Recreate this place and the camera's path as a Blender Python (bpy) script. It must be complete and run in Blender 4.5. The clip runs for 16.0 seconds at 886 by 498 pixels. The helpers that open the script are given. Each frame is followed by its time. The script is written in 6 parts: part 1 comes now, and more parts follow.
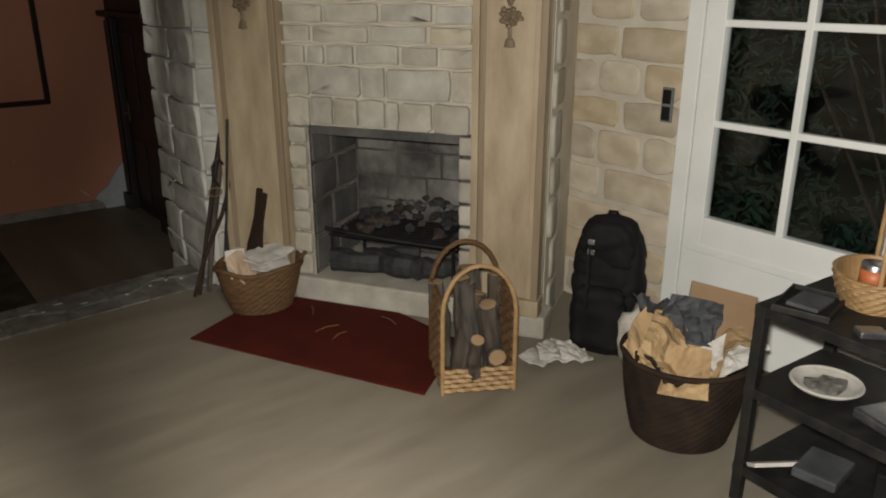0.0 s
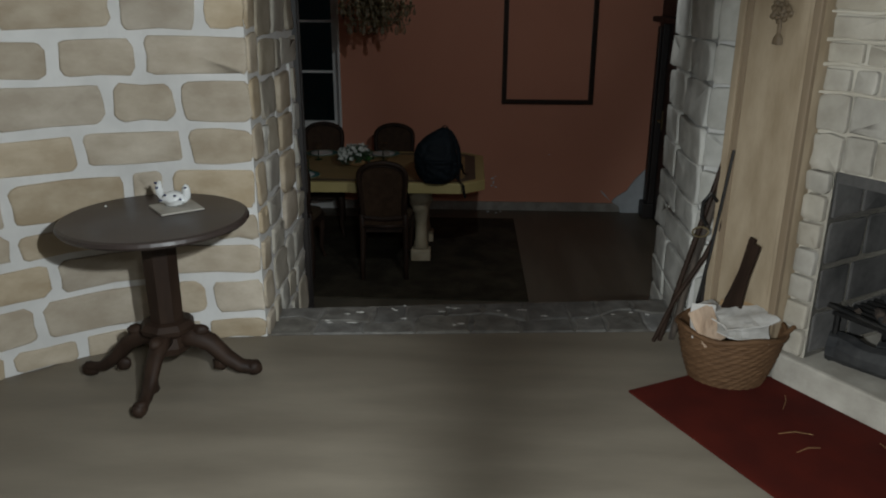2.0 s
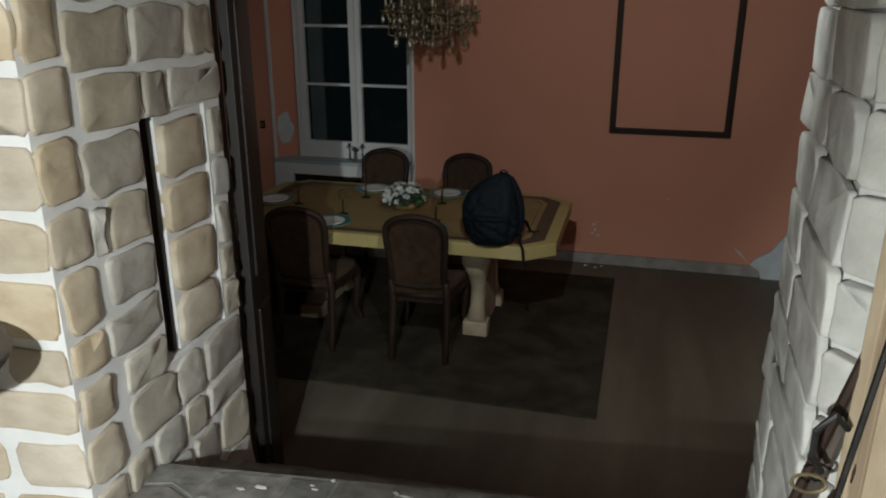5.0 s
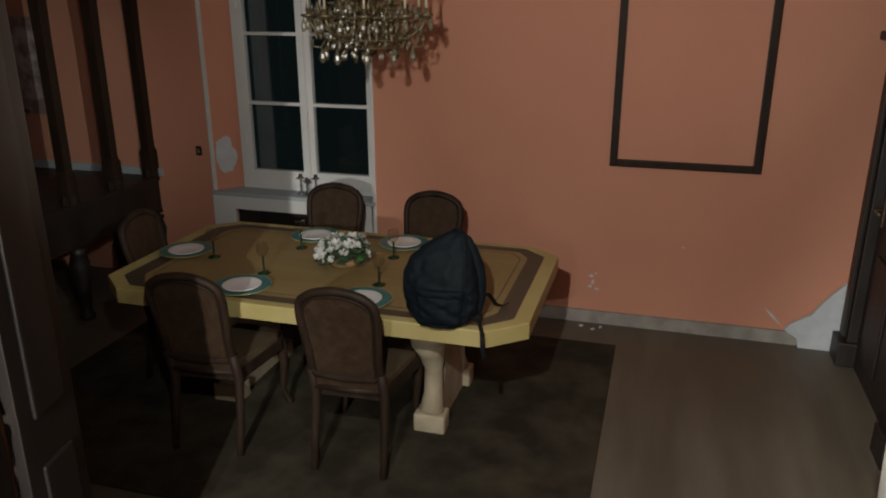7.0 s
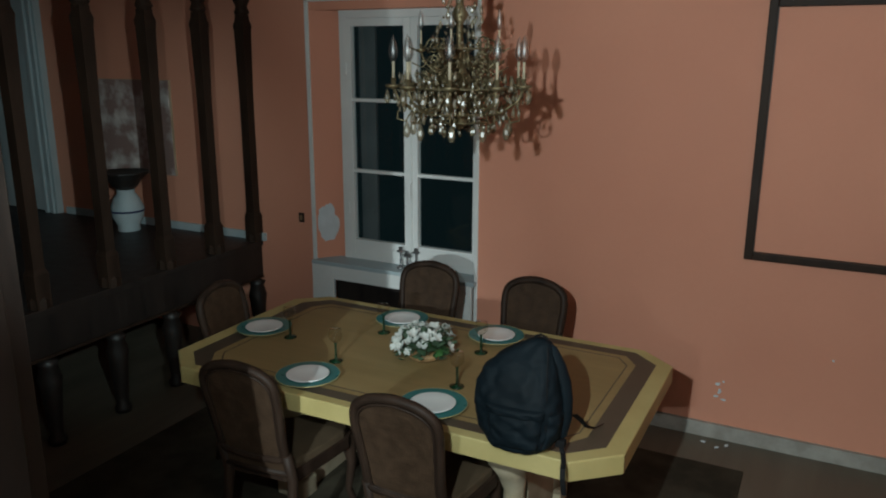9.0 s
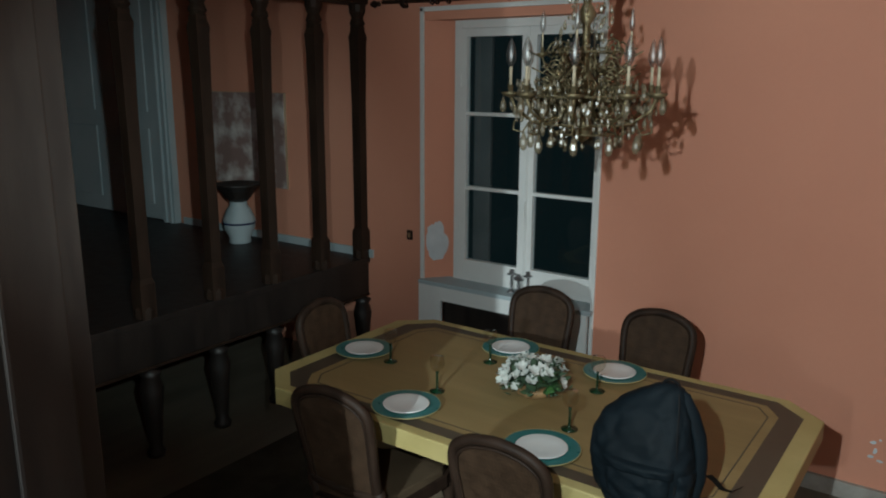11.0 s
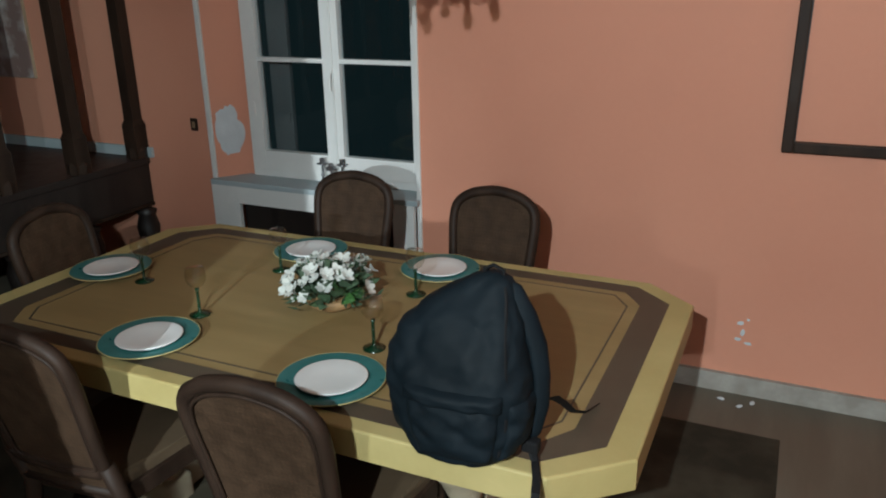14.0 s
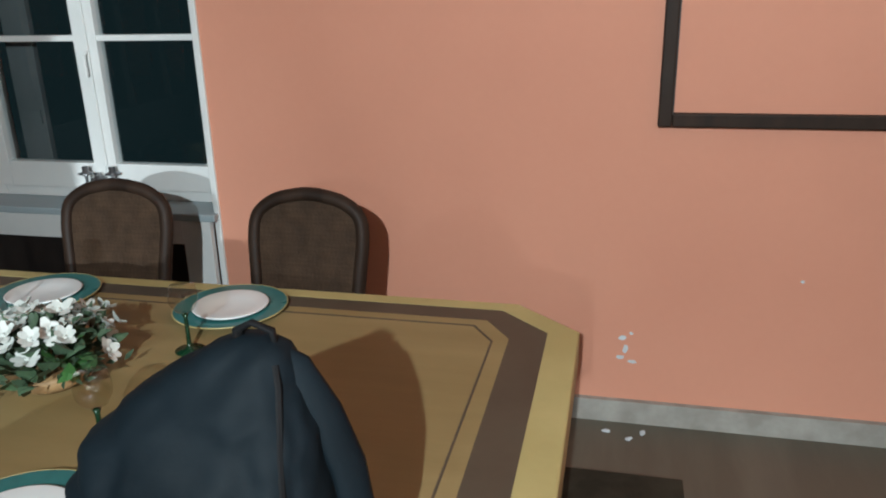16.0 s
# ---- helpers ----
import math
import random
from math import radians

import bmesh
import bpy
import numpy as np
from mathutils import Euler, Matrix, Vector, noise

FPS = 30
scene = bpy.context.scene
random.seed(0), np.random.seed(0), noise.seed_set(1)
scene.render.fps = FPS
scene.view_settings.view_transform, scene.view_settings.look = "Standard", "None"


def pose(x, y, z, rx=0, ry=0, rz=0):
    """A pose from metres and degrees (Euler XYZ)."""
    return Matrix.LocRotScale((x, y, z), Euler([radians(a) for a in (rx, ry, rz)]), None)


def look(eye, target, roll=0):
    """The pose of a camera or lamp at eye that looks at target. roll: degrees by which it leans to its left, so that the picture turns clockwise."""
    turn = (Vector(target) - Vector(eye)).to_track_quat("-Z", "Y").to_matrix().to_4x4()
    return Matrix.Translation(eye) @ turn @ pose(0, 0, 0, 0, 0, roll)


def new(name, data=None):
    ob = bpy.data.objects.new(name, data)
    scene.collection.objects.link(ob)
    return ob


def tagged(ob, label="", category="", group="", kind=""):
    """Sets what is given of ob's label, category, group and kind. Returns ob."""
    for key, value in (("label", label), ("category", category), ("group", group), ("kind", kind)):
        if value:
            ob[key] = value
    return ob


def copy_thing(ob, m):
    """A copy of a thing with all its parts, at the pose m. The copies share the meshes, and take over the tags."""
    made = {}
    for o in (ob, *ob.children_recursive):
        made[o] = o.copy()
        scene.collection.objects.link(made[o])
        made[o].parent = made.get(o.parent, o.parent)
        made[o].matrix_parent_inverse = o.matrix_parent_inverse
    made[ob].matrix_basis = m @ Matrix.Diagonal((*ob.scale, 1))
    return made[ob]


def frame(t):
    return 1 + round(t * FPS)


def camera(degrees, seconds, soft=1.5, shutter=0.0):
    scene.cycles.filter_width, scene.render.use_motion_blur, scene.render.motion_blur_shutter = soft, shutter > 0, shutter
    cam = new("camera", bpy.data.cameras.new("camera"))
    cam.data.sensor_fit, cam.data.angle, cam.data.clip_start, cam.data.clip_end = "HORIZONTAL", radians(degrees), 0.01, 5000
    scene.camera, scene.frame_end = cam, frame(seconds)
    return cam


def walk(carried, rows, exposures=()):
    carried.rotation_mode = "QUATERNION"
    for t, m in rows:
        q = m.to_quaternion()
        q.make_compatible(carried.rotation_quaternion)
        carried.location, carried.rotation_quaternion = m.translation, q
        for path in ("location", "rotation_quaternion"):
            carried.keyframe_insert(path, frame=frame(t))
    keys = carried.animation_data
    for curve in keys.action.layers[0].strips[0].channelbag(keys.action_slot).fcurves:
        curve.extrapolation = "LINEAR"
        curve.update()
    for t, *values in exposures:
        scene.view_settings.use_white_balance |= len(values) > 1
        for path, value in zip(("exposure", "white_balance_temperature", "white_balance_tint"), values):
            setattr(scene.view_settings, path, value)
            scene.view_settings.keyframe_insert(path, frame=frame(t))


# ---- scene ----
cam = camera(60.2, 16.0, soft=2.0)
PATH = [
    (0, (0.005, -0.022, 1.544), (1.173, 1.464, 0.89), 0.0),
    (0.5, (0.104, 0.073, 1.54), (0.98, 1.752, 0.895), 0.1),
    (0.9, (0.235, 0.125, 1.528), (0.792, 1.962, 0.969), -0.0),
    (1, (0.26, 0.139, 1.527), (0.813, 1.953, 0.89), 0.4),
    (1.5, (0.329, 0.225, 1.521), (0.555, 2.107, 0.886), 0.3),
    (2, (0.398, 0.435, 1.54), (0.336, 2.328, 0.897), 0.3),
    (2.5, (0.472, 0.65, 1.536), (0.212, 2.525, 0.891), -0.1),
    (3, (0.628, 0.885, 1.55), (0.255, 2.74, 0.903), -0.3),
    (3.5, (0.715, 1.132, 1.552), (0.293, 2.974, 0.898), 0.0),
    (4, (0.745, 1.477, 1.568), (0.311, 3.315, 0.908), 0.2),
    (4.5, (0.851, 1.788, 1.552), (0.41, 3.626, 0.897), 0.1),
    (4.7, (0.941, 1.888, 1.574), (0.478, 3.72, 0.918), -0.0),
    (6.8, (1.058, 3.201, 1.51), (0.553, 5.027, 0.871), 0.1),
    (7, (1.054, 3.319, 1.52), (0.527, 5.139, 0.881), -0.1),
    (7.2, (1.032, 3.412, 1.519), (0.49, 5.231, 0.889), -0.2),
    (7.5, (0.993, 3.514, 1.536), (0.442, 5.328, 0.9), 0.0),
    (7.6, (0.995, 3.585, 1.531), (0.436, 5.397, 0.895), 0.2),
    (8, (1.066, 3.722, 1.534), (0.448, 5.518, 0.908), 0.2),
    (8.5, (1.098, 3.83, 1.542), (0.348, 5.593, 0.97), 0.2),
    (9, (1.109, 3.878, 1.546), (0.231, 5.606, 1.052), 0.2),
    (9.5, (1.126, 3.901, 1.527), (0.142, 5.585, 1.086), 0.2),
    (9.7, (1.125, 3.916, 1.511), (0.106, 5.583, 1.086), 0.2),
    (11.8, (0.876, 4.329, 1.444), (-0.274, 5.894, 0.963), 0.2),
    (12, (0.882, 4.378, 1.419), (-0.266, 5.938, 0.919), -0.0),
    (12.5, (0.916, 4.537, 1.296), (-0.193, 6.108, 0.749), -0.3),
    (13, (0.906, 4.671, 1.251), (-0.157, 6.246, 0.627), -0.6),
    (13.5, (0.824, 4.884, 1.143), (-0.112, 6.524, 0.483), -0.8),
    (14, (0.769, 5.001, 1.108), (-0.027, 6.714, 0.449), -1.0),
    (14.5, (0.834, 5.171, 1.011), (0.133, 6.922, 0.348), -1.0),
    (15, (0.77, 5.369, 0.92), (0.145, 7.154, 0.27), -1.2),
    (15.5, (0.683, 5.573, 0.862), (0.137, 7.386, 0.217), -1.3),
    (16, (0.606, 5.739, 0.878), (0.174, 7.583, 0.235), -1.3),
]
EXPOSURES = [(0.0, -0.92, 7400, 8), (1.5, -0.95, 6400, 4), (2.5, -0.75, 6250, 3), (3.5, -0.22, 6150, 2), (4.7, 0.22, 6300, 2), (7.0, 1.3, 7100, 8), (7.6, 1.48, 6850, 5), (8.0, 1.7, 6300, -4), (8.5, 1.68, 6050, -7), (9.5, 1.66, 5900, -8), (12.0, 1.9, 6000, -4), (14.0, 2.32, 6000, -2), (16.0, 2.75, 5900, -2)]
walk(cam, [(t, look(eye, target, roll)) for t, eye, target, roll in PATH], EXPOSURES)

# ---- world and lamps ----
world = bpy.data.worlds.new("night")
scene.world = world
world.use_nodes = True
world.node_tree.nodes["Background"].inputs[0].default_value = (0.010, 0.018, 0.020, 1)
world.node_tree.nodes["Background"].inputs[1].default_value = 0.12


def torch(name, place, target, watts, cone, blend, colour, radius=0.02):
    """A fixed stand-in for the carried torch, the only light in the house."""
    data = bpy.data.lights.new(name, "SPOT")
    data.energy, data.color, data.shadow_soft_size = watts, colour, radius
    data.spot_size, data.spot_blend = radians(cone), blend
    ob = new(name, data)
    ob.matrix_world = look(place, target)
    return ob


torch("torch_hall_west", (0.58, 1.10, 1.62), (-1.20, 2.45, 0.70), 310, 92, 0.5, (0.95, 0.97, 1.0), 0.03)
torch("torch_hall_east", (0.02, 0.02, 1.60), (2.28, 1.95, 0.50), 650, 76, 0.5, (0.95, 0.97, 1.0), 0.03)
# added fill spot: lifts the dark floor between the two hall beams
torch("torch_hall_floor", (0.48, 0.70, 1.62), (0.40, 2.05, 0.0), 235, 84, 1.0, (0.95, 0.97, 1.0), 0.03)
torch("torch_dining", (0.62, 4.03, 1.70), (1.32, 8.4, 1.10), 90, 130, 1.0, (0.95, 0.97, 1.0))
# added fill spot with no source of its own, brightens the gallery
torch("torch_gallery", (1.00, 4.30, 1.60), (-4.4, 7.9, 0.45), 92, 38, 1.0, (0.90, 0.98, 1.0))


# ---- materials ----
def mat(name, low, high, rough=0.7, scale=4.0, fine=60.0, bump=0.15, stretch=(1, 1, 1), metal=0.0, vary=0.0, mid=0.5, spread=0.25, distance=0.01, coat=0.0):
    """Two colours mixed by coarse and fine noise, with relief; vary: brightness change from object to object."""
    m = bpy.data.materials.new(name)
    m.use_nodes = True
    nt, b = m.node_tree, m.node_tree.nodes["Principled BSDF"]
    n, l = nt.nodes.new, nt.links.new
    co, mp = n("ShaderNodeTexCoord"), n("ShaderNodeMapping")
    mp.inputs["Scale"].default_value = stretch
    l(co.outputs["Object"], mp.inputs["Vector"])
    big, small = n("ShaderNodeTexNoise"), n("ShaderNodeTexNoise")
    big.inputs["Scale"].default_value, big.inputs["Detail"].default_value = scale, 5
    small.inputs["Scale"].default_value, small.inputs["Detail"].default_value = fine, 4
    info = n("ShaderNodeObjectInfo")
    for tex in (big, small):
        l(mp.outputs["Vector"], tex.inputs["Vector"])
    add = n("ShaderNodeMath")
    add.operation = "MULTIPLY_ADD"
    add.inputs[1].default_value = 0.12
    l(small.outputs["Fac"], add.inputs[0])
    l(big.outputs["Fac"], add.inputs[2])
    ramp = n("ShaderNodeMapRange")
    ramp.inputs["From Min"].default_value, ramp.inputs["From Max"].default_value = mid + 0.17 - spread, mid + 0.17 + spread
    l(add.outputs[0], ramp.inputs["Value"])
    mix = n("ShaderNodeMix")
    mix.data_type = "RGBA"
    mix.inputs[6].default_value, mix.inputs[7].default_value = (*low, 1), (*high, 1)
    l(ramp.outputs[0], mix.inputs[0])
    hsv = n("ShaderNodeHueSaturation")
    l(mix.outputs[2], hsv.inputs["Color"])
    if vary:
        val = n("ShaderNodeMapRange")
        val.inputs["To Min"].default_value, val.inputs["To Max"].default_value = 1 - vary, 1 + vary
        l(info.outputs["Random"], val.inputs["Value"])
        l(val.outputs[0], hsv.inputs["Value"])
        mul = n("ShaderNodeMath")
        mul.operation = "MULTIPLY"
        mul.inputs[1].default_value = 7.31
        l(info.outputs["Random"], mul.inputs[0])
        fr = n("ShaderNodeMath")
        fr.operation = "FRACT"
        l(mul.outputs[0], fr.inputs[0])
        sat = n("ShaderNodeMapRange")
        sat.inputs["To Min"].default_value, sat.inputs["To Max"].default_value = 1 - 2 * vary, 1 + vary
        l(fr.outputs[0], sat.inputs["Value"])
        l(sat.outputs[0], hsv.inputs["Saturation"])
    l(hsv.outputs["Color"], b.inputs["Base Color"])
    b.inputs["Metallic"].default_value = metal
    b.inputs["Coat Weight"].default_value = coat
    rr = n("ShaderNodeMapRange")
    rr.inputs["To Min"].default_value, rr.inputs["To Max"].default_value = max(rough - 0.1, 0.03), min(rough + 0.12, 1)
    l(big.outputs["Fac"], rr.inputs["Value"])
    l(rr.outputs[0], b.inputs["Roughness"])
    if bump:
        bm = n("ShaderNodeBump")
        bm.inputs["Strength"].default_value, bm.inputs["Distance"].default_value = bump, distance
        l(add.outputs[0], bm.inputs["Height"])
        l(bm.outputs["Normal"], b.inputs["Normal"])
    return m


def glass_mat(name, colour, gloss=0.0, rough=0.02):
    """Thin clear glass: see-through with mirror gloss by Fresnel; gloss adds to it."""
    m = bpy.data.materials.new(name)
    m.use_nodes = True
    nt = m.node_tree
    nt.nodes.clear()
    n, l = nt.nodes.new, nt.links.new
    out, mix, clear, shine, fres, power, add = (n("ShaderNode" + k) for k in ("OutputMaterial", "MixShader", "BsdfTransparent", "BsdfGlossy", "LayerWeight", "Math", "Math"))
    clear.inputs["Color"].default_value = (*colour, 1)
    shine.inputs["Roughness"].default_value = rough
    power.operation = "POWER"
    power.inputs[1].default_value = 4.0
    l(fres.outputs["Facing"], power.inputs[0])
    add.operation = "MULTIPLY_ADD"
    add.inputs[1].default_value = 0.6
    add.inputs[2].default_value = 0.04 + gloss
    l(power.outputs[0], add.inputs[0])
    l(add.outputs[0], mix.inputs[0])
    l(clear.outputs[0], mix.inputs[1])
    l(shine.outputs[0], mix.inputs[2])
    l(mix.outputs[0], out.inputs["Surface"])
    return m


M = dict(
    stone=mat("sandstone", (0.385, 0.31, 0.215), (0.58, 0.50, 0.385), 0.9, 7, 55, 0.6, vary=0.13, stretch=(0.9, 0.9, 1.5)),
    greystone=mat("rough_grey_stone", (0.33, 0.305, 0.262), (0.50, 0.47, 0.41), 0.92, 9, 70, 0.8, vary=0.16),
    jambstone=mat("tan_jamb_stone", (0.31, 0.27, 0.205), (0.47, 0.42, 0.34), 0.9, 8, 60, 0.7, vary=0.12),
    palestone=mat("pale_jamb_stone", (0.40, 0.385, 0.345), (0.60, 0.585, 0.54), 0.9, 9, 55, 0.9, vary=0.08),
    binweave=mat("dark_rattan", (0.016, 0.010, 0.007), (0.038, 0.024, 0.016), 0.85, 12, 90, 0.4),
    sootback=mat("smoked_brick", (0.045, 0.042, 0.040), (0.34, 0.325, 0.30), 0.95, 3.2, 26, 0.5, spread=0.22, mid=0.52),
    newsprint=mat("pinkish_newsprint", (0.36, 0.25, 0.17), (0.50, 0.38, 0.28), 0.85, 14, 90, 0.2),
    warmmortar=mat("cream_mortar", (0.44, 0.395, 0.32), (0.57, 0.525, 0.44), 0.88, 7, 45, 0.5),
    washed=mat("limewashed_stone", (0.31, 0.28, 0.23), (0.50, 0.46, 0.39), 0.9, 8, 60, 0.7, vary=0.10),
    mortar=mat("white_mortar", (0.60, 0.59, 0.57), (0.74, 0.73, 0.71), 0.85, 6, 40, 0.5),
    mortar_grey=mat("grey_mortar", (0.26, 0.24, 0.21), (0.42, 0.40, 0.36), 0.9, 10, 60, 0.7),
    mortar_pale=mat("pale_grey_mortar", (0.50, 0.485, 0.455), (0.64, 0.62, 0.59), 0.9, 9, 50, 0.6),
    hallfloor=mat("grey_board_floor", (0.150, 0.128, 0.098), (0.245, 0.213, 0.165), 0.5, 2.6, 30, 0.05, stretch=(0.6, 2.6, 1), spread=0.34),
    sillstone=mat("worn_threshold_stone", (0.11, 0.102, 0.09), (0.24, 0.228, 0.205), 0.6, 14, 60, 0.9, vary=0.24),
    dinfloor=mat("brown_board_floor", (0.094, 0.083, 0.061), (0.162, 0.143, 0.108), 0.5, 2.0, 22, 0.05, stretch=(2.6, 0.4, 1), spread=0.22),
    salmon=mat("salmon_wall_paint", (0.58, 0.255, 0.165), (0.66, 0.31, 0.205), 0.75, 0.9, 35, 0.06),
    plaster=mat("bare_plaster", (0.50, 0.53, 0.55), (0.62, 0.65, 0.67), 0.9, 12, 60, 0.4),
    ceiling=mat("ceiling_paint", (0.55, 0.53, 0.49), (0.66, 0.64, 0.60), 0.9, 2, 30, 0.1),
    white=mat("white_gloss_paint", (0.66, 0.66, 0.64), (0.78, 0.78, 0.76), 0.42, 3, 40, 0.06),
    darkwood=mat("dark_walnut", (0.019, 0.011, 0.0075), (0.044, 0.026, 0.017), 0.56, 5, 60, 0.12, stretch=(3, 3, 0.6), coat=0.04),
    blackwood=mat("near_black_oak", (0.011, 0.008, 0.007), (0.026, 0.018, 0.014), 0.5, 5, 60, 0.15, stretch=(3, 3, 0.6)),
    tablewood=mat("dark_brown_table", (0.035, 0.025, 0.022), (0.065, 0.048, 0.042), 0.42, 6, 80, 0.05, coat=0.1),
    pine=mat("pale_limed_pine", (0.27, 0.205, 0.13), (0.46, 0.37, 0.26), 0.6, 5, 40, 0.2, stretch=(2.6, 2.6, 0.7), spread=0.3),
    bronze=mat("brown_cast_ornament", (0.11, 0.078, 0.045), (0.20, 0.145, 0.09), 0.6, 14, 60, 0.3),
    pinedark=mat("brown_moulding", (0.19, 0.14, 0.088), (0.30, 0.225, 0.15), 0.6, 4, 30, 0.12, stretch=(5, 5, 0.4)),
    soot=mat("sooty_brick", (0.035, 0.033, 0.031), (0.16, 0.15, 0.14), 0.95, 5, 40, 0.8, spread=0.3),
    ash=mat("ash", (0.05, 0.045, 0.04), (0.30, 0.28, 0.25), 0.98, 30, 120, 1.0, spread=0.3),
    iron=mat("black_iron", (0.02, 0.02, 0.02), (0.05, 0.045, 0.04), 0.55, 20, 100, 0.3, metal=0.7),
    redcloth=mat("dark_red_cloth", (0.046, 0.0045, 0.002), (0.078, 0.008, 0.003), 0.95, 6, 150, 0.3),
    wicker=mat("brown_wicker", (0.085, 0.045, 0.022), (0.16, 0.09, 0.045), 0.7, 20, 120, 0.6, stretch=(1, 1, 4)),
    palewicker=mat("honey_wicker", (0.24, 0.14, 0.06), (0.38, 0.24, 0.11), 0.6, 20, 120, 0.5),
    log=mat("grey_split_log", (0.032, 0.024, 0.018), (0.13, 0.10, 0.075), 0.9, 10, 60, 0.9, stretch=(3, 3, 0.6), vary=0.2),
    logend=mat("log_end_grain", (0.23, 0.145, 0.075), (0.34, 0.225, 0.125), 0.8, 15, 80, 0.4),
    paper=mat("newspaper", (0.40, 0.375, 0.34), (0.62, 0.60, 0.57), 0.85, 14, 90, 0.2),
    card=mat("brown_cardboard", (0.20, 0.125, 0.07), (0.27, 0.175, 0.10), 0.85, 5, 60, 0.2),
    tanpaper=mat("tan_paper_bag", (0.28, 0.18, 0.088), (0.46, 0.31, 0.165), 0.8, 8, 60, 0.4),
    blackfab=mat("black_nylon", (0.004, 0.004, 0.0045), (0.014, 0.014, 0.015), 0.75, 6, 200, 0.4, distance=0.003),
    navyfab=mat("dark_navy_nylon", (0.0025, 0.0058, 0.0085), (0.0068, 0.0125, 0.0175), 0.7, 5, 160, 0.35, distance=0.004),
    felt=mat("ochre_table_veneer", (0.235, 0.165, 0.066), (0.315, 0.225, 0.098), 0.55, 2.5, 60, 0.05, stretch=(0.6, 4, 1)),
    band=mat("dark_inlay_band", (0.060, 0.045, 0.030), (0.095, 0.072, 0.048), 0.5, 5, 60, 0.05),
    rim=mat("yellow_gilt_rim", (0.39, 0.315, 0.125), (0.50, 0.41, 0.18), 0.5, 4, 60, 0.08),
    carved=mat("cream_carved_stone", (0.36, 0.30, 0.20), (0.52, 0.45, 0.33), 0.7, 8, 60, 0.4),
    cane=mat("brown_cane_weave", (0.036, 0.021, 0.012), (0.064, 0.038, 0.022), 0.7, 20, 160, 0.6),
    seatfab=mat("tan_seat_leather", (0.070, 0.047, 0.027), (0.12, 0.082, 0.047), 0.6, 6, 80, 0.2),
    porcelain=mat("white_porcelain", (0.72, 0.73, 0.72), (0.80, 0.81, 0.80), 0.2, 4, 40, 0.0),
    teal=mat("teal_plate_rim", (0.032, 0.145, 0.142), (0.055, 0.20, 0.195), 0.3, 30, 80, 0.0),
    greenglass=mat("green_glass_foot", (0.005, 0.022, 0.009), (0.009, 0.038, 0.017), 0.15, 10, 50, 0.0),
    petal=mat("white_petals", (0.50, 0.52, 0.48), (0.70, 0.71, 0.66), 0.7, 20, 80, 0.1, vary=0.1),
    leaf=mat("green_leaves", (0.025, 0.07, 0.02), (0.06, 0.13, 0.04), 0.6, 20, 80, 0.1, vary=0.2),
    brass=mat("aged_brass", (0.15, 0.118, 0.062), (0.30, 0.245, 0.145), 0.5, 30, 90, 0.1, metal=0.7),
    silver=mat("tarnished_silver", (0.22, 0.22, 0.23), (0.45, 0.45, 0.46), 0.3, 20, 90, 0.1, metal=0.9),
    carpet=mat("dark_worn_carpet", (0.024, 0.020, 0.013), (0.072, 0.061, 0.041), 0.97, 5, 110, 0.5),
    blue=mat("blue_glaze", (0.01, 0.015, 0.06), (0.03, 0.05, 0.16), 0.3, 10, 80, 0.0),
    painting=mat("faded_canvas", (0.26, 0.17, 0.15), (0.74, 0.70, 0.66), 0.8, 6, 22, 0.1, spread=0.16),
    greywhite=mat("grey_white_paint", (0.36, 0.42, 0.44), (0.46, 0.52, 0.54), 0.6, 2, 30, 0.05),
    shutgrey=mat("weathered_shutter", (0.10, 0.11, 0.11), (0.18, 0.19, 0.19), 0.8, 4, 30, 0.2),
    slate=mat("dark_slate", (0.03, 0.032, 0.036), (0.07, 0.073, 0.08), 0.7, 12, 60, 0.3),
    clinker=mat("brown_clinker", (0.022, 0.016, 0.012), (0.085, 0.060, 0.044), 0.9, 20, 90, 0.8),
    shale=mat("sooty_black_coal", (0.012, 0.012, 0.013), (0.06, 0.058, 0.055), 0.8, 12, 60, 1.0),
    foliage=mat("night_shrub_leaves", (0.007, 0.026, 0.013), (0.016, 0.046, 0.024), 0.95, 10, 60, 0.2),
    ground=mat("night_grass", (0.02, 0.035, 0.015), (0.04, 0.06, 0.03), 0.95, 2, 40, 0.4),
    redpaint=mat("orange_label", (0.36, 0.09, 0.03), (0.46, 0.14, 0.05), 0.5, 8, 50, 0.0),
)
M["crystal"] = glass_mat("crystal", (0.58, 0.54, 0.46), 0.07, 0.5)
M["crystal"].node_tree.nodes.clear()
nt = M["crystal"].node_tree
out, outer, inner, clear, dull, shine = (nt.nodes.new("ShaderNode" + k) for k in ("OutputMaterial", "MixShader", "MixShader", "BsdfTransparent", "BsdfDiffuse", "BsdfGlossy"))
clear.inputs["Color"].default_value, dull.inputs["Color"].default_value = (0.80, 0.77, 0.69, 1), (0.25, 0.205, 0.14, 1)
shine.inputs["Roughness"].default_value = 0.25
outer.inputs[0].default_value, inner.inputs[0].default_value = 0.03, 0.32
for a, b in ((clear.outputs[0], inner.inputs[1]), (dull.outputs[0], inner.inputs[2]), (inner.outputs[0], outer.inputs[1]), (shine.outputs[0], outer.inputs[2]), (outer.outputs[0], out.inputs["Surface"])):
    nt.links.new(a, b)
M["bulbglass"] = glass_mat("bulb_glass", (0.78, 0.77, 0.75), 0.12, 0.45)
M["wineglass"] = glass_mat("clear_wine_glass", (0.90, 0.885, 0.84), 0.02, 0.04)
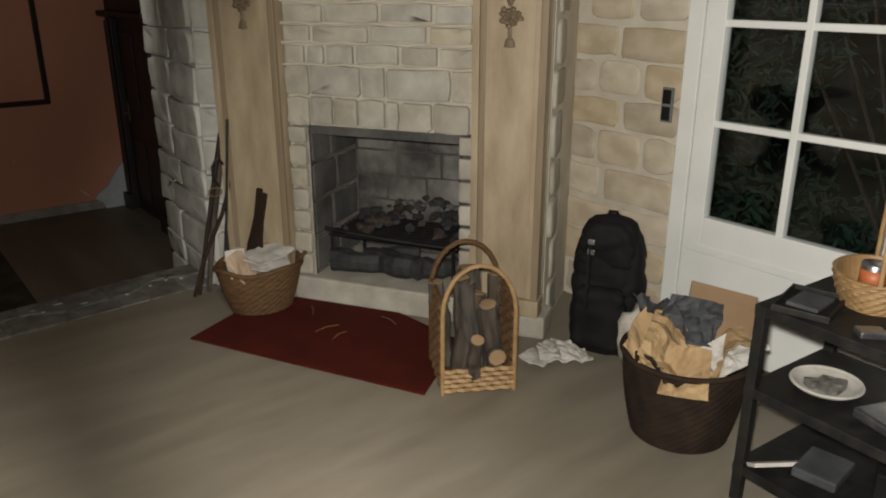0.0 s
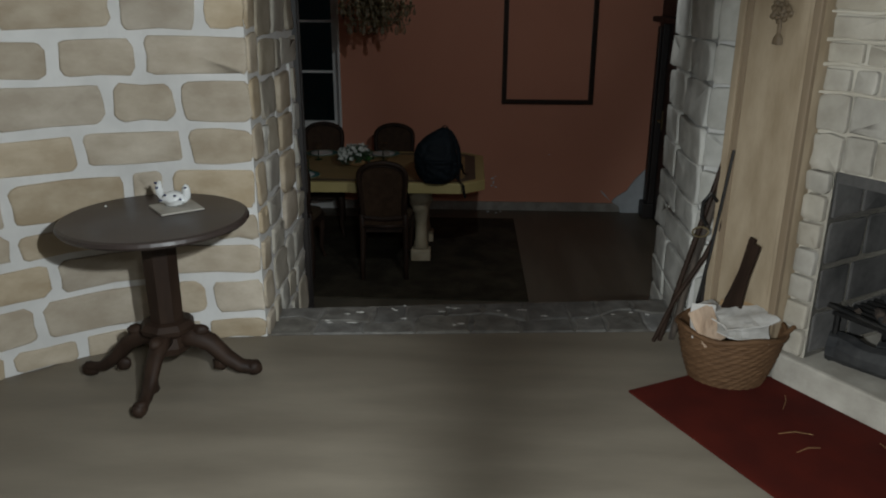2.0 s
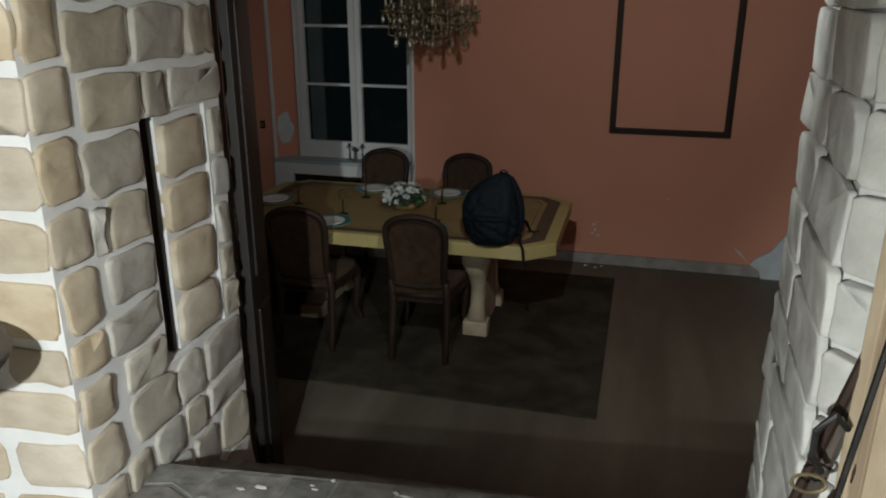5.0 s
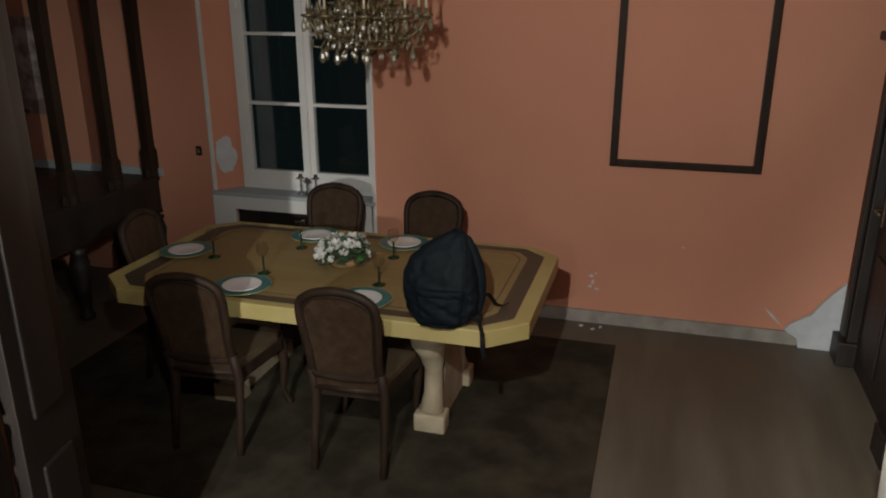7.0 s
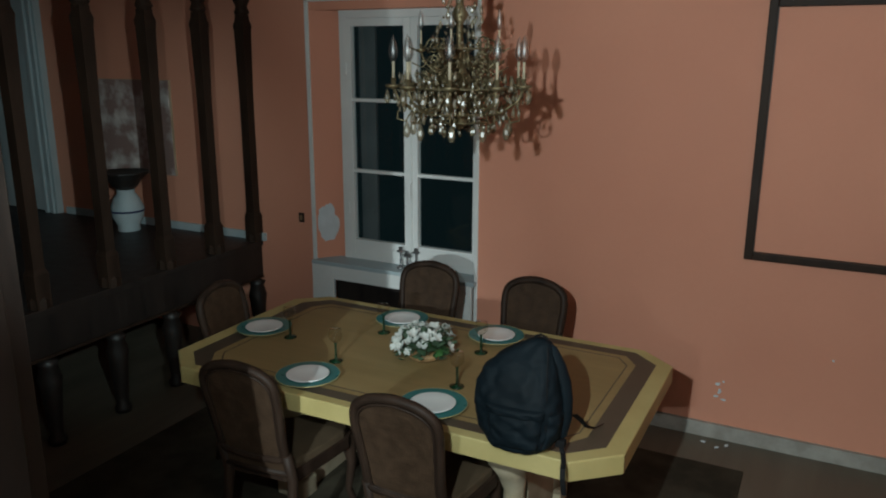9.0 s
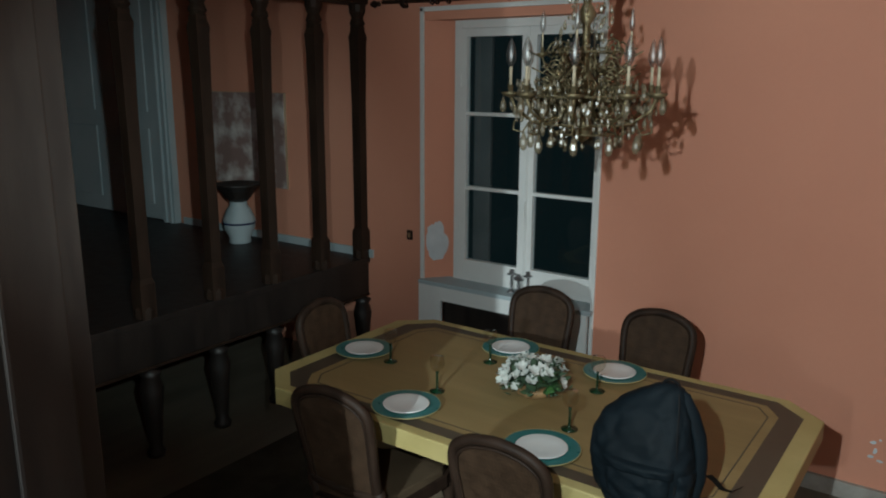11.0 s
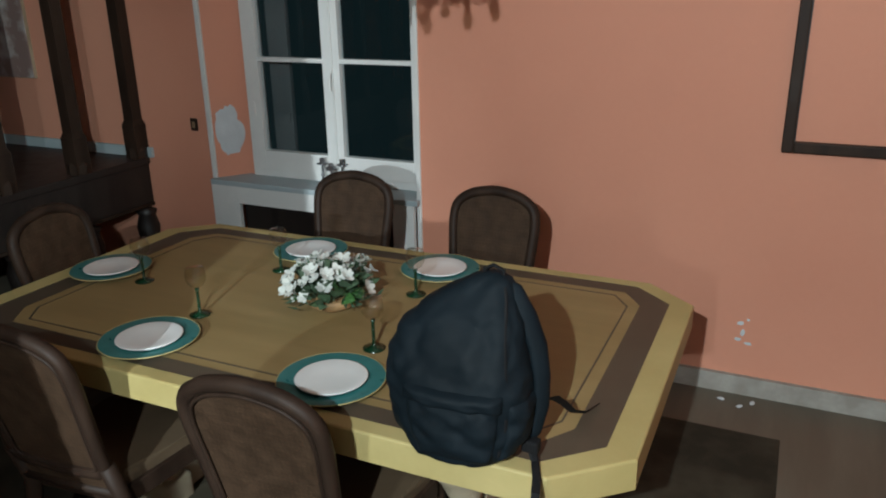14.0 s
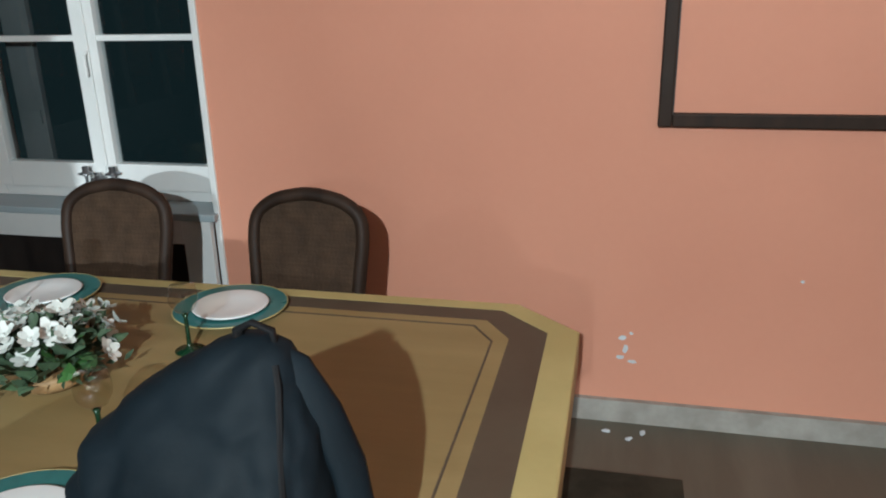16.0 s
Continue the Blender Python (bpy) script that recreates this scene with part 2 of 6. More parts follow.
M["pane"] = glass_mat("window_glass", (0.90, 0.94, 0.95), 0.0, 0.0)
cane_nt = M["cane"].node_tree
weave, weave_co, weave_map, weave_mix = (cane_nt.nodes.new("ShaderNode" + k) for k in ("TexChecker", "TexCoord", "Mapping", "Mix"))
weave_map.inputs["Rotation"].default_value = (0, radians(45), 0)
cane_nt.links.new(weave_co.outputs["Object"], weave_map.inputs["Vector"])
cane_nt.links.new(weave_map.outputs["Vector"], weave.inputs["Vector"])
weave.inputs["Scale"].default_value = 105
weave_mix.data_type, weave_mix.blend_type = "RGBA", "MULTIPLY"
weave_mix.inputs[0].default_value = 1.0
weave.inputs["Color1"].default_value, weave.inputs["Color2"].default_value = (1.08, 1.06, 1.05, 1), (0.92, 0.90, 0.89, 1)
cane_old = cane_nt.nodes["Principled BSDF"].inputs["Base Color"].links[0].from_socket
cane_nt.links.new(cane_old, weave_mix.inputs[6])
cane_nt.links.new(weave.outputs["Color"], weave_mix.inputs[7])
cane_nt.links.new(weave_mix.outputs[2], cane_nt.nodes["Principled BSDF"].inputs["Base Color"])
for key in ("navyfab", "blackfab", "redcloth", "carpet", "cane", "binweave", "darkwood", "wicker"):
    M[key].node_tree.nodes["Principled BSDF"].inputs["Specular IOR Level"].default_value = 0.18


# ---- mesh helpers ----
def finish(name, bm, material, smooth=False):
    me = bpy.data.meshes.new(name)
    bmesh.ops.recalc_face_normals(bm, faces=bm.faces)
    bm.to_mesh(me)
    bm.free()
    for m in material if isinstance(material, (list, tuple)) else (material,):
        me.materials.append(M[m])
    if smooth:
        me.shade_smooth()
    return me


def part(name, bm, material, parent, label="", smooth=False):
    """One mesh object under a thing or under a part."""
    ob = new(name, bm if isinstance(bm, bpy.types.Mesh) else finish(name, bm, material, smooth))
    ob.parent = parent
    return tagged(ob, label=label)


def thing(name, m, label, category, group=""):
    """An Empty at a thing's base."""
    ob = new(name)
    ob.matrix_world = m
    ob.empty_display_size = 0.1
    return tagged(ob, label, category, group)


def single(name, bm, material, m, label, category, group="", smooth=False, kind=""):
    ob = new(name, finish(name, bm, material, smooth))
    ob.matrix_world = m
    return tagged(ob, label, category, group, kind)


def structure(name, bm, material, label="", smooth=False):
    ob = new(name, finish(name, bm, material, smooth))
    return tagged(ob, label, kind="structure")


def box(bm, lo, hi, m=None, bevel=0.0, mi=0):
    """A box from corner to corner, placed by m."""
    size = [b - a for a, b in zip(lo, hi)]
    mid = [(a + b) / 2 for a, b in zip(lo, hi)]
    made = bmesh.ops.create_cube(bm, size=1, matrix=(m or Matrix()) @ Matrix.Translation(mid) @ Matrix.Diagonal((*size, 1)))
    vs = made["verts"]
    fs = {f for v in vs for f in v.link_faces}
    for f in fs:
        f.material_index = mi
    if bevel:
        es = {e for v in vs for e in v.link_edges}
        got = bmesh.ops.bevel(bm, geom=list(es), offset=bevel, segments=2, profile=0.6, affect="EDGES")
        for f in got["faces"]:
            f.material_index = mi
    return bm


def B(lo, hi, m=None, bevel=0.0):
    return box(bmesh.new(), lo, hi, m, bevel)


def lathe(bm, profile, m=None, n=20, mi=0, squash=1.0):
    """A turned shape from (radius, height) pairs."""
    m = m or Matrix()
    rings = []
    for r, z in profile:
        rings.append([bm.verts.new(m @ Vector((r * math.cos(2 * math.pi * k / n), squash * r * math.sin(2 * math.pi * k / n), z))) for k in range(n)])
    for a, b in zip(rings, rings[1:]):
        for k in range(n):
            bm.faces.new((a[k], a[(k + 1) % n], b[(k + 1) % n], b[k])).material_index = mi
    for ring, r in ((rings[0], profile[0][0]), (rings[-1], profile[-1][0])):
        if r > 1e-4:
            bm.faces.new(ring).material_index = mi
    return bm


def tube(bm, points, radius, n=8, mi=0, flat=1.0, close=False):
    """A round bar along points; radius is a number or one for each point."""
    pts = [Vector(p) for p in points]
    rings = []
    side = None
    for i, p in enumerate(pts):
        if close:
            d = (pts[(i + 1) % len(pts)] - pts[i - 1]).normalized()
        else:
            d = (pts[min(i + 1, len(pts) - 1)] - pts[max(i - 1, 0)]).normalized()
        if side is None:
            side = d.orthogonal().normalized()
        side = (side - d * side.dot(d)).normalized()
        up = d.cross(side)
        r = radius[i] if isinstance(radius, (list, tuple)) else radius
        rings.append([bm.verts.new(p + r * (math.cos(2 * math.pi * k / n) * side + flat * math.sin(2 * math.pi * k / n) * up)) for k in range(n)])
    pairs = list(zip(rings, rings[1:])) + ([(rings[-1], rings[0])] if close else [])
    for a, b in pairs:
        for k in range(n):
            bm.faces.new((a[k], a[(k + 1) % n], b[(k + 1) % n], b[k])).material_index = mi
    if not close:
        bm.faces.new(rings[0]).material_index = mi
        bm.faces.new(rings[-1]).material_index = mi
    return bm


def prism(bm, outline, z0, z1, m=None, mi=0, bevel=0.0):
    """A flat outline (x, y) raised from z0 to z1."""
    m = m or Matrix()
    lo = [bm.verts.new(m @ Vector((x, y, z0))) for x, y in outline]
    hi = [bm.verts.new(m @ Vector((x, y, z1))) for x, y in outline]
    made = [bm.faces.new(lo), bm.faces.new(hi)]
    for k in range(len(lo)):
        j = (k + 1) % len(lo)
        made.append(bm.faces.new((lo[k], lo[j], hi[j], hi[k])))
    for f in made:
        f.material_index = mi
    if bevel:
        es = {e for e in made[1].edges}
        bmesh.ops.bevel(bm, geom=list(es), offset=bevel, segments=2, profile=0.6, affect="EDGES")
    return bm


def blob(bm, centre, size, rough=0.15, seed=0, sub=2, m=None, mi=0):
    """A lumpy rounded body."""
    made = bmesh.ops.create_icosphere(bm, subdivisions=sub, radius=1)
    for v in made["verts"]:
        d = v.co.normalized()
        k = 1 + rough * (noise.noise(d * 1.7 + Vector((seed * 3.1, seed, 0))) * 1.6 + 0.5 * noise.noise(d * 4 + Vector((seed, 0, seed))))
        v.co = Vector(centre) + Vector((d.x * size[0], d.y * size[1], d.z * size[2])) * k
        if m:
            v.co = m @ v.co
    for f in {f for v in made["verts"] for f in v.link_faces}:
        f.material_index = mi
    return bm


def arc(cx, cy, r, a0, a1, n, ry=None):
    return [(cx + r * math.cos(radians(a0 + (a1 - a0) * k / n)), cy + (ry or r) * math.sin(radians(a0 + (a1 - a0) * k / n))) for k in range(n + 1)]


# ---- the large structure ----
FLOOR2 = -0.705
CEIL1, CEIL2 = 2.55, 2.75
structure("floor_hall", prism(bmesh.new(), [(-3.2, -2.9), (3.4, -2.9), (3.4, 3.90), (1.47, 3.803), (-0.55, 3.663), (-3.2, 3.66)], -0.2, 0.0), "hallfloor")
structure("floor_dining", B((-7.6, 4.6, FLOOR2 - 0.2), (3.0, 8.5, FLOOR2)), "dinfloor")
structure("ceiling_hall", B((-3.2, -2.9, CEIL1), (3.4, 4.75, CEIL1 + 0.2)), "ceiling")
structure("ceiling_dining", B((-7.6, 4.75, CEIL2), (3.0, 8.9, CEIL2 + 0.2)), "ceiling")
structure("wall_south", B((-3.2, -2.9, 0), (3.4, -2.7, CEIL1)), "mortar")
structure("wall_west", B((-3.2, -2.7, 0), (-3.0, 2.0, CEIL1)), "mortar")

# back wall of the dining room, with the window's recess through it
back = bmesh.new()
for lo, hi in (((-7.6, 8.4, FLOOR2), (-2.25, 8.7, CEIL2)), ((-0.94, 8.4, FLOOR2), (3.0, 8.7, CEIL2)),
               ((-2.25, 8.4, 1.90), (-0.94, 8.7, CEIL2)), ((-2.25, 8.62, FLOOR2), (-0.94, 8.7, 0.02))):
    box(back, lo, hi)
structure("wall_dining_north", back, "salmon")
structure("wall_dining_east", B((2.36, 4.75, FLOOR2), (2.6, 8.4, CEIL2)), "salmon")
south = bmesh.new()
box(south, (-7.6, 4.5, FLOOR2), (-0.62, 4.75, CEIL2))
box(south, (1.62, 4.5, FLOOR2), (2.75, 4.75, CEIL2))
box(south, (-0.62, 4.5, 2.3), (1.62, 4.75, CEIL2))
structure("wall_dining_south", south, "salmon")
structure("wall_dining_west", B((-7.6, 4.75, 0.14), (-7.4, 8.4, CEIL2)), "salmon")
structure("wall_under_gallery", B((-4.6, 4.75, FLOOR2), (-4.35, 8.4, 0.02)), "salmon")
structure("floor_gallery", B((-7.4, 4.75, 0.02), (-2.86, 8.4, 0.14)), "blackwood")
structure("baseboard", B((-0.93, 8.375, FLOOR2), (2.02, 8.40, FLOOR2 + 0.09)), "mortar_grey")
structure("baseboard_gallery", B((-5.0, 8.38, 0.14), (-2.72, 8.40, 0.20)), "greywhite")

# ---- stone walls ----
def outline(w, h, wob, seed, n=5, corner=0.3):
    """The uneven rounded outline of a stone about its middle."""
    rnd = random.Random(seed)
    r = min(w, h) * corner * rnd.uniform(0.5, 1.0)
    pts = []
    for cx, cy, a in ((w / 2 - r, -h / 2 + r, -90), (w / 2 - r, h / 2 - r, 0), (-w / 2 + r, h / 2 - r, 90), (-w / 2 + r, -h / 2 + r, 180)):
        pts += [(x, y, r) for x, y in arc(cx, cy, r, a + 8, a + 82, 2)]
    out = []
    for i, (x, y, r) in enumerate(pts):
        x2, y2, _ = pts[(i + 1) % len(pts)]
        q = min(wob, 0.28 * r)
        out.append((x + rnd.uniform(-q, q), y + rnd.uniform(-q, q)))
        if math.hypot(x2 - x, y2 - y) > 0.09:
            out.append(((x + x2) / 2 + rnd.uniform(-wob, wob) * 0.7, (y + y2) / 2 + rnd.uniform(-wob, wob)))
    return out


def stone(parent, name, at, cx, cz, w, h, material, proud=0.010, wob=0.007, seed=0, lump=0.004, rot=0.0, corner=0.3):
    """A stone set in a wall; at(s, z, d) gives the place on the wall, d metres proud of it."""
    rnd = random.Random(seed * 7 + 3)
    ol = outline(w, h, wob, seed, corner=corner)
    ca, sa = math.cos(rot), math.sin(rot)
    ol = [(x * ca - y * sa, x * sa + y * ca) for x, y in ol]
    verts, faces, n = [], [], len(ol)
    tx, tz = rnd.uniform(-lump, lump) / max(w, .05), rnd.uniform(-lump, lump) / max(h, .05)
    for inset, d in ((1.0, -0.012), (0.995, proud * 0.45), (0.975, proud * 0.86), (0.93, proud), (0.55, proud * 1.04)):
        for k, (x, y) in enumerate(ol):
            dd = d + (x * tx + y * tz + rnd.uniform(-lump, lump) * 0.22 if d > 0 else 0)
            verts.append(at(cx + x * inset, cz + y * inset, dd))
    verts.append(at(cx, cz, proud * 1.05))
    for r in range(4):
        for k in range(n):
            j = (k + 1) % n
            faces.append((r * n + k, r * n + j, (r + 1) * n + j, (r + 1) * n + k))
    for k in range(n):
        faces.append((4 * n + k, 4 * n + (k + 1) % n, 5 * n))
    me = bpy.data.meshes.new(name)
    me.from_pydata([tuple(v) for v in verts], [], faces)
    me.materials.append(M[material])
    me.shade_smooth()
    ob = new(name, me)
    ob.parent = parent
    return ob


def along(points, out=1):
    """Maps (s, z, d) onto a wall that follows points in plan; d is measured to its left (out=1) or right."""
    pts = [Vector((x, y, 0)) for x, y in points]
    cuts = [0]
    for a, b in zip(pts, pts[1:]):
        cuts.append(cuts[-1] + (b - a).length)
    def at(s, z, d):
        k = 0
        while k < len(pts) - 2 and s > cuts[k + 1]:
            k += 1
        way = (pts[k + 1] - pts[k]).normalized()
        nrm = Vector((-way.y, way.x, 0)) * out
        p = pts[k] + way * (s - cuts[k]) + nrm * d
        return Vector((p.x, p.y, z))
    return at, cuts[-1]


def courses(parent, at, heights, joints, material, gap=0.036, seed=1, skip=None, lo=0.24, hi=0.46, s1=3.0, s0=0.0, **kw):
    """Rows of stones between heights; joints gives the upright joints where they are known, the rest fall by chance."""
    rnd = random.Random(seed)
    for r, (z0, z1) in enumerate(zip(heights, heights[1:])):
        row = [s0] + list(joints.get(r, ()))
        while row[-1] < s1 - 0.5 * lo:
            row.append(min(row[-1] + rnd.uniform(lo, hi), s1))
        for a, b in zip(row, row[1:]):
            if skip and skip((a + b) / 2, (z0 + z1) / 2, a, b):
                continue
            w, h = b - a - gap * rnd.uniform(0.8, 1.3), z1 - z0 - gap * rnd.uniform(0.8, 1.2)
            if w > 0.03 and h > 0.03:
                stone(parent, "stone", at, (a + b) / 2, (z0 + z1) / 2 + rnd.uniform(-0.004, 0.004), w, h, material if isinstance(material, str) else rnd.choice(material), seed=seed * 1000 + r * 40 + int(a * 100), **kw)


def slab(points, z0, z1, thick, out=1):
    """A wall of one thickness behind a line in plan."""
    bm = bmesh.new()
    pts = [Vector((x, y, 0)) for x, y in points]
    front, behind = [], []
    for i, p in enumerate(pts):
        a = (pts[i] - pts[i - 1]).normalized() if i else (pts[1] - pts[0]).normalized()
        b = (pts[i + 1] - pts[i]).normalized() if i < len(pts) - 1 else a
        d = (a + b).normalized()
        nrm = Vector((-d.y, d.x, 0)) * out
        front.append(p)
        behind.append(p - nrm * thick)
    prism(bm, [(p.x, p.y) for p in front] + [(p.x, p.y) for p in reversed(behind)], z0, z1)
    return bm


WEST_PLAN = [(-0.53, 3.66), (-0.80, 3.632), (-0.93, 3.607), (-1.05, 3.562), (-1.15, 3.508), (-1.24, 3.442), (-1.36, 3.345), (-1.50, 3.22), (-2.15, 2.55), (-3.0, 1.9)]
wall_nw = structure("wall_pier", slab(WEST_PLAN, 0, CEIL1, 0.3, 1), "mortar")
at_west, len_west = along(WEST_PLAN, 1)
ZS = [-0.02, 0.11, 0.30, 0.47, 0.61, 0.81, 0.99, 1.185, 1.37, 1.56, 1.76, 1.95, 2.15, 2.35, 2.53]
JW = {0: (0.28, 0.36, 0.80), 1: (0.24, 0.45, 0.95), 2: (0.42, 0.86, 1.2), 3: (0.21, 0.60, 1.0), 4: (0.37, 0.53, 1.00, 1.12), 5: (0.28, 0.70, 1.10),
      6: (0.29, 0.57, 1.02), 7: (0.42, 0.75, 1.15), 8: (0.17, 0.50, 0.95), 9: (0.35, 0.8)}
courses(wall_nw, at_west, ZS, JW, "stone", s1=len_west - 0.5, s0=-0.022, seed=4)

# the reveals of the thick opening between the rooms
LEFT_PLAN = [(-0.55, 4.62), (-0.53, 3.66)]
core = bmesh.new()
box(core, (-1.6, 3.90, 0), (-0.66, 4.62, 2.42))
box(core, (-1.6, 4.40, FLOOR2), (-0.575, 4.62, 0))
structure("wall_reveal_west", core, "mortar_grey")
at_jl, len_jl = along(LEFT_PLAN, 1)
jam = bmesh.new()
for a, b, z0, z1 in ((0, 0.11, FLOOR2, 2.42), (0.50, 0.96, -0.02, 2.42), (0.11, 0.50, 1.17, 2.42), (0.11, 0.50, FLOOR2, 0.32)):
    ps = [at_jl(s, z, d) for z in (z0, z1) for s, d in ((a, 0), (b, 0), (b, -0.14), (a, -0.14))]
    vs = [jam.verts.new(p) for p in ps]
    for f in ((0, 1, 2, 3), (4, 5, 6, 7), (0, 1, 5, 4), (1, 2, 6, 5), (2, 3, 7, 6), (3, 0, 4, 7)):
        jam.faces.new([vs[i] for i in f])
jl2 = structure("wall_reveal_west_face", jam, "mortar")
ZJ = [-0.66, -0.45, -0.24, -0.03, 0.12, 0.31, 0.47, 0.62, 0.80, 0.97, 1.16, 1.33, 1.52, 1.70, 1.90, 2.10, 2.28, 2.42]
for rows, a, b, seed in ((ZJ[:6], 0.0, len_jl - 0.16, 11), (ZJ[5:11], 0.51, len_jl - 0.16, 12), (ZJ[5:11], 0.0, 0.11, 14), (ZJ[10:], 0.0, len_jl - 0.16, 15)):
    courses(jl2, at_jl, rows, {}, ("greystone", "jambstone"), gap=0.024, lo=0.15, hi=0.34, proud=0.014, wob=0.015, lump=0.012, corner=0.26, s0=a, s1=b, seed=seed)
courses(jl2, at_jl, ZS[:-1], {}, "stone", gap=0.028, lo=0.16, hi=0.18, proud=0.014, wob=0.008, lump=0.006, corner=0.26, s0=len_jl - 0.165, s1=len_jl + 0.014, seed=17)
at_nb, len_nb = along([(-0.560, 4.51), (-0.560, 4.20)], 1)
courses(jl2, at_nb, [0.32, 0.53, 0.74, 0.94, 1.15], {}, "stone", gap=0.022, seed=13, s1=0.30, s0=0.02, lo=0.26, hi=0.30, proud=0.022, wob=0.010, lump=0.008)
back = structure("niche_backing", B((-0.659, 4.225, 0.325), (-0.562, 4.508, 1.165)), "mortar")
# near-black strip added for the shade in the niche's slot
structure("niche_post", B((-0.657, 4.200, 0.325), (-0.572, 4.223, 1.165), None, 0.004), "blackwood", "near-black strip standing in for shade inside the niche")

RIGHT_PLAN = [(1.43, 3.80), (1.475, 4.62)]
cr = bmesh.new()
prism(cr, [(1.45, 3.82), (1.95, 3.82), (1.95, 4.62), (1.495, 4.62)], FLOOR2, 2.42)
prism(cr, [(1.45, 3.81), (1.60, 3.62), (2.4, 3.81)], 0, CEIL1)
wall_jr = structure("wall_reveal_east", cr, "mortar_pale")
at_jr, len_jr = along(RIGHT_PLAN, 1)
courses(wall_jr, at_jr, ZJ, {}, "palestone", gap=0.012, seed=21, lo=0.36, hi=0.62, s1=len_jr, proud=0.012, wob=0.014, lump=0.011, corner=0.2)
at_pf, len_pf = along([(1.60, 3.60), (1.43, 3.80)], 1)
courses(wall_jr, at_pf, ZJ[3:], {}, "palestone", gap=0.016, seed=22, lo=0.18, hi=0.42, s1=len_pf, proud=0.014, wob=0.010, lump=0.004, corner=0.2)
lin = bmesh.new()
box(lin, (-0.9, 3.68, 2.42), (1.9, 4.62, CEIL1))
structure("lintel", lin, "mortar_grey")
frame_bm = bmesh.new()
for x0, x1 in ((-0.66, -0.575), (1.50, 1.60)):
    box(frame_bm, (x0, 4.625, FLOOR2), (x1, 4.70, 2.3))
structure("door_frame", frame_bm, "blackwood", "black timber frame round the opening between the rooms")

# threshold and the steps down into the dining room
thr = bmesh.new()
prism(thr, [(-0.55, 3.665), (1.45, 3.80), (1.52, 4.22), (-0.55, 4.00)], -0.5, -0.006)
threshold = structure("threshold", thr, "sillstone")
rnd = random.Random(5)
cuts = [[], []]
for row in range(2):
    u = 0.0
    while u < 1.85:
        cuts[row].append(u)
        u += rnd.uniform(0.15, 0.27)
    cuts[row].append(1.99)


def level(row, u):
    return (0.015, 0.50 + 0.13 * math.sin(7.3 * u + 1) + 0.07 * math.sin(19 * u), 0.985)[row]


for row in range(2):
    for a, b in zip(cuts[row], cuts[row][1:]):
        g, q = 0.004, lambda: rnd.uniform(-0.016, 0.016)
        h = 0.014
        m = (a + b) / 2
        lo, hi = (lambda u: level(row, u) + h), (lambda u: level(row + 1, u) - h)
        ea, eb = q(), q()
        ring = [(a + g, lo(a)), (m, lo(m)), (b - g, lo(b)), (b - g + eb, (lo(b) + hi(b)) / 2), (b - g, hi(b)), (m, hi(m)), (a + g, hi(a)), (a + g + ea, (lo(a) + hi(a)) / 2)]
        top = rnd.uniform(-0.002, 0.003)
        bm = bmesh.new()
        rings = []
        for k, d in ((1.0, -0.012), (0.99, top - 0.004), (0.90, top)):
            cu, cv = m, (lo(m) + hi(m)) / 2
            rings.append([bm.verts.new((-0.55 + cu + (u - cu) * k, 3.675 + u * 0.067 + (cv + (v - cv) * k) * (0.315 + 0.045 * u), d + 0.0015 * math.sin(u * 40 + v * 9))) for u, v in ring])
        for r0, r1 in zip(rings, rings[1:]):
            for k in range(8):
                bm.faces.new((r0[k], r0[(k + 1) % 8], r1[(k + 1) % 8], r1[k]))
        bm.faces.new(rings[2])
        part("paving_stone", bm, "sillstone", threshold)
rnd = random.Random(8)
bm = bmesh.new()
for k in range(22):
    u, v = rnd.uniform(0.25, 1.95), rnd.uniform(0.15, 0.95)
    blob(bm, (-0.55 + u, 3.675 + u * 0.067 + v * 0.36, 0.002), (rnd.uniform(0.006, 0.030), rnd.uniform(0.003, 0.010), 0.002), 0.45, k, 2)
single("mortar_spots", bm, "mortar_pale", Matrix(), "small white mortar splashes on the worn threshold stones", "splashes", kind="stuff")
steps = bmesh.new()
for k in range(3):
    prism(steps, [(-0.57, 4.02 + 0.24 * k), (1.55, 4.15 + 0.22 * k), (1.60, 4.43 + 0.22 * k), (-0.57, 4.28 + 0.24 * k)], FLOOR2, -0.17 * (k + 1), bevel=0.012)
structure("steps", steps, "sillstone")

# ---- the fireplace, set across the hall's corner ----
FP = pose(1.755, 3.27, 0, 0, 0, -58.7)


def at_fp(s, z, d):
    return FP @ Vector((s, -d, z))


core = bmesh.new()
for lo, hi in (((-0.46, 0.02, 0), (0.0, 0.6, CEIL1)), ((0.78, 0.02, 0), (1.18, 0.6, CEIL1)), ((0.0, 0.02, 0.905), (0.78, 0.6, CEIL1)), ((0.0, 0.62, 0), (0.78, 0.8, CEIL1))):
    box(core, lo, hi, FP)
breast = structure("chimney_breast", core, "warmmortar", "limewashed brick chimney breast across the corner")
heights = [0.905, 1.045, 1.19, 1.29, 1.375, 1.47, 1.59, 1.71, 1.83, 1.95, 2.07, 2.2, 2.33, 2.5]
joints = {0: (0.03, 0.15, 0.28, 0.42, 0.49), 1: (0.03, 0.30, 0.42, 0.74), 2: (0.02, 0.12, 0.27, 0.50), 3: (0.05, 0.35, 0.63), 4: (0.12, 0.40, 0.66)}
courses(breast, at_fp, heights[:2], joints, "washed", gap=0.010, seed=31, lo=0.16, hi=0.32, s0=-0.10, s1=0.85, proud=0.009, wob=0.007, lump=0.006, corner=0.16)
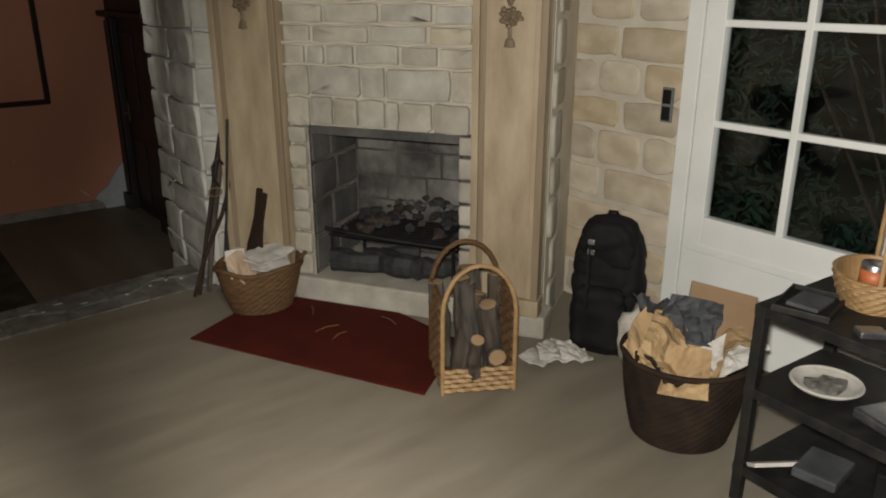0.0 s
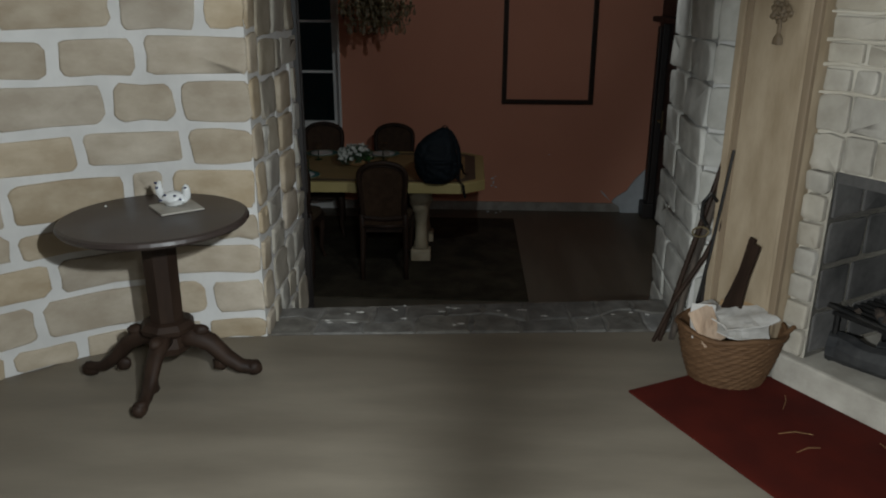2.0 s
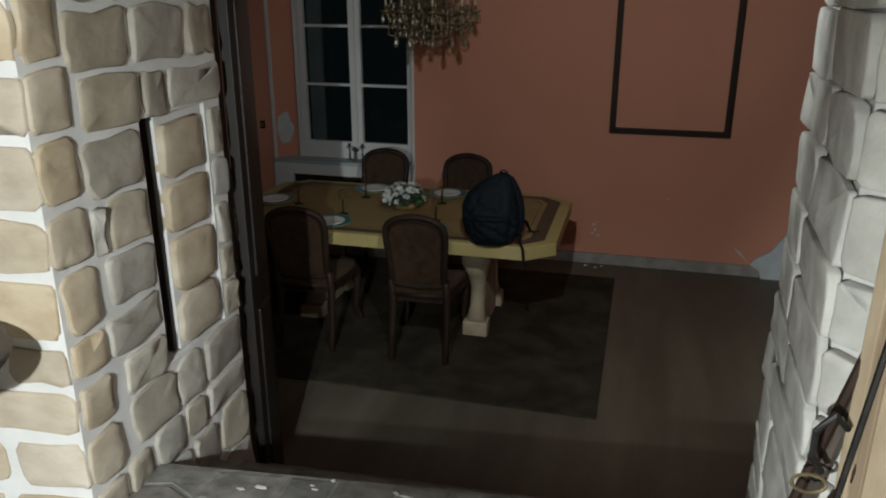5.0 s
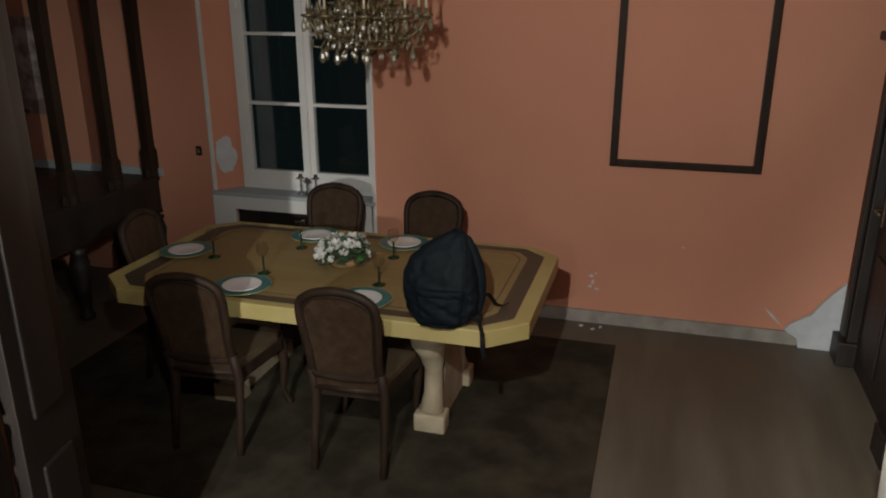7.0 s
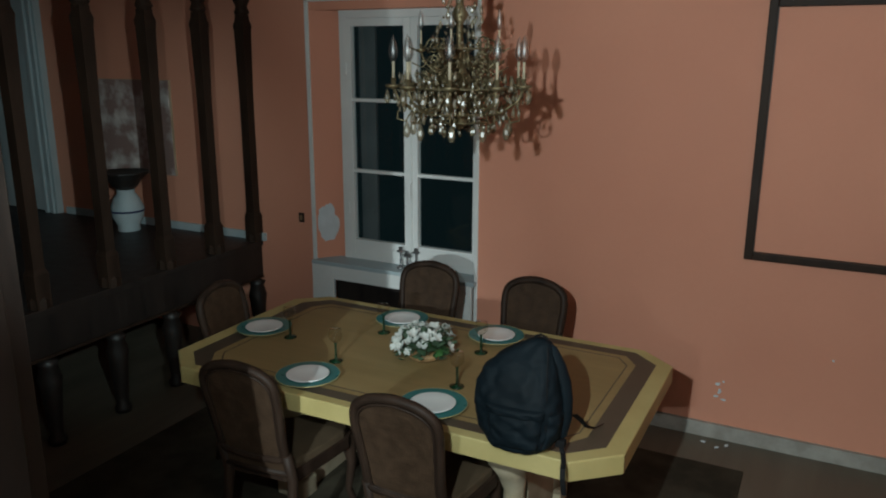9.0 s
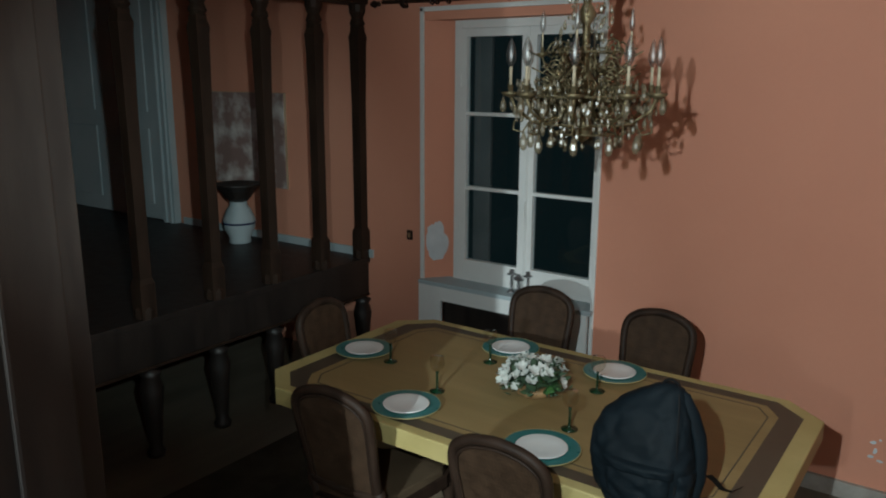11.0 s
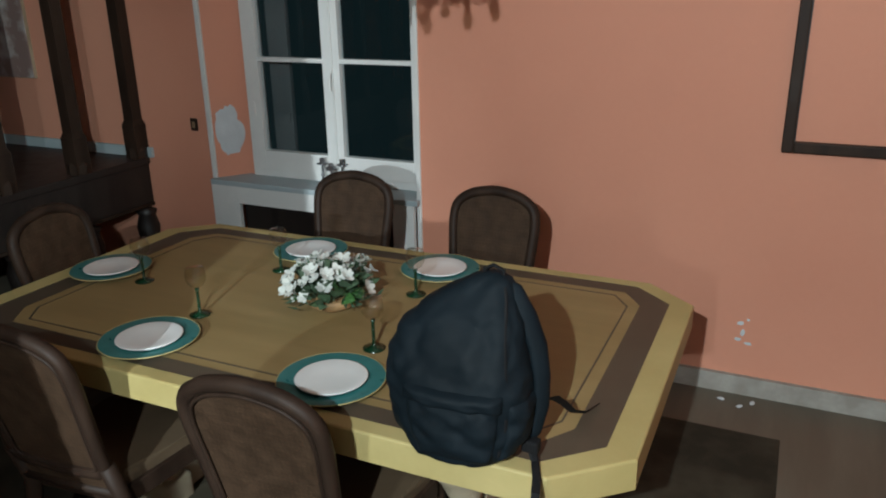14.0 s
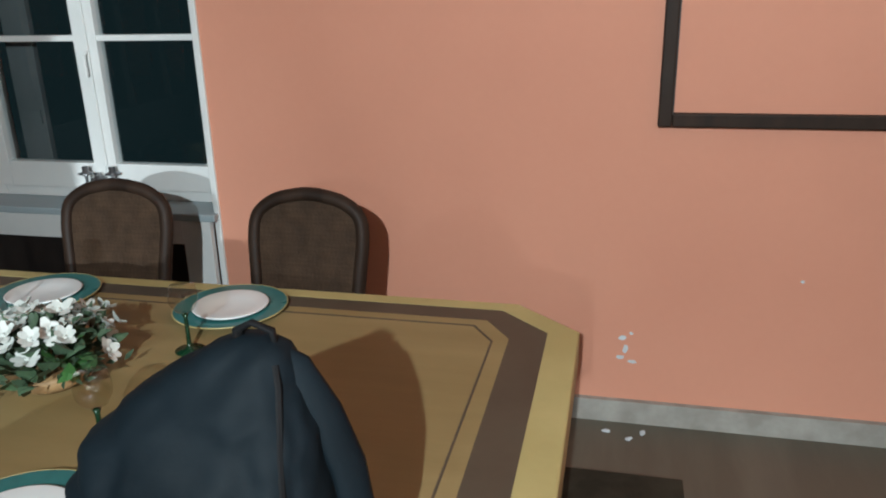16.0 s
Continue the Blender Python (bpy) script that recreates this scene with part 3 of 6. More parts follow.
courses(breast, at_fp, heights[1:3], {0: joints[1]}, "washed", gap=0.010, seed=33, lo=0.16, hi=0.32, s0=-0.10, s1=0.85, proud=0.008, wob=0.007, lump=0.006, corner=0.16)
courses(breast, at_fp, heights[2:], {k - 2: joints[k] for k in (2, 3, 4)}, ("washed", "jambstone", "washed"), gap=0.020, seed=31, lo=0.18, hi=0.34, s0=-0.10, s1=0.85, proud=0.008, wob=0.006, lump=0.004, corner=0.16)
for z, lift in ((1.193, 0.011), (1.292, 0.008), (1.377, 0.009), (1.472, 0.008), (1.592, 0.009)):
    bm = bmesh.new()
    tube(bm, [at_fp(-0.10 + 0.95 * k / 12, z + 0.004 * math.sin(k * 2.3 + z * 9), lift - 0.002) for k in range(13)], [0.0065 + 0.002 * math.sin(k * 1.7 + z * 20) for k in range(13)], 8)
    part("joint_bead", bm, "warmmortar", breast, "smeared cream mortar joint")
for x0, x1, sd in ((-0.10, 0.0, 1), (0.78, 0.86, 2)):
    zs = [0.13, 0.25, 0.37, 0.48, 0.59, 0.70, 0.81, 0.905]
    for k, (z0, z1) in enumerate(zip(zs, zs[1:])):
        stone(breast, "brick", at_fp, (x0 + x1) / 2, (z0 + z1) / 2, x1 - x0 - 0.008, z1 - z0 - 0.016, "jambstone" if k % 3 == 1 else "washed", seed=500 + sd * 20 + k, proud=0.012, wob=0.004, corner=0.15)
# firebox
for name, lo, hi in (("firebox_back", (0.0, 0.52, 0.12), (0.78, 0.62, 0.91)), ("firebox_side", (-0.08, 0.02, 0.12), (0.0, 0.52, 0.91)), ("firebox_side", (0.78, 0.02, 0.12), (0.86, 0.52, 0.91)), ("firebox_top", (0.0, 0.03, 0.86), (0.78, 0.52, 0.95))):
    part(name, B(lo, hi, FP), "soot", breast)
for k in range(4):
    for side, x in ((0, 0.004), (1, 0.776)):
        def at_side(s, z, d, x=x, side=side):
            return FP @ Vector((x + (d if side == 0 else -d), 0.03 + s, z))
        z0 = 0.15 + 0.19 * k
        for s0, s1 in ((0.0, 0.24 - 0.06 * (k % 2)), (0.25 - 0.06 * (k % 2), 0.48)):
            stone(breast, "brick", at_side, (s0 + s1) / 2, z0 + 0.085, s1 - s0 - 0.01, 0.165, "soot", seed=540 + k * 4 + side * 2 + int(s0 * 9), proud=0.004, wob=0.003, corner=0.1)
def at_back(s, z, d):
    return FP @ Vector((s, 0.52 - d, z))
courses(breast, at_back, [0.14, 0.28, 0.42, 0.56, 0.70, 0.84], {}, "sootback", gap=0.012, seed=37, lo=0.18, hi=0.28, s0=0.0, s1=0.78, proud=0.008, wob=0.003, corner=0.1)
single("hearth_stone", B((-0.10, -0.03, 0.0), (0.86, 0.55, 0.13), None, 0.012), "washed", FP, "whitewashed raised stone hearth under the fireplace", "hearth")

grate = thing("fire_grate", FP @ pose(0, 0, 0.13), "black iron fire grate heaped with ash and charcoal", "fire grate")
bar_me = finish("grate_bar", tube(bmesh.new(), [(0.04, 0, 0.20), (0.74, 0, 0.20)], 0.008, 6), "iron")
for k in range(9):
    part("grate_bar", bar_me, "iron", grate).matrix_basis = pose(0, 0.10 + 0.045 * k, 0)
part("front_bar", tube(bmesh.new(), [(0.03, 0.08, 0.235), (0.39, 0.075, 0.215), (0.75, 0.08, 0.205)], 0.012, 8), "iron", grate)
for x in (0.06, 0.72):
    for y in (0.10, 0.46):
        part("leg", tube(bmesh.new(), [(x, y, 0.0), (x, y, 0.20)], 0.011, 6), "iron", grate)
rnd = random.Random(8)
for k in range(85):
    x, y = rnd.uniform(0.06, 0.72), rnd.uniform(0.09, 0.50)
    r = rnd.uniform(0.014, 0.040)
    h = 0.215 + 0.11 * math.exp(-((x - 0.45) / 0.25) ** 2) * (0.4 + y) + rnd.uniform(-0.015, 0.02)
    part("charcoal_lump", blob(bmesh.new(), (x, y, h), (r, r * rnd.uniform(0.6, 1.2), r * rnd.uniform(0.5, 0.9)), 0.4, k, 1), "clinker" if k % 3 == 0 else "shale", grate)
for k in range(9):
    part("ash_lump", blob(bmesh.new(), (rnd.uniform(0.30, 0.66), rnd.uniform(0.25, 0.48), 0.27 + rnd.uniform(0, 0.07)), (rnd.uniform(0.015, 0.035), 0.025, 0.014), 0.4, 90 + k, 1), "ash", grate)
rnd = random.Random(12)
for k, (x, y, ln, rr, rz) in enumerate(((0.17, 0.12, 0.26, 0.062, 8), (0.42, 0.14, 0.24, 0.066, -12), (0.62, 0.20, 0.22, 0.055, 20), (0.30, 0.30, 0.3, 0.05, 30))):
    bm = bmesh.new()
    pts = [(-ln / 2 + ln * i / 6, 0.012 * math.sin(i * 1.3 + k), 0) for i in range(7)]
    tube(bm, pts, [rr * rnd.uniform(0.85, 1.1) for _ in pts], 9)
    single("burnt_log", bm, "shale", FP @ pose(x, y, 0.13 + rr, 0, 0, rz), "charred black log lying under the fire grate", "log", "charred logs in the fireplace")


def pilaster(s0, s1, foot, label):
    """A limed pine pilaster with dark mouldings down both edges."""
    p = thing("pilaster", FP, label, "pilaster", "wooden pilasters beside the fireplace")
    part("board", B((s0, -0.05, foot), (s1, 0.02, 2.5), None, 0.004), "pine", p)
    for i, (a, b, d, mt) in enumerate(((s0 - 0.002, s0 + 0.030, -0.068, "pine"), (s0 + 0.030, s0 + 0.055, -0.058, "pinedark"), (s1 - 0.030, s1 + 0.002, -0.072, "pinedark"), (s1 - 0.055, s1 - 0.030, -0.058, "pine"))):
        part("moulding", B((a, d, foot), (b, -0.049, 2.5), None, 0.004), mt, p)
    part("plinth", B((s0 - 0.01, -0.085, foot - 0.03), (s1 + 0.01, 0.02, foot + 0.05), None, 0.006), "pine", p)
    return p


pilaster(-0.46, -0.10, 0.11, "tall limed pine pilaster beside the tools, brown moulded edges")
pilaster(0.86, 1.18, 0.14, "tall limed pine pilaster between fireplace and bag, brown moulded edges")
single("plinth_stone", B((0.85, -0.07, 0.0), (1.22, 0.10, 0.11), None, 0.015), "washed", FP, "rough whitewashed plinth stone under a pilaster", "stone")
single("plinth_stone", B((-0.47, -0.05, 0.0), (-0.11, 0.10, 0.08), None, 0.015), "washed", FP, "rough whitewashed plinth stone under the tool-side pilaster", "stone")


def ornament(s, z, k, seed):
    o = thing("wall_ornament", FP @ pose(s, -0.056, z, 0, 0, 0), "brown cast leaf ornament with a hanging tassel", "wall ornament", "leaf ornaments on the pilasters")
    bm = bmesh.new()
    rnd = random.Random(seed)
    for i in range(16):
        a = i * 2.4
        r = 0.045 * math.sqrt((i + 1) / 16)
        blob(bm, (r * math.cos(a), -0.008, 0.06 + r * math.sin(a) * 0.8), (0.016, 0.010, 0.013), 0.35, seed + i, 1)
    part("rosette", bm, "bronze", o)
    bm = bmesh.new()
    lathe(bm, [(0.006, 0.03), (0.010, 0.0), (0.008, -0.02), (0.020, -0.035), (0.024, -0.06), (0.010, -0.062)], pose(0, -0.008, 0), 10, squash=0.5)
    part("tassel", bm, "bronze", o)
    bm = bmesh.new()
    lathe(bm, [(0.004, 0.25), (0.012, 0.20), (0.006, 0.16), (0.020, 0.13), (0.006, 0.10)], pose(0, -0.008, 0), 10, squash=0.5)
    part("stem", bm, "bronze", o)


ornament(1.02, 1.36, 1, 3)
ornament(-0.27, 1.41, 1, 40)

# ---- east wall of the hall with its glazed door ----
se = bmesh.new()
prism(se, [(2.85, 1.93), (3.15, 1.93), (3.15, 3.3), (2.7, 2.9), (2.35, 2.33), (2.42, 2.29), (2.85, 2.60)], 0, CEIL1)
wall_e = structure("wall_hall_east", se, "warmmortar")
at_e, len_e = along([(2.85, 1.93), (2.85, 2.60)], 1)
courses(wall_e, at_e, [0.02, 0.20, 0.38, 0.55, 0.72, 0.90, 1.05, 1.22, 1.38, 1.56, 1.75, 1.94, 2.13, 2.32, 2.5],
        {2: (0.30,), 3: (0.42,), 4: (0.20, 0.46), 5: (0.33,), 6: (0.22, 0.48), 7: (0.36,), 8: (0.28,)}, "stone", gap=0.026, seed=41, s0=0.0, s1=len_e, lo=0.26, hi=0.42)
at_e2, len_e2 = along([(2.85, 2.60), (2.42, 2.29)], 1)
courses(wall_e, at_e2, [0.0, 0.2, 0.42, 0.62, 0.8, 1.02, 1.2, 1.42, 1.6, 1.8, 2.0, 2.2, 2.5], {}, "washed", gap=0.02, seed=43, s0=0.0, s1=len_e2, lo=0.2, hi=0.3, proud=0.018)
we2 = bmesh.new()
box(we2, (2.85, -2.7, 0), (3.15, 0.80, CEIL1))
box(we2, (2.85, 0.80, 2.16), (3.15, 1.93, CEIL1))
structure("wall_hall_east_south", we2, "mortar")

door = tagged(new("door_1"), "white glazed door with small panes, a panel below, closed", kind="structure")
door.matrix_world = pose(2.85, 0.86, 0, 0, 0, 90)
# local x runs along the wall from 0.86 to 1.93 (y), local y points out of the house
W = 1.07
bm = bmesh.new()
for lo, hi in (((W - 0.075, -0.03, 0), (W, 0.06, 2.14)), ((-0.06, -0.03, 0), (0.0, 0.06, 2.14)), ((0.0, -0.03, 2.07), (W - 0.075, 0.06, 2.14))):
    box(bm, lo, hi, pose(0, 0, 0, 0, 0, 0) @ Matrix.Diagonal((1, -1, 1, 1)), 0.004)
part("door_frame", bm, "white", door)
leaf = part("door_leaf", B((0.0, -0.02, 0.02), (W - 0.08, 0.025, 0.44), None, 0.003), "white", door, "white painted lower rail and panel")
bars = bmesh.new()
X0, X1, X2, X3 = 0.18, 0.545, 0.575, 0.90
for lo, hi in (((0.003, -0.022, 0.44), (X0, 0.024, 2.06)), ((X3, -0.022, 0.44), (W - 0.08, 0.024, 2.06)), ((X0, -0.022, 0.44), (X3, 0.024, 0.60)), ((X0, -0.022, 1.98), (X3, 0.024, 2.06))):
    box(bars, lo, hi, None, 0.004)
part("leaf_frame", bars, "white", leaf)
for zz in (1.0, 1.40, 1.78):
    part("glazing_bar", B((X0 - 0.01, -0.017, zz - 0.014), (X3 + 0.01, 0.019, zz + 0.014), None, 0.004), "white", leaf)
part("glazing_bar", B((X1, -0.018, 0.59), (X2, 0.020, 1.99), None, 0.004), "white", leaf)
part("bead", B((0.12, 0.020, 0.46), (W - 0.14, 0.030, 0.475), None, 0.002), "white", leaf)
for z0, z1 in ((0.60, 0.99), (1.01, 1.39), (1.41, 1.77), (1.79, 1.98)):
    for x0, x1 in ((X0, X1), (X2, X3)):
        ob = part("pane", B((x0 - 0.005, -0.002, z0 - 0.005), (x1 + 0.005, 0.002, z1 + 0.005)), "pane", leaf)
        ob.visible_shadow = False
structure("ground", B((3.16, -14, -0.3), (60, 40, -0.12)), "ground")
bush = thing("shrub", pose(4.1, 1.3, -0.12), "dense dark green shrub outside the glazed door at night", "shrub")
bm = bmesh.new()
for k in range(7):
    a = k * 0.9
    tube(bm, [(0.02 * k, 0, 0), (0.15 * math.cos(a), 0.5 * math.sin(a), 0.9), (0.2 * math.cos(a), 1.1 * math.sin(a), 1.9)], [0.015, 0.010, 0.004], 6)
part("branches", bm, "darkwood", bush)
rnd = random.Random(3)
verts, faces = [], []
for k in range(8000):
    p = Vector((rnd.gauss(0.10, 0.25), rnd.uniform(-1.4, 1.7), rnd.uniform(0.0, 2.5)))
    if noise.noise(p * 1.6) < -0.12:
        continue
    d, r = Vector((rnd.uniform(-1, 1), rnd.uniform(-1, 1), rnd.uniform(-1, 1))).normalized(), rnd.uniform(0.016, 0.045)
    q = d.orthogonal().normalized()
    o = d.cross(q)
    i = len(verts)
    verts += [tuple(p + d * r * 1.6), tuple(p + q * r * 0.5), tuple(p - d * r * 1.2 + o * r * 0.3), tuple(p - q * r * 0.5)]
    faces.append((i, i + 1, i + 2, i + 3))
me = bpy.data.meshes.new("leaves")
me.from_pydata(verts, [], faces)
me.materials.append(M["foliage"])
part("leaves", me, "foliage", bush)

sock = thing("wall_socket", pose(2.838, 2.0, 1.05, 0, 0, -90), "black double socket plate beside the white door", "socket")
part("plate", B((-0.028, -0.012, -0.075), (0.028, 0.0, 0.075), None, 0.004), "shutgrey", sock)
for z in (-0.036, 0.036):
    part("socket", B((-0.02, -0.020, z - 0.030), (0.02, -0.010, z + 0.030), None, 0.004), "blackfab", sock, "black socket insert")

# ---- things before the fireplace ----
bm = bmesh.new()
rug_pts = [(1.06, 3.20), (1.60, 2.13), (2.02, 2.42), (1.98, 2.86), (1.69, 3.34), (1.50, 3.42)]
prism(bm, rug_pts, 0.001, 0.010, None, 0, 0.002)
bmesh.ops.subdivide_edges(bm, edges=[e for e in bm.edges], cuts=3)
for v in bm.verts:
    v.co.x += 0.006 * noise.noise(v.co * 9)
    v.co.y += 0.006 * noise.noise(v.co * 7 + Vector((4, 0, 0)))
single("hearth_rug", bm, "redcloth", Matrix(), "thin dark red felt rug before the hearth, wrinkled edges", "rug")
bm = bmesh.new()
rnd = random.Random(77)
for k in range(4):
    x, y = rnd.uniform(1.62, 1.95), rnd.uniform(2.55, 3.1)
    a, ln = rnd.uniform(0, 6), rnd.uniform(0.03, 0.14)
    tube(bm, [(x, y, 0.012), (x + ln * 0.5 * math.cos(a), y + ln * 0.5 * math.sin(a), 0.018), (x + ln * math.cos(a + 0.12), y + ln * math.sin(a + 0.12), 0.012)], 0.0012, 4)
single("straw", bm, "palewicker", Matrix(), "loose pale straws and splinters scattered on the red rug", "litter", kind="stuff")


def woven(bm, rx, ry, h, flare, rows=14, n=48, weave=0.006, wall=0.012):
    """The wall of a woven basket: rows that go in and out of the stakes."""
    rings = []
    for i in range(rows + 1):
        t = i / rows
        k = 1 + flare * t
        bulge = 0.05 * math.sin(math.pi * t)
        for sub in (0, 0.5):
            if i == rows and sub:
                break
            z = h * (t + sub / rows)
            ring = []
            for j in range(n):
                a = 2 * math.pi * j / n
                w = weave * (1 if (j + i) % 2 else -0.3) if sub else -weave * 0.4
                ring.append(bm.verts.new(((rx * (k + bulge) + w) * math.cos(a), (ry * (k + bulge) + w) * math.sin(a), z)))
            rings.append(ring)
    inner = []
    for t in (1.0, 0.5, 0.03):
        k = 1 + flare * t + 0.05 * math.sin(math.pi * t)
        inner.append([bm.verts.new(((rx * k - wall) * math.cos(2 * math.pi * j / n), (ry * k - wall) * math.sin(2 * math.pi * j / n), h * t)) for j in range(n)])
    rings += inner
    for a, b in zip(rings, rings[1:]):
        for j in range(n):
            bm.faces.new((a[j], a[(j + 1) % n], b[(j + 1) % n], b[j]))
    bm.faces.new(rings[0])
    bm.faces.new(rings[-1])
    return bm


def sheet(bm, w, l, crumple, seed, m=None, n=8, thick=0.004, curl=0.0):
    """A crumpled sheet of paper with a little thickness."""
    m = m or Matrix()
    top, low = [], []
    for i in range(n + 1):
        for j in range(n + 1):
            x, y = (i / n - 0.5) * w, (j / n - 0.5) * l
            v = Vector((x * 9 + seed, y * 9, seed * 1.7))
            z = crumple * (noise.noise(v) + 0.6 * abs(noise.noise(v * 2.3))) + curl * (x * x + y * y)
            x += crumple * 0.5 * noise.noise(v + Vector((3, 3, 3)))
            top.append(bm.verts.new(m @ Vector((x, y, z + thick))))
            low.append(bm.verts.new(m @ Vector((x, y, z))))
    for i in range(n):
        for j in range(n):
            a = i * (n + 1) + j
            q = (a, a + n + 1, a + n + 2, a + 1)
            bm.faces.new([top[k] for k in q])
            bm.faces.new([low[k] for k in reversed(q)])
    edge = [j for j in range(n)] + [i * (n + 1) + n for i in range(n)] + [n * (n + 1) + n - j for j in range(n)] + [(n - i) * (n + 1) for i in range(n)]
    for a, b in zip(edge, edge[1:] + edge[:1]):
        bm.faces.new((top[a], top[b], low[b], low[a]))
    return bm


bk = thing("basket", pose(1.49, 3.35, 0.0, 0, 0, -10), "brown oval woven basket holding old newspapers", "basket")
part("basket_wall", woven(bmesh.new(), 0.150, 0.125, 0.235, 0.42, 17, 52, weave=0.0032), "wicker", bk, smooth=False)
part("rim", tube(bmesh.new(), [(0.212 * math.cos(a * math.pi / 18), 0.178 * math.sin(a * math.pi / 18), 0.238 + 0.01 * math.sin(a * 0.7)) for a in range(36)], 0.012, 7, close=True), "wicker", bk)
part("handle", tube(bmesh.new(), [(0.19, -0.05, 0.235), (0.25, 0.0, 0.262), (0.30, 0.03, 0.285), (0.24, 0.05, 0.27), (0.19, 0.06, 0.235)], 0.010, 7), "wicker", bk)
for k, (x, y, z, rx, ry, rz, w, l, mt) in enumerate(((-0.12, -0.06, 0.262, 55, -10, 30, 0.11, 0.15, "newsprint"), (0.02, -0.06, 0.25, 14, 8, -15, 0.20, 0.16, "paper"), (0.04, -0.02, 0.275, 8, -4, 10, 0.22, 0.15, "paper"),
                                                 (-0.05, 0.03, 0.26, 25, 12, 50, 0.2, 0.17, "paper"), (0.06, 0.05, 0.262, 20, -12, -30, 0.2, 0.15, "tanpaper"), (-0.13, -0.04, 0.27, 62, 5, 5, 0.10, 0.14, "paper"))):
    single("newspaper", sheet(bmesh.new(), w, l, 0.018, k * 3 + 1, curl=0.6, thick=0.006), mt, pose(1.49, 3.35, 0) @ pose(x, y, z, rx, ry, rz), "folded yellowed newspaper lying in the brown basket", "newspaper", "newspapers in the oval basket")

# tools leaning beside the opening
def pole(name, pts, r, material, label, cat, n=8):
    return single(name, tube(bmesh.new(), pts, r, n), material, Matrix(), label, cat)


pole("walking_stick", [(1.36, 3.72, 0.0), (1.40, 3.70, 0.30), (1.455, 3.66, 0.65), (1.50, 3.63, 1.0), (1.545, 3.60, 1.38), (1.56, 3.585, 1.62)], [0.016, 0.016, 0.019, 0.018, 0.019, 0.017], "log", "weathered grey wooden stick leaning in the corner by the pilaster", "stick")
pole("walking_stick", [(1.30, 3.70, 0.0), (1.365, 3.67, 0.34), (1.43, 3.645, 0.66), (1.48, 3.63, 0.90), (1.53, 3.60, 1.22)], [0.011, 0.012, 0.013, 0.012, 0.010], "darkwood", "thin reddish brown stick leaning in the corner", "stick")
pole("walking_stick", [(1.44, 3.68, 0.0), (1.48, 3.66, 0.40), (1.52, 3.62, 0.8), (1.55, 3.59, 1.15)], [0.010, 0.012, 0.013, 0.010], "blackwood", "dark iron-shod staff leaning in the corner", "stick")
pole("walking_stick", [(1.27, 3.69, 0.0), (1.34, 3.665, 0.22), (1.44, 3.63, 0.44), (1.52, 3.60, 0.70)], [0.010, 0.011, 0.011, 0.010], "darkwood", "short dark branch leaning among the sticks", "stick")
tongs = thing("fire_tongs", pose(1.46, 3.60, 0.0), "black iron fire tongs with a ring handle", "fire tongs")
part("shaft", tube(bmesh.new(), [(-0.06, 0.02, 0.02), (-0.01, 0.0, 0.45), (0.03, -0.02, 0.92)], 0.007, 6), "iron", tongs)
part("hook", tube(bmesh.new(), [(-0.01, -0.01, 0.70), (-0.045, -0.03, 0.74), (-0.075, -0.035, 0.70), (-0.075, -0.035, 0.64), (-0.05, -0.03, 0.60)], 0.008, 6), "iron", tongs)
part("ring", tube(bmesh.new(), [(-0.07 + 0.034 * math.cos(a * math.pi / 8), -0.03, 0.57 + 0.022 * math.sin(a * math.pi / 8)) for a in range(16)], 0.004, 6, close=True), "brass", tongs)
bel = thing("bellows", FP @ pose(-0.33, -0.10, 0.0, 0, 12, 0), "dark brown leather hand bellows leaning by the pilaster", "bellows")
OUT = [(-0.014, 0.60), (0.014, 0.60), (0.018, 0.44), (0.030, 0.34), (0.058, 0.25), (0.050, 0.19), (0.0, 0.15), (-0.050, 0.19), (-0.058, 0.25), (-0.030, 0.34), (-0.018, 0.44)]
part("front_board", prism(bmesh.new(), OUT, -0.016, 0.0, pose(0, 0, 0, 90, -2.5, 0), 0, 0.004), "darkwood", bel)
part("rear_board", prism(bmesh.new(), OUT, 0.02, 0.035, pose(0, 0, 0, 90, 2.5, 0), 0, 0.004), "darkwood", bel)
part("leather", prism(bmesh.new(), [(-0.016, 0.40), (0.016, 0.40), (0.05, 0.26), (0.04, 0.20), (0.0, 0.17), (-0.04, 0.20), (-0.05, 0.26)], -0.001, 0.021, pose(0, 0, 0, 90, 0, 0)), "blackfab", bel)
part("nozzle", lathe(bmesh.new(), [(0.016, 0.17), (0.011, 0.08), (0.008, 0.0)], pose(0, -0.01, 0), 10), "brass", bel)

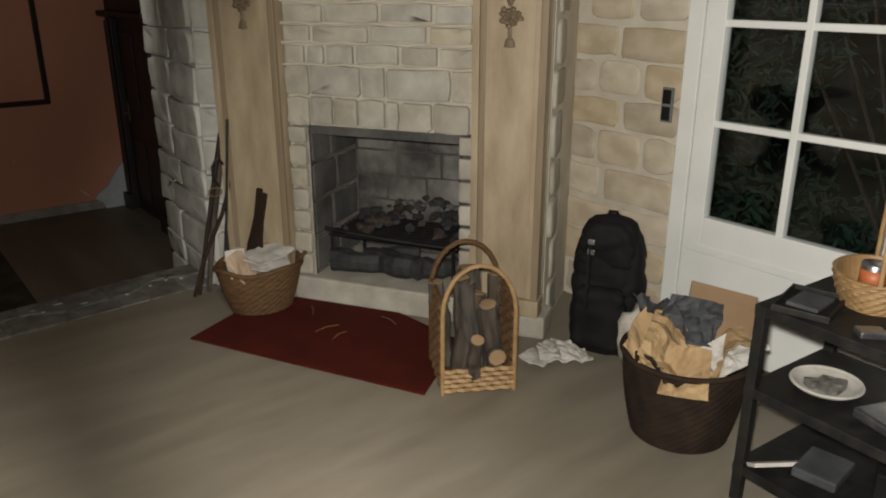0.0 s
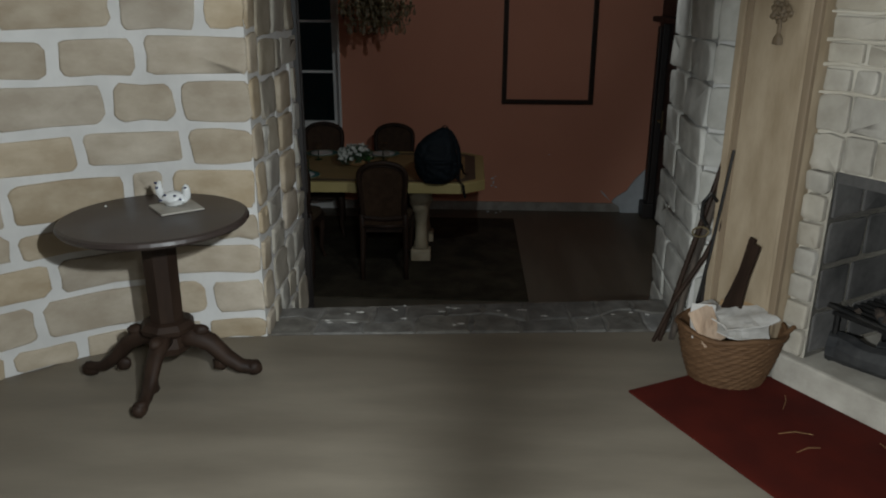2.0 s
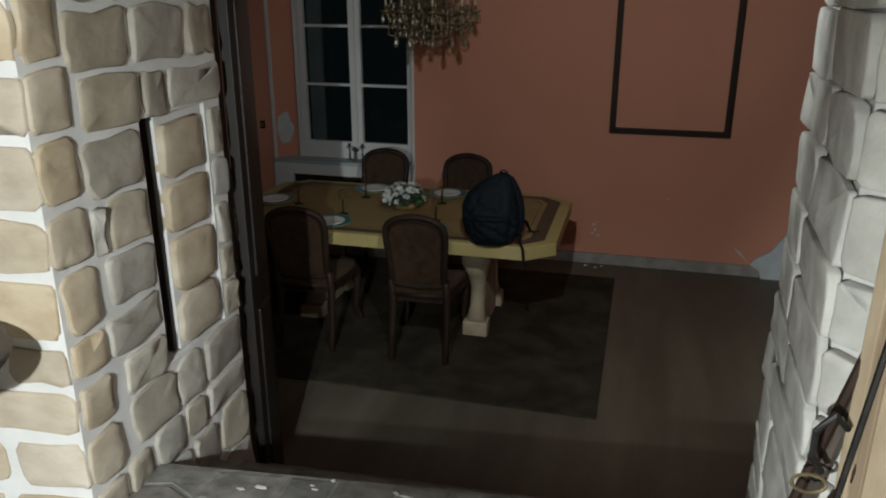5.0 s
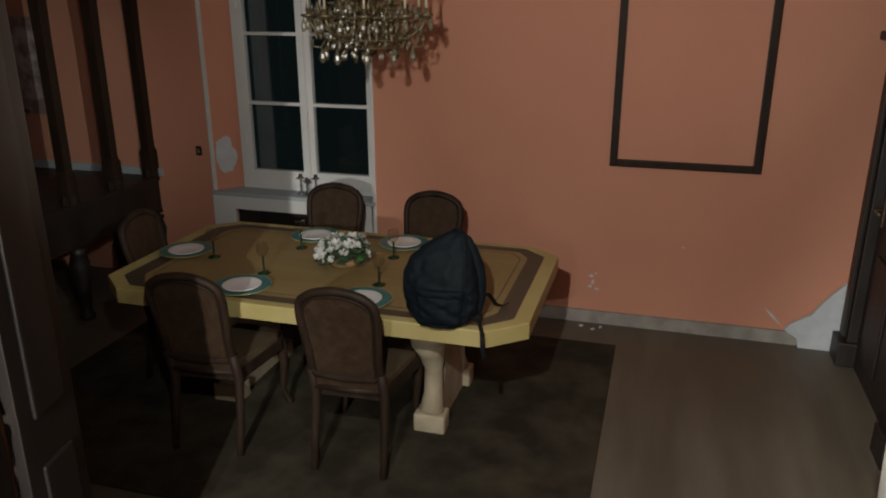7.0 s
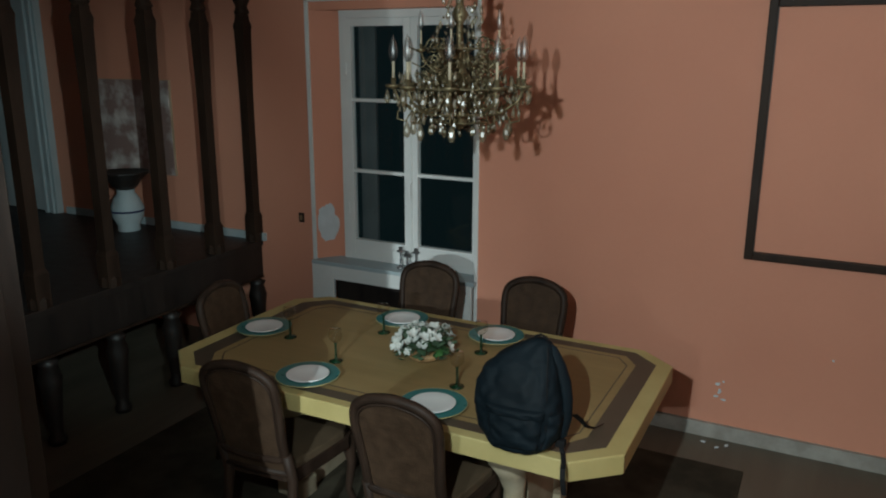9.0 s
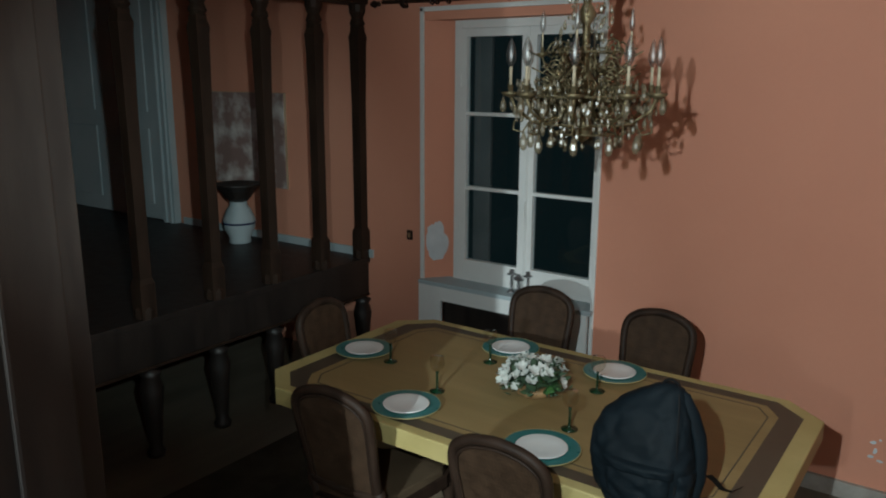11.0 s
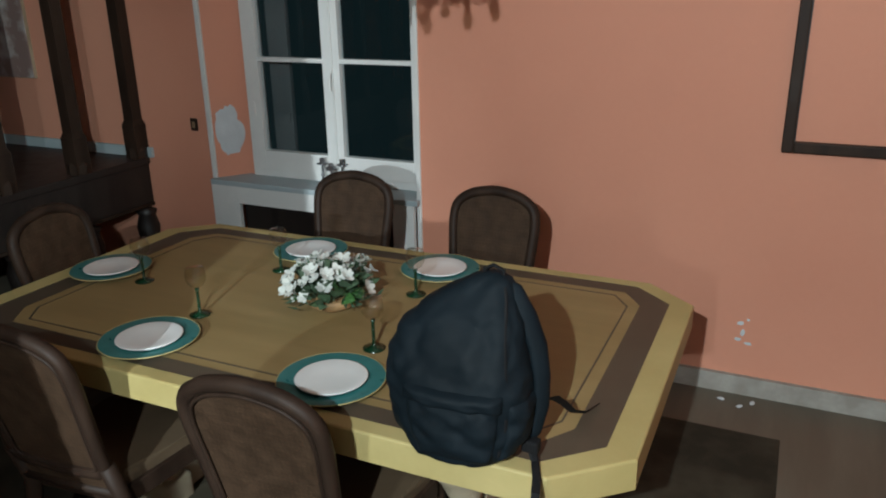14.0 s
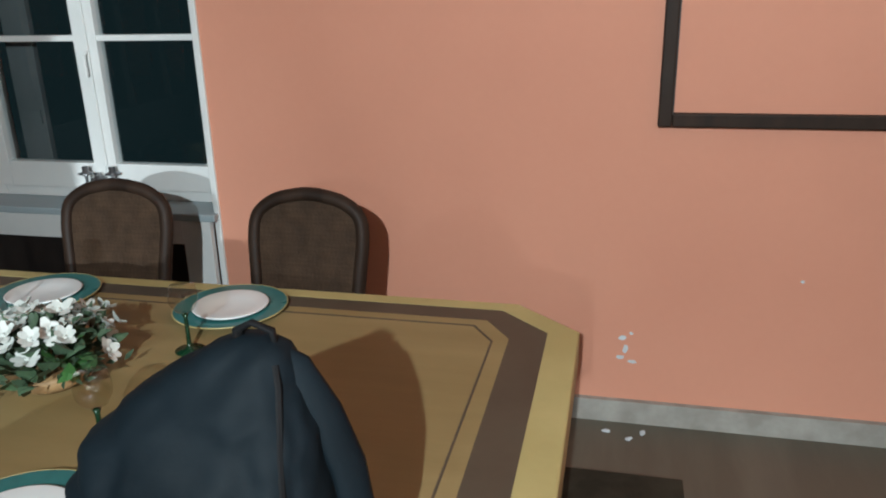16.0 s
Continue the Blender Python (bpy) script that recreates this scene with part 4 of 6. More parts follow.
# arched log carrier
lc = thing("log_basket", pose(1.79, 2.02, 0.0, 0, 0, -29), "honey-coloured arched willow log carrier filled with split logs", "log basket")
for y, r, m in ((0.0, 0.0095, "palewicker"), (0.30, 0.011, "wicker")):
    bm = tube(bmesh.new(), [(-0.145, y, 0.0), (-0.145, y, 0.30)] + [(0.145 * math.cos(radians(180 - 15 * k)), y, 0.34 + 0.20 * math.sin(radians(15 * k))) for k in range(13)] + [(0.145, y, 0.30), (0.145, y, 0.0)], r, 8)
    part("arch_frame", bm, m, lc)
for x in (-0.145, 0.145):
    bm = bmesh.new()
    skins = []
    for side in (-1, 1):
        skins.append([[bm.verts.new((x + side * (0.004 + 0.007 * abs(math.sin(r * math.pi / 2))) + 0.005 * math.cos((i + r // 2) * math.pi), 0.012 + 0.276 * i / 8, 0.02 + r * 0.0115)) for i in range(9)] for r in range(33)])
    for rows in skins:
        for r0, r1 in zip(rows, rows[1:]):
            for i in range(8):
                bm.faces.new((r0[i], r0[i + 1], r1[i + 1], r1[i]))
    a, b = skins
    for r in range(32):
        for i in (0, 8):
            bm.faces.new((a[r][i], a[r + 1][i], b[r + 1][i], b[r][i]))
    for r in (0, 32):
        for i in range(8):
            bm.faces.new((a[r][i], a[r][i + 1], b[r][i + 1], b[r][i]))
    part("side_panel", bm, "wicker", lc, "dark woven willow side panel")
bm = bmesh.new()
for r in range(5):
    tube(bm, [(-0.145 + 0.29 * i / 10, -0.004 if (i + r) % 2 else 0.006, 0.014 + r * 0.021) for i in range(11)], 0.0115, 5)
part("front_panel", bm, "palewicker", lc)
part("bottom", B((-0.14, 0.0, 0.005), (0.14, 0.30, 0.022)), "wicker", lc)
rnd = random.Random(19)


def log(m, ln, r, seed, label):
    rr = random.Random(seed)
    lg = thing("log", m, label, "log", "logs in the arched carrier")
    bm = bmesh.new()
    pts = [(0.008 * rr.uniform(-1, 1), 0.008 * rr.uniform(-1, 1), ln * i / 5) for i in range(6)]
    tube(bm, pts, [r * rr.uniform(0.88, 1.08) for _ in pts], 9)
    part("bark", bm, "log", lg)
    part("cut_end", lathe(bmesh.new(), [(r * 0.88, ln), (r * 0.86, ln + 0.003), (0.0, ln + 0.004)], pose(pts[-1][0], pts[-1][1], 0), 10), "logend", lg, "pale sawn end with rings")
    return lg


LC = pose(1.79, 2.02, 0.0, 0, 0, -29)
for k, (x, y, z, rx, ry, ln, r) in enumerate(((-0.07, 0.09, 0.03, -6, 12, 0.36, 0.042), (0.01, 0.08, 0.03, -8, -4, 0.40, 0.040), (0.09, 0.09, 0.03, -4, -12, 0.34, 0.040), (-0.03, 0.17, 0.03, -3, -8, 0.42, 0.038),
                                              (0.05, 0.17, 0.03, -3, 9, 0.43, 0.040), (-0.09, 0.21, 0.03, 0, 8, 0.36, 0.036), (0.0, 0.25, 0.03, 2, 2, 0.41, 0.038), (0.09, 0.24, 0.03, 0, -6, 0.37, 0.036), (-0.02, 0.035, 0.03, -12, 24, 0.27, 0.030))):
    log(LC @ pose(x, y, z, rx, ry, 30 * k), ln, r, k, "split grey-barked log standing in the arched log carrier")
log(LC @ pose(0.075, 0.30, 0.14, 90, 0, 0), 0.30, 0.040, 33, "short round log lying end-on in the arched carrier")

for k, (x, y, w, l, rz, c) in enumerate(((2.17, 2.06, 0.17, 0.12, 20, 0.03), (2.22, 2.02, 0.15, 0.11, -30, 0.035), (2.30, 1.98, 0.12, 0.14, 60, 0.045), (2.28, 2.08, 0.13, 0.1, 10, 0.04))):
    single("crumpled_paper", sheet(bmesh.new(), w, l, c, k * 5 + 2), "paper", pose(x, y, 0.006 + c * 0.55, 4, 6, rz), "crumpled white paper lying on the floor by the bag", "paper", "crumpled papers on the hall floor")

bag = thing("rucksack", pose(2.50, 1.98, 0.0, 0, 0, -62), "tall black rucksack standing against the stone wall", "rucksack")
def soft_shell(table, square, seed, nz=40, na=56, cx=0.0, cy=0.0, fold=0.012):
    """A stuffed cloth body from (height, half width, half depth) rows, with folds."""
    bm = bmesh.new()
    rows = []
    z0, z1 = table[0][0], table[-1][0]
    for i in range(nz + 1):
        z = z0 + (z1 - z0) * i / nz
        for a, b in zip(table, table[1:]):
            if z <= b[0] + 1e-6:
                break
        t = (z - a[0]) / (b[0] - a[0])
        hw, hd = a[1] + (b[1] - a[1]) * t, a[2] + (b[2] - a[2]) * t
        row = []
        for k in range(na):
            c, s = math.cos(2 * math.pi * k / na), math.sin(2 * math.pi * k / na)
            x, y = hw * math.copysign(abs(c) ** square, c), hd * math.copysign(abs(s) ** square, s)
            d = -fold * (0.3 - min(0.3, abs(noise.noise(Vector((x * 9, y * 9 + seed, z * 11)))))) * 3 + fold * 0.4 * noise.noise(Vector((x * 30, y * 30, z * 30 + seed)))
            row.append(bm.verts.new((cx + x + c * d, cy + y + s * d, z)))
        rows.append(row)
    for r0, r1 in zip(rows, rows[1:]):
        for k in range(na):
            bm.faces.new((r0[k], r0[(k + 1) % na], r1[(k + 1) % na], r1[k]))
    bm.faces.new(rows[0])
    bm.faces.new(rows[-1])
    return bm


part("body", soft_shell([(0.0, 0.13, 0.08), (0.03, 0.155, 0.10), (0.30, 0.160, 0.105), (0.45, 0.150, 0.092), (0.54, 0.130, 0.078), (0.59, 0.105, 0.062), (0.615, 0.070, 0.040), (0.622, 0.03, 0.018)], 0.62, 5), "blackfab", bag, smooth=True)
part("front_pocket", soft_shell([(0.04, 0.09, 0.02), (0.055, 0.115, 0.045), (0.22, 0.118, 0.050), (0.30, 0.105, 0.040), (0.325, 0.08, 0.015)], 0.55, 9, 20, 40, -0.01, -0.10), "blackfab", bag, smooth=True)
part("top_flap", soft_shell([(0.40, 0.10, 0.03), (0.415, 0.125, 0.05), (0.52, 0.122, 0.058), (0.57, 0.10, 0.05), (0.60, 0.06, 0.03)], 0.6, 12, 16, 40, -0.005, -0.045), "blackfab", bag, smooth=True)
for z in (0.515, 0.47):
    part("buckle", B((-0.075, -0.125, z), (-0.045, -0.108, z + 0.022), None, 0.003), "silver", bag, "small shiny buckle")
part("strap", tube(bmesh.new(), [(-0.06, -0.07, 0.58), (-0.06, -0.118, 0.50), (-0.06, -0.14, 0.34), (-0.06, -0.14, 0.20)], 0.011, 6, flat=0.35), "blackfab", bag)
part("carry_loop", tube(bmesh.new(), [(-0.03, 0.0, 0.60), (-0.015, 0.0, 0.635), (0.015, 0.0, 0.635), (0.03, 0.0, 0.60)], 0.007, 6), "blackfab", bag)
single("cloth_bundle", blob(bmesh.new(), (0, 0, 0.0), (0.085, 0.07, 0.15), 0.35, 17, 3), "greystone", pose(2.40, 1.72, 0.16), "grey crumpled cloth bundle leaning on the rucksack", "cloth", smooth=True)

bn = thing("bin_basket", pose(2.20, 1.37, 0.0), "dark brown round woven basket full of waste paper and cardboard", "basket")
part("basket_wall", woven(bmesh.new(), 0.175, 0.175, 0.31, 0.26, 22, 64, weave=0.002), "binweave", bn)
part("rim", tube(bmesh.new(), [(0.222 * math.cos(a * math.pi / 20), 0.222 * math.sin(a * math.pi / 20), 0.312) for a in range(40)], 0.011, 7, close=True), "binweave", bn)
for s in (-1, 1):
    part("handle", tube(bmesh.new(), [(0.21 * s, -0.05, 0.31), (0.245 * s, -0.03, 0.37), (0.245 * s, 0.03, 0.37), (0.21 * s, 0.05, 0.31)], 0.008, 6), "binweave", bn)
single("cardboard_piece", B((-0.12, -0.004, -0.11), (0.12, 0.004, 0.12)), "card", pose(2.27, 1.30, 0.43, -30, 14, -42), "torn brown cardboard piece standing in the dark basket", "cardboard")
for k, (x, y, z, rx, ry, rz, w, l, c, mt, what) in enumerate((
        (-0.10, -0.02, 0.37, 30, -25, 20, 0.24, 0.22, 0.06, "tanpaper", "crumpled tan paper bag"), (0.02, -0.12, 0.34, -30, 10, 40, 0.22, 0.22, 0.07, "tanpaper", "crumpled tan paper bag"),
        (-0.04, 0.08, 0.42, 45, 20, 70, 0.22, 0.2, 0.10, "slate", "dark grey crumpled wrapping"), (-0.150, -0.105, 0.318, 52, 0, -58, 0.15, 0.17, 0.06, "tanpaper", "torn tan paper bag"), (0.08, -0.12, 0.36, 12, -12, -40, 0.22, 0.15, 0.03, "paper", "crumpled printed paper"),
        (0.02, -0.15, 0.35, 30, -18, -20, 0.17, 0.13, 0.03, "paper", "crumpled printed paper"), (-0.13, 0.05, 0.35, 50, -30, 10, 0.16, 0.2, 0.06, "tanpaper", "crumpled tan paper bag"),
        (0.0, 0.0, 0.30, 5, 5, 0, 0.30, 0.30, 0.05, "tanpaper", "crumpled tan paper bag"), (-0.02, -0.02, 0.44, 60, 10, -40, 0.17, 0.16, 0.09, "slate", "dark grey crumpled wrapping"))):
    single("waste_paper", sheet(bmesh.new(), w, l, c, k * 7 + 3, n=10), mt, pose(2.20 + x, 1.37 + y, z, rx, ry, rz), what + " stuffed in the dark waste basket", "waste paper", "waste in the dark basket")

# black shelf unit
su = thing("shelf_unit", pose(2.0, 1.02, 0.0, 0, 0, 0), "black open metal shelf unit holding dishes and odds and ends", "shelf unit")
# it runs from the corner post east and south
for x, y in ((0.0, -0.012), (0.42, -0.04), (-0.05, -0.60), (0.37, -0.63)):
    part("post", B((x - 0.016, y - 0.016, 0), (x + 0.016, y + 0.016, 0.66), None, 0.003), "iron", su)
shelf_outline = [(-0.012, 0.008), (0.435, -0.02), (0.38, -0.65), (-0.068, -0.62)]
for z in (0.10, 0.37, 0.635):
    part("shelf", prism(bmesh.new(), shelf_outline, z, z + 0.032, None, 0, 0.003), "iron", su)
SU = pose(2.0, 1.02, 0.0)
dish = thing("dish", SU @ pose(0.15, -0.16, 0.403) @ Matrix.Scale(0.82, 4), "pale round wicker-edged dish on the black shelf", "dish")
part("dish_body", lathe(bmesh.new(), [(0.0, 0.004), (0.07, 0.0), (0.105, 0.018), (0.118, 0.030), (0.122, 0.030), (0.108, 0.014), (0.07, 0.008), (0.0, 0.010)], None, 28), "greystone", dish, smooth=True)
part("rim", tube(bmesh.new(), [(0.12 * math.cos(a * math.pi / 16), 0.12 * math.sin(a * math.pi / 16), 0.030) for a in range(32)], 0.006, 6, close=True), "greystone", dish)
part("crumbs", blob(bmesh.new(), (0, 0, 0.016), (0.075, 0.07, 0.012), 0.4, 3, 2), "ash", dish)
tray = thing("tray", SU @ pose(0.09, -0.10, 0.668, 0, 0, 12), "small black shallow tray on the top shelf", "tray")
part("tray_base", B((-0.10, -0.075, 0.0), (0.10, 0.075, 0.006), None, 0.002), "blackfab", tray)
for lo, hi in (((-0.10, -0.078, 0.0), (0.10, -0.070, 0.020)), ((-0.10, 0.070, 0.0), (0.10, 0.078, 0.020)), ((-0.104, -0.078, 0.0), (-0.096, 0.078, 0.020)), ((0.096, -0.078, 0.0), (0.104, 0.078, 0.020))):
    part("edge", B(lo, hi, None, 0.002), "iron", tray)
single("slate_piece", B((-0.06, -0.045, 0.0), (0.06, 0.045, 0.012), None, 0.003), "slate", SU @ pose(0.09, -0.10, 0.676, 0, 0, 5), "flat dark grey slate piece in the small tray", "slate")
hb = thing("handled_basket", SU @ pose(0.26, -0.20, 0.668, 0, 0, 25), "honey wicker basket with a tall hoop handle on the shelf unit", "basket")
part("basket_wall", woven(bmesh.new(), 0.11, 0.09, 0.10, 0.35, 8, 36, weave=0.004), "palewicker", hb)
part("hoop_handle", tube(bmesh.new(), [(0.145 * math.cos(radians(10 * k)), 0, 0.10 + 0.30 * math.sin(radians(10 * k))) for k in range(19)], 0.007, 7), "palewicker", hb)
can = thing("tin", SU @ pose(0.26, -0.19, 0.70), "small tin with an orange label in the wicker basket", "tin")
part("body", lathe(bmesh.new(), [(0.036, 0.0), (0.038, 0.003), (0.038, 0.085), (0.036, 0.088), (0.0, 0.088)], None, 20), "silver", can, smooth=True)
part("label", lathe(bmesh.new(), [(0.0388, 0.015), (0.0388, 0.07)], None, 20), "redpaint", can, "plain orange paper band", smooth=True)
for k, (x, y, z, w, l, h, mt, lab) in enumerate(((0.10, -0.40, 0.402, 0.16, 0.20, 0.03, "silver", "flat metal dish cover on the middle shelf"), (0.30, -0.42, 0.402, 0.13, 0.15, 0.05, "blackfab", "black box on the middle shelf"),
                                          (0.14, -0.20, 0.132, 0.16, 0.13, 0.035, "slate", "dark grey folded cloth on the bottom shelf"), (0.26, -0.40, 0.132, 0.22, 0.18, 0.09, "blackfab", "black box on the bottom shelf"),
                                          (0.05, -0.42, 0.668, 0.10, 0.13, 0.012, "paper", "small pale booklet on the top shelf"), (0.02, -0.30, 0.668, 0.05, 0.07, 0.02, "silver", "small metal tin on the top shelf"))):
    single(("dish_cover", "box", "folded_cloth", "box", "booklet", "small_tin")[k], B((-w / 2, -l / 2, 0), (w / 2, l / 2, h), None, min(0.008, h * 0.3)), mt, SU @ pose(x, y, z, 0, 0, 13 * k - 20), lab, ("cover", "box", "cloth", "box", "booklet", "tin")[k])
single("white_board", B((-0.12, -0.006, 0.0), (0.12, 0.006, 0.055)), "paper", SU @ pose(0.10, -0.10, 0.134, 60, 0, -35), "white card strip leaning on the bottom shelf", "card")

# ---- round pedestal table ----
TB = pose(-0.825, 3.27, 0.0)
rt = thing("pedestal_table", TB, "dark brown round pedestal table on a scrolled tripod", "table")
part("tabletop", lathe(bmesh.new(), [(0.0, 0.665), (0.33, 0.665), (0.352, 0.669), (0.360, 0.680), (0.356, 0.692), (0.345, 0.697), (0.0, 0.698)], None, 56), "tablewood", rt, smooth=False)
part("apron", lathe(bmesh.new(), [(0.06, 0.585), (0.085, 0.60), (0.125, 0.632), (0.13, 0.665), (0.0, 0.666)], None, 24), "darkwood", rt, smooth=True)
part("column", lathe(bmesh.new(), [(0.0, 0.12), (0.075, 0.12), (0.085, 0.15), (0.072, 0.19), (0.095, 0.215), (0.088, 0.24), (0.068, 0.26), (0.070, 0.56), (0.078, 0.585), (0.06, 0.60)], None, 8), "darkwood", rt)
part("collar", lathe(bmesh.new(), [(0.07, 0.20), (0.108, 0.215), (0.112, 0.235), (0.095, 0.255), (0.07, 0.262)], None, 8), "darkwood", rt)
bm = bmesh.new()
tube(bm, [(0.03, 0, 0.17), (0.10, 0, 0.185), (0.17, 0, 0.15), (0.23, 0, 0.085), (0.285, 0, 0.045), (0.335, 0, 0.040), (0.36, 0, 0.055)], [0.045, 0.050, 0.042, 0.036, 0.032, 0.034, 0.022], 8, flat=0.7)
blob(bm, (0.338, 0, 0.034), (0.038, 0.030, 0.032), 0.1, 3, 2)
blob(bm, (0.13, 0, 0.205), (0.040, 0.028, 0.026), 0.2, 6, 2)
blob(bm, (0.20, 0, 0.055), (0.034, 0.022, 0.030), 0.2, 7, 2)
legmesh = finish("leg", bm, "darkwood", True)
for a in (-90, 2, 92, 184):
    lg = part("leg", legmesh, "darkwood", rt)
    lg.matrix_basis = pose(0, 0, 0, 0, 0, a)

tl = single("tile", B((-0.085, -0.085, 0), (0.085, 0.085, 0.008), None, 0.002), "greystone", TB @ pose(0.05, 0.10, 0.699, 0, 0, 38), "square pale stone tile on the round table", "tile")
fg = thing("ceramic_figure", TB @ pose(0.04, 0.10, 0.708), "small white glazed ornament with dark blue marks, two upright tips", "ornament")
bm = blob(bmesh.new(), (0, 0, 0.030), (0.058, 0.035, 0.030), 0.25, 4, 3)
blob(bm, (-0.052, 0.0, 0.065), (0.017, 0.014, 0.038), 0.2, 5, 2)
blob(bm, (0.055, 0.004, 0.055), (0.018, 0.014, 0.034), 0.2, 6, 2)
part("body", bm, "porcelain", fg, smooth=True)
bm = bmesh.new()
for k, (x, z) in enumerate(((-0.058, 0.098), (-0.055, 0.078), (0.060, 0.080), (-0.02, 0.052), (0.02, 0.05), (0.04, 0.036), (-0.04, 0.03), (0.0, 0.026))):
    blob(bm, (x, -0.030 + 0.015 * (abs(x) > 0.05), z), (0.007, 0.006, 0.005), 0.2, k, 1)
tagged(part("painted_marks", bm, "blue", fg), kind="stuff")
single("white_crumb", blob(bmesh.new(), (0, 0, 0.004), (0.006, 0.005, 0.004), 0.2, 2, 1), "porcelain", TB @ pose(-0.24, 0.10, 0.699), "tiny white crumb on the round table", "crumb")

# ---- dining room: window, sill, wall things ----
win = tagged(new("window_1"), "white painted casement window, closed, three panes high", kind="structure")
win.matrix_world = pose(-2.085, 8.56, 0.057)
WW, WH = 1.172, 1.79
bm = bmesh.new()
for lo, hi in (((0, -0.03, 0), (0.055, 0.08, WH)), ((WW - 0.055, -0.03, 0), (WW, 0.08, WH)), ((0.055, -0.03, WH - 0.06), (WW - 0.055, 0.08, WH)), ((0.055, -0.03, 0), (WW - 0.055, 0.08, 0.045))):
    box(bm, lo, hi, None, 0.004)
part("window_frame", bm, "white", win)
for k, x0 in enumerate((0.057, WW / 2 + 0.001)):
    x1 = x0 + WW / 2 - 0.058
    cs = bmesh.new()
    for lo, hi in (((x0, -0.05, 0.047), (x0 + 0.052, 0.0, WH - 0.062)), ((x1 - 0.052, -0.05, 0.047), (x1, 0.0, WH - 0.062)), ((x0 + 0.052, -0.05, 0.047), (x1 - 0.052, 0.0, 0.157)), ((x0 + 0.052, -0.05, WH - 0.115), (x1 - 0.052, 0.0, WH - 0.062))):
        box(cs, lo, hi, None, 0.003)
    c = part("casement", cs, "white", win)
    for z in (0.667, 1.172):
        part("glazing_bar", B((x0 + 0.048, -0.045, z - 0.012), (x1 - 0.048, -0.005, z + 0.012), None, 0.003), "white", c)
    for z0, z1 in ((0.15, 0.65), (0.67, 1.16), (1.18, 1.68)):
        ob = part("pane", B((x0 + 0.045, -0.024, z0), (x1 - 0.045, -0.020, z1)), "pane", c)
        ob.visible_shadow = False
    for z in (0.35, 1.35):
        part("hinge", B((x0 + (-0.004 if k == 0 else WW / 2 - 0.075), -0.057, z), (x0 + (0.012 if k == 0 else WW / 2 - 0.059), -0.049, z + 0.08), None, 0.002), "white", c)
part("espagnolette", tube(bmesh.new(), [(WW / 2 + 0.012, -0.058, 0.15), (WW / 2 + 0.012, -0.058, 1.55)], 0.006, 6), "white", win)
part("window_handle", tube(bmesh.new(), [(WW / 2 + 0.012, -0.06, 0.62), (WW / 2 + 0.012, -0.085, 0.60), (WW / 2 + 0.012, -0.085, 0.52)], 0.007, 6), "white", win)
shut = thing("shutter", pose(-1.995, 8.643, 0.055), "weathered grey shutter board standing open behind the window panes", "shutter")
part("shutter_leaf", B((0.0, 0.0, 0), (0.135, 0.03, 1.68), None, 0.004), "shutgrey", shut)
part("shutter_batten", B((0.015, -0.01, 0.3), (0.12, 0.001, 0.36)), "shutgrey", shut)
rv = bmesh.new()
prism(rv, [(-2.28, 8.405), (-2.25, 8.405), (-2.10, 8.60), (-2.10, 8.72), (-2.28, 8.72)], 0.05, 1.90)
prism(rv, [(-0.95, 8.402), (-0.93, 8.402), (-0.93, 8.52), (-0.945, 8.52)], 0.05, 1.90)
box(rv, (-2.25, 8.41, 1.84), (-0.94, 8.69, 1.905))
structure("window_reveal", rv, "salmon")
structure("window_sill", B((-2.27, 8.355, 0.025), (-0.93, 8.56, 0.055), None, 0.006), "greywhite", "grey-white worn window board")
for nm, lo, hi in (("corner_bead", (-2.275, 8.386, 0.055), (-2.245, 8.402, 1.92)), ("corner_bead", (-2.275, 8.386, 1.895), (-0.93, 8.402, 1.925)), ("corner_bead", (-0.950, 8.390, FLOOR2 + 0.09), (-0.925, 8.404, 1.895))):
    structure(nm, B(lo, hi, None, 0.003), "white", "narrow white strip round the window recess")
rad = thing("radiator_cover", pose(-2.27, 8.36, FLOOR2), "white painted radiator cover with a dark opening under the sill", "radiator cover")
bm = bmesh.new()
for lo, hi in (((0.0, 0.0, 0.0), (0.19, 0.03, 0.73)), ((1.19, 0.0, 0.0), (1.315, 0.03, 0.73)), ((0.19, 0.0, 0.630), (1.19, 0.03, 0.73)), ((0.19, 0.0, 0.0), (1.19, 0.03, 0.10))):
    box(bm, lo, hi, None, 0.003)
part("front_frame", bm, "white", rad)
part("grille", B((0.19, 0.05, 0.10), (1.19, 0.06, 0.63)), "blackwood", rad, "dark mesh behind the opening")
for k in range(14):
    part("fin", B((0.22 + 0.07 * k, 0.07, 0.12), (0.26 + 0.07 * k, 0.16, 0.58), None, 0.01), "iron", rad)

rod = thing("curtain_rod", pose(-2.55, 8.33, 1.965), "dark wooden curtain rod with rings over the window", "curtain rod")
part("pole", tube(bmesh.new(), [(0, 0, 0), (1.85, 0, -0.02)], 0.014, 10), "darkwood", rod)
for x in (-0.02, 1.87):
    part("finial", lathe(bmesh.new(), [(0.0, 0), (0.018, 0.01), (0.012, 0.025), (0.026, 0.05), (0.014, 0.08), (0.0, 0.095)], pose(x, 0, -0.01, 0, -90 if x < 0 else 90, 0), 12), "darkwood", rod, smooth=True)
for x in (0.20, 0.42, 0.46, 0.55, 1.0, 1.5):
    part("ring", tube(bmesh.new(), [(x, 0.022 * math.cos(a * math.pi / 8), 0.022 * math.sin(a * math.pi / 8) - 0.010) for a in range(16)], 0.006, 6, close=True), "darkwood", rod)
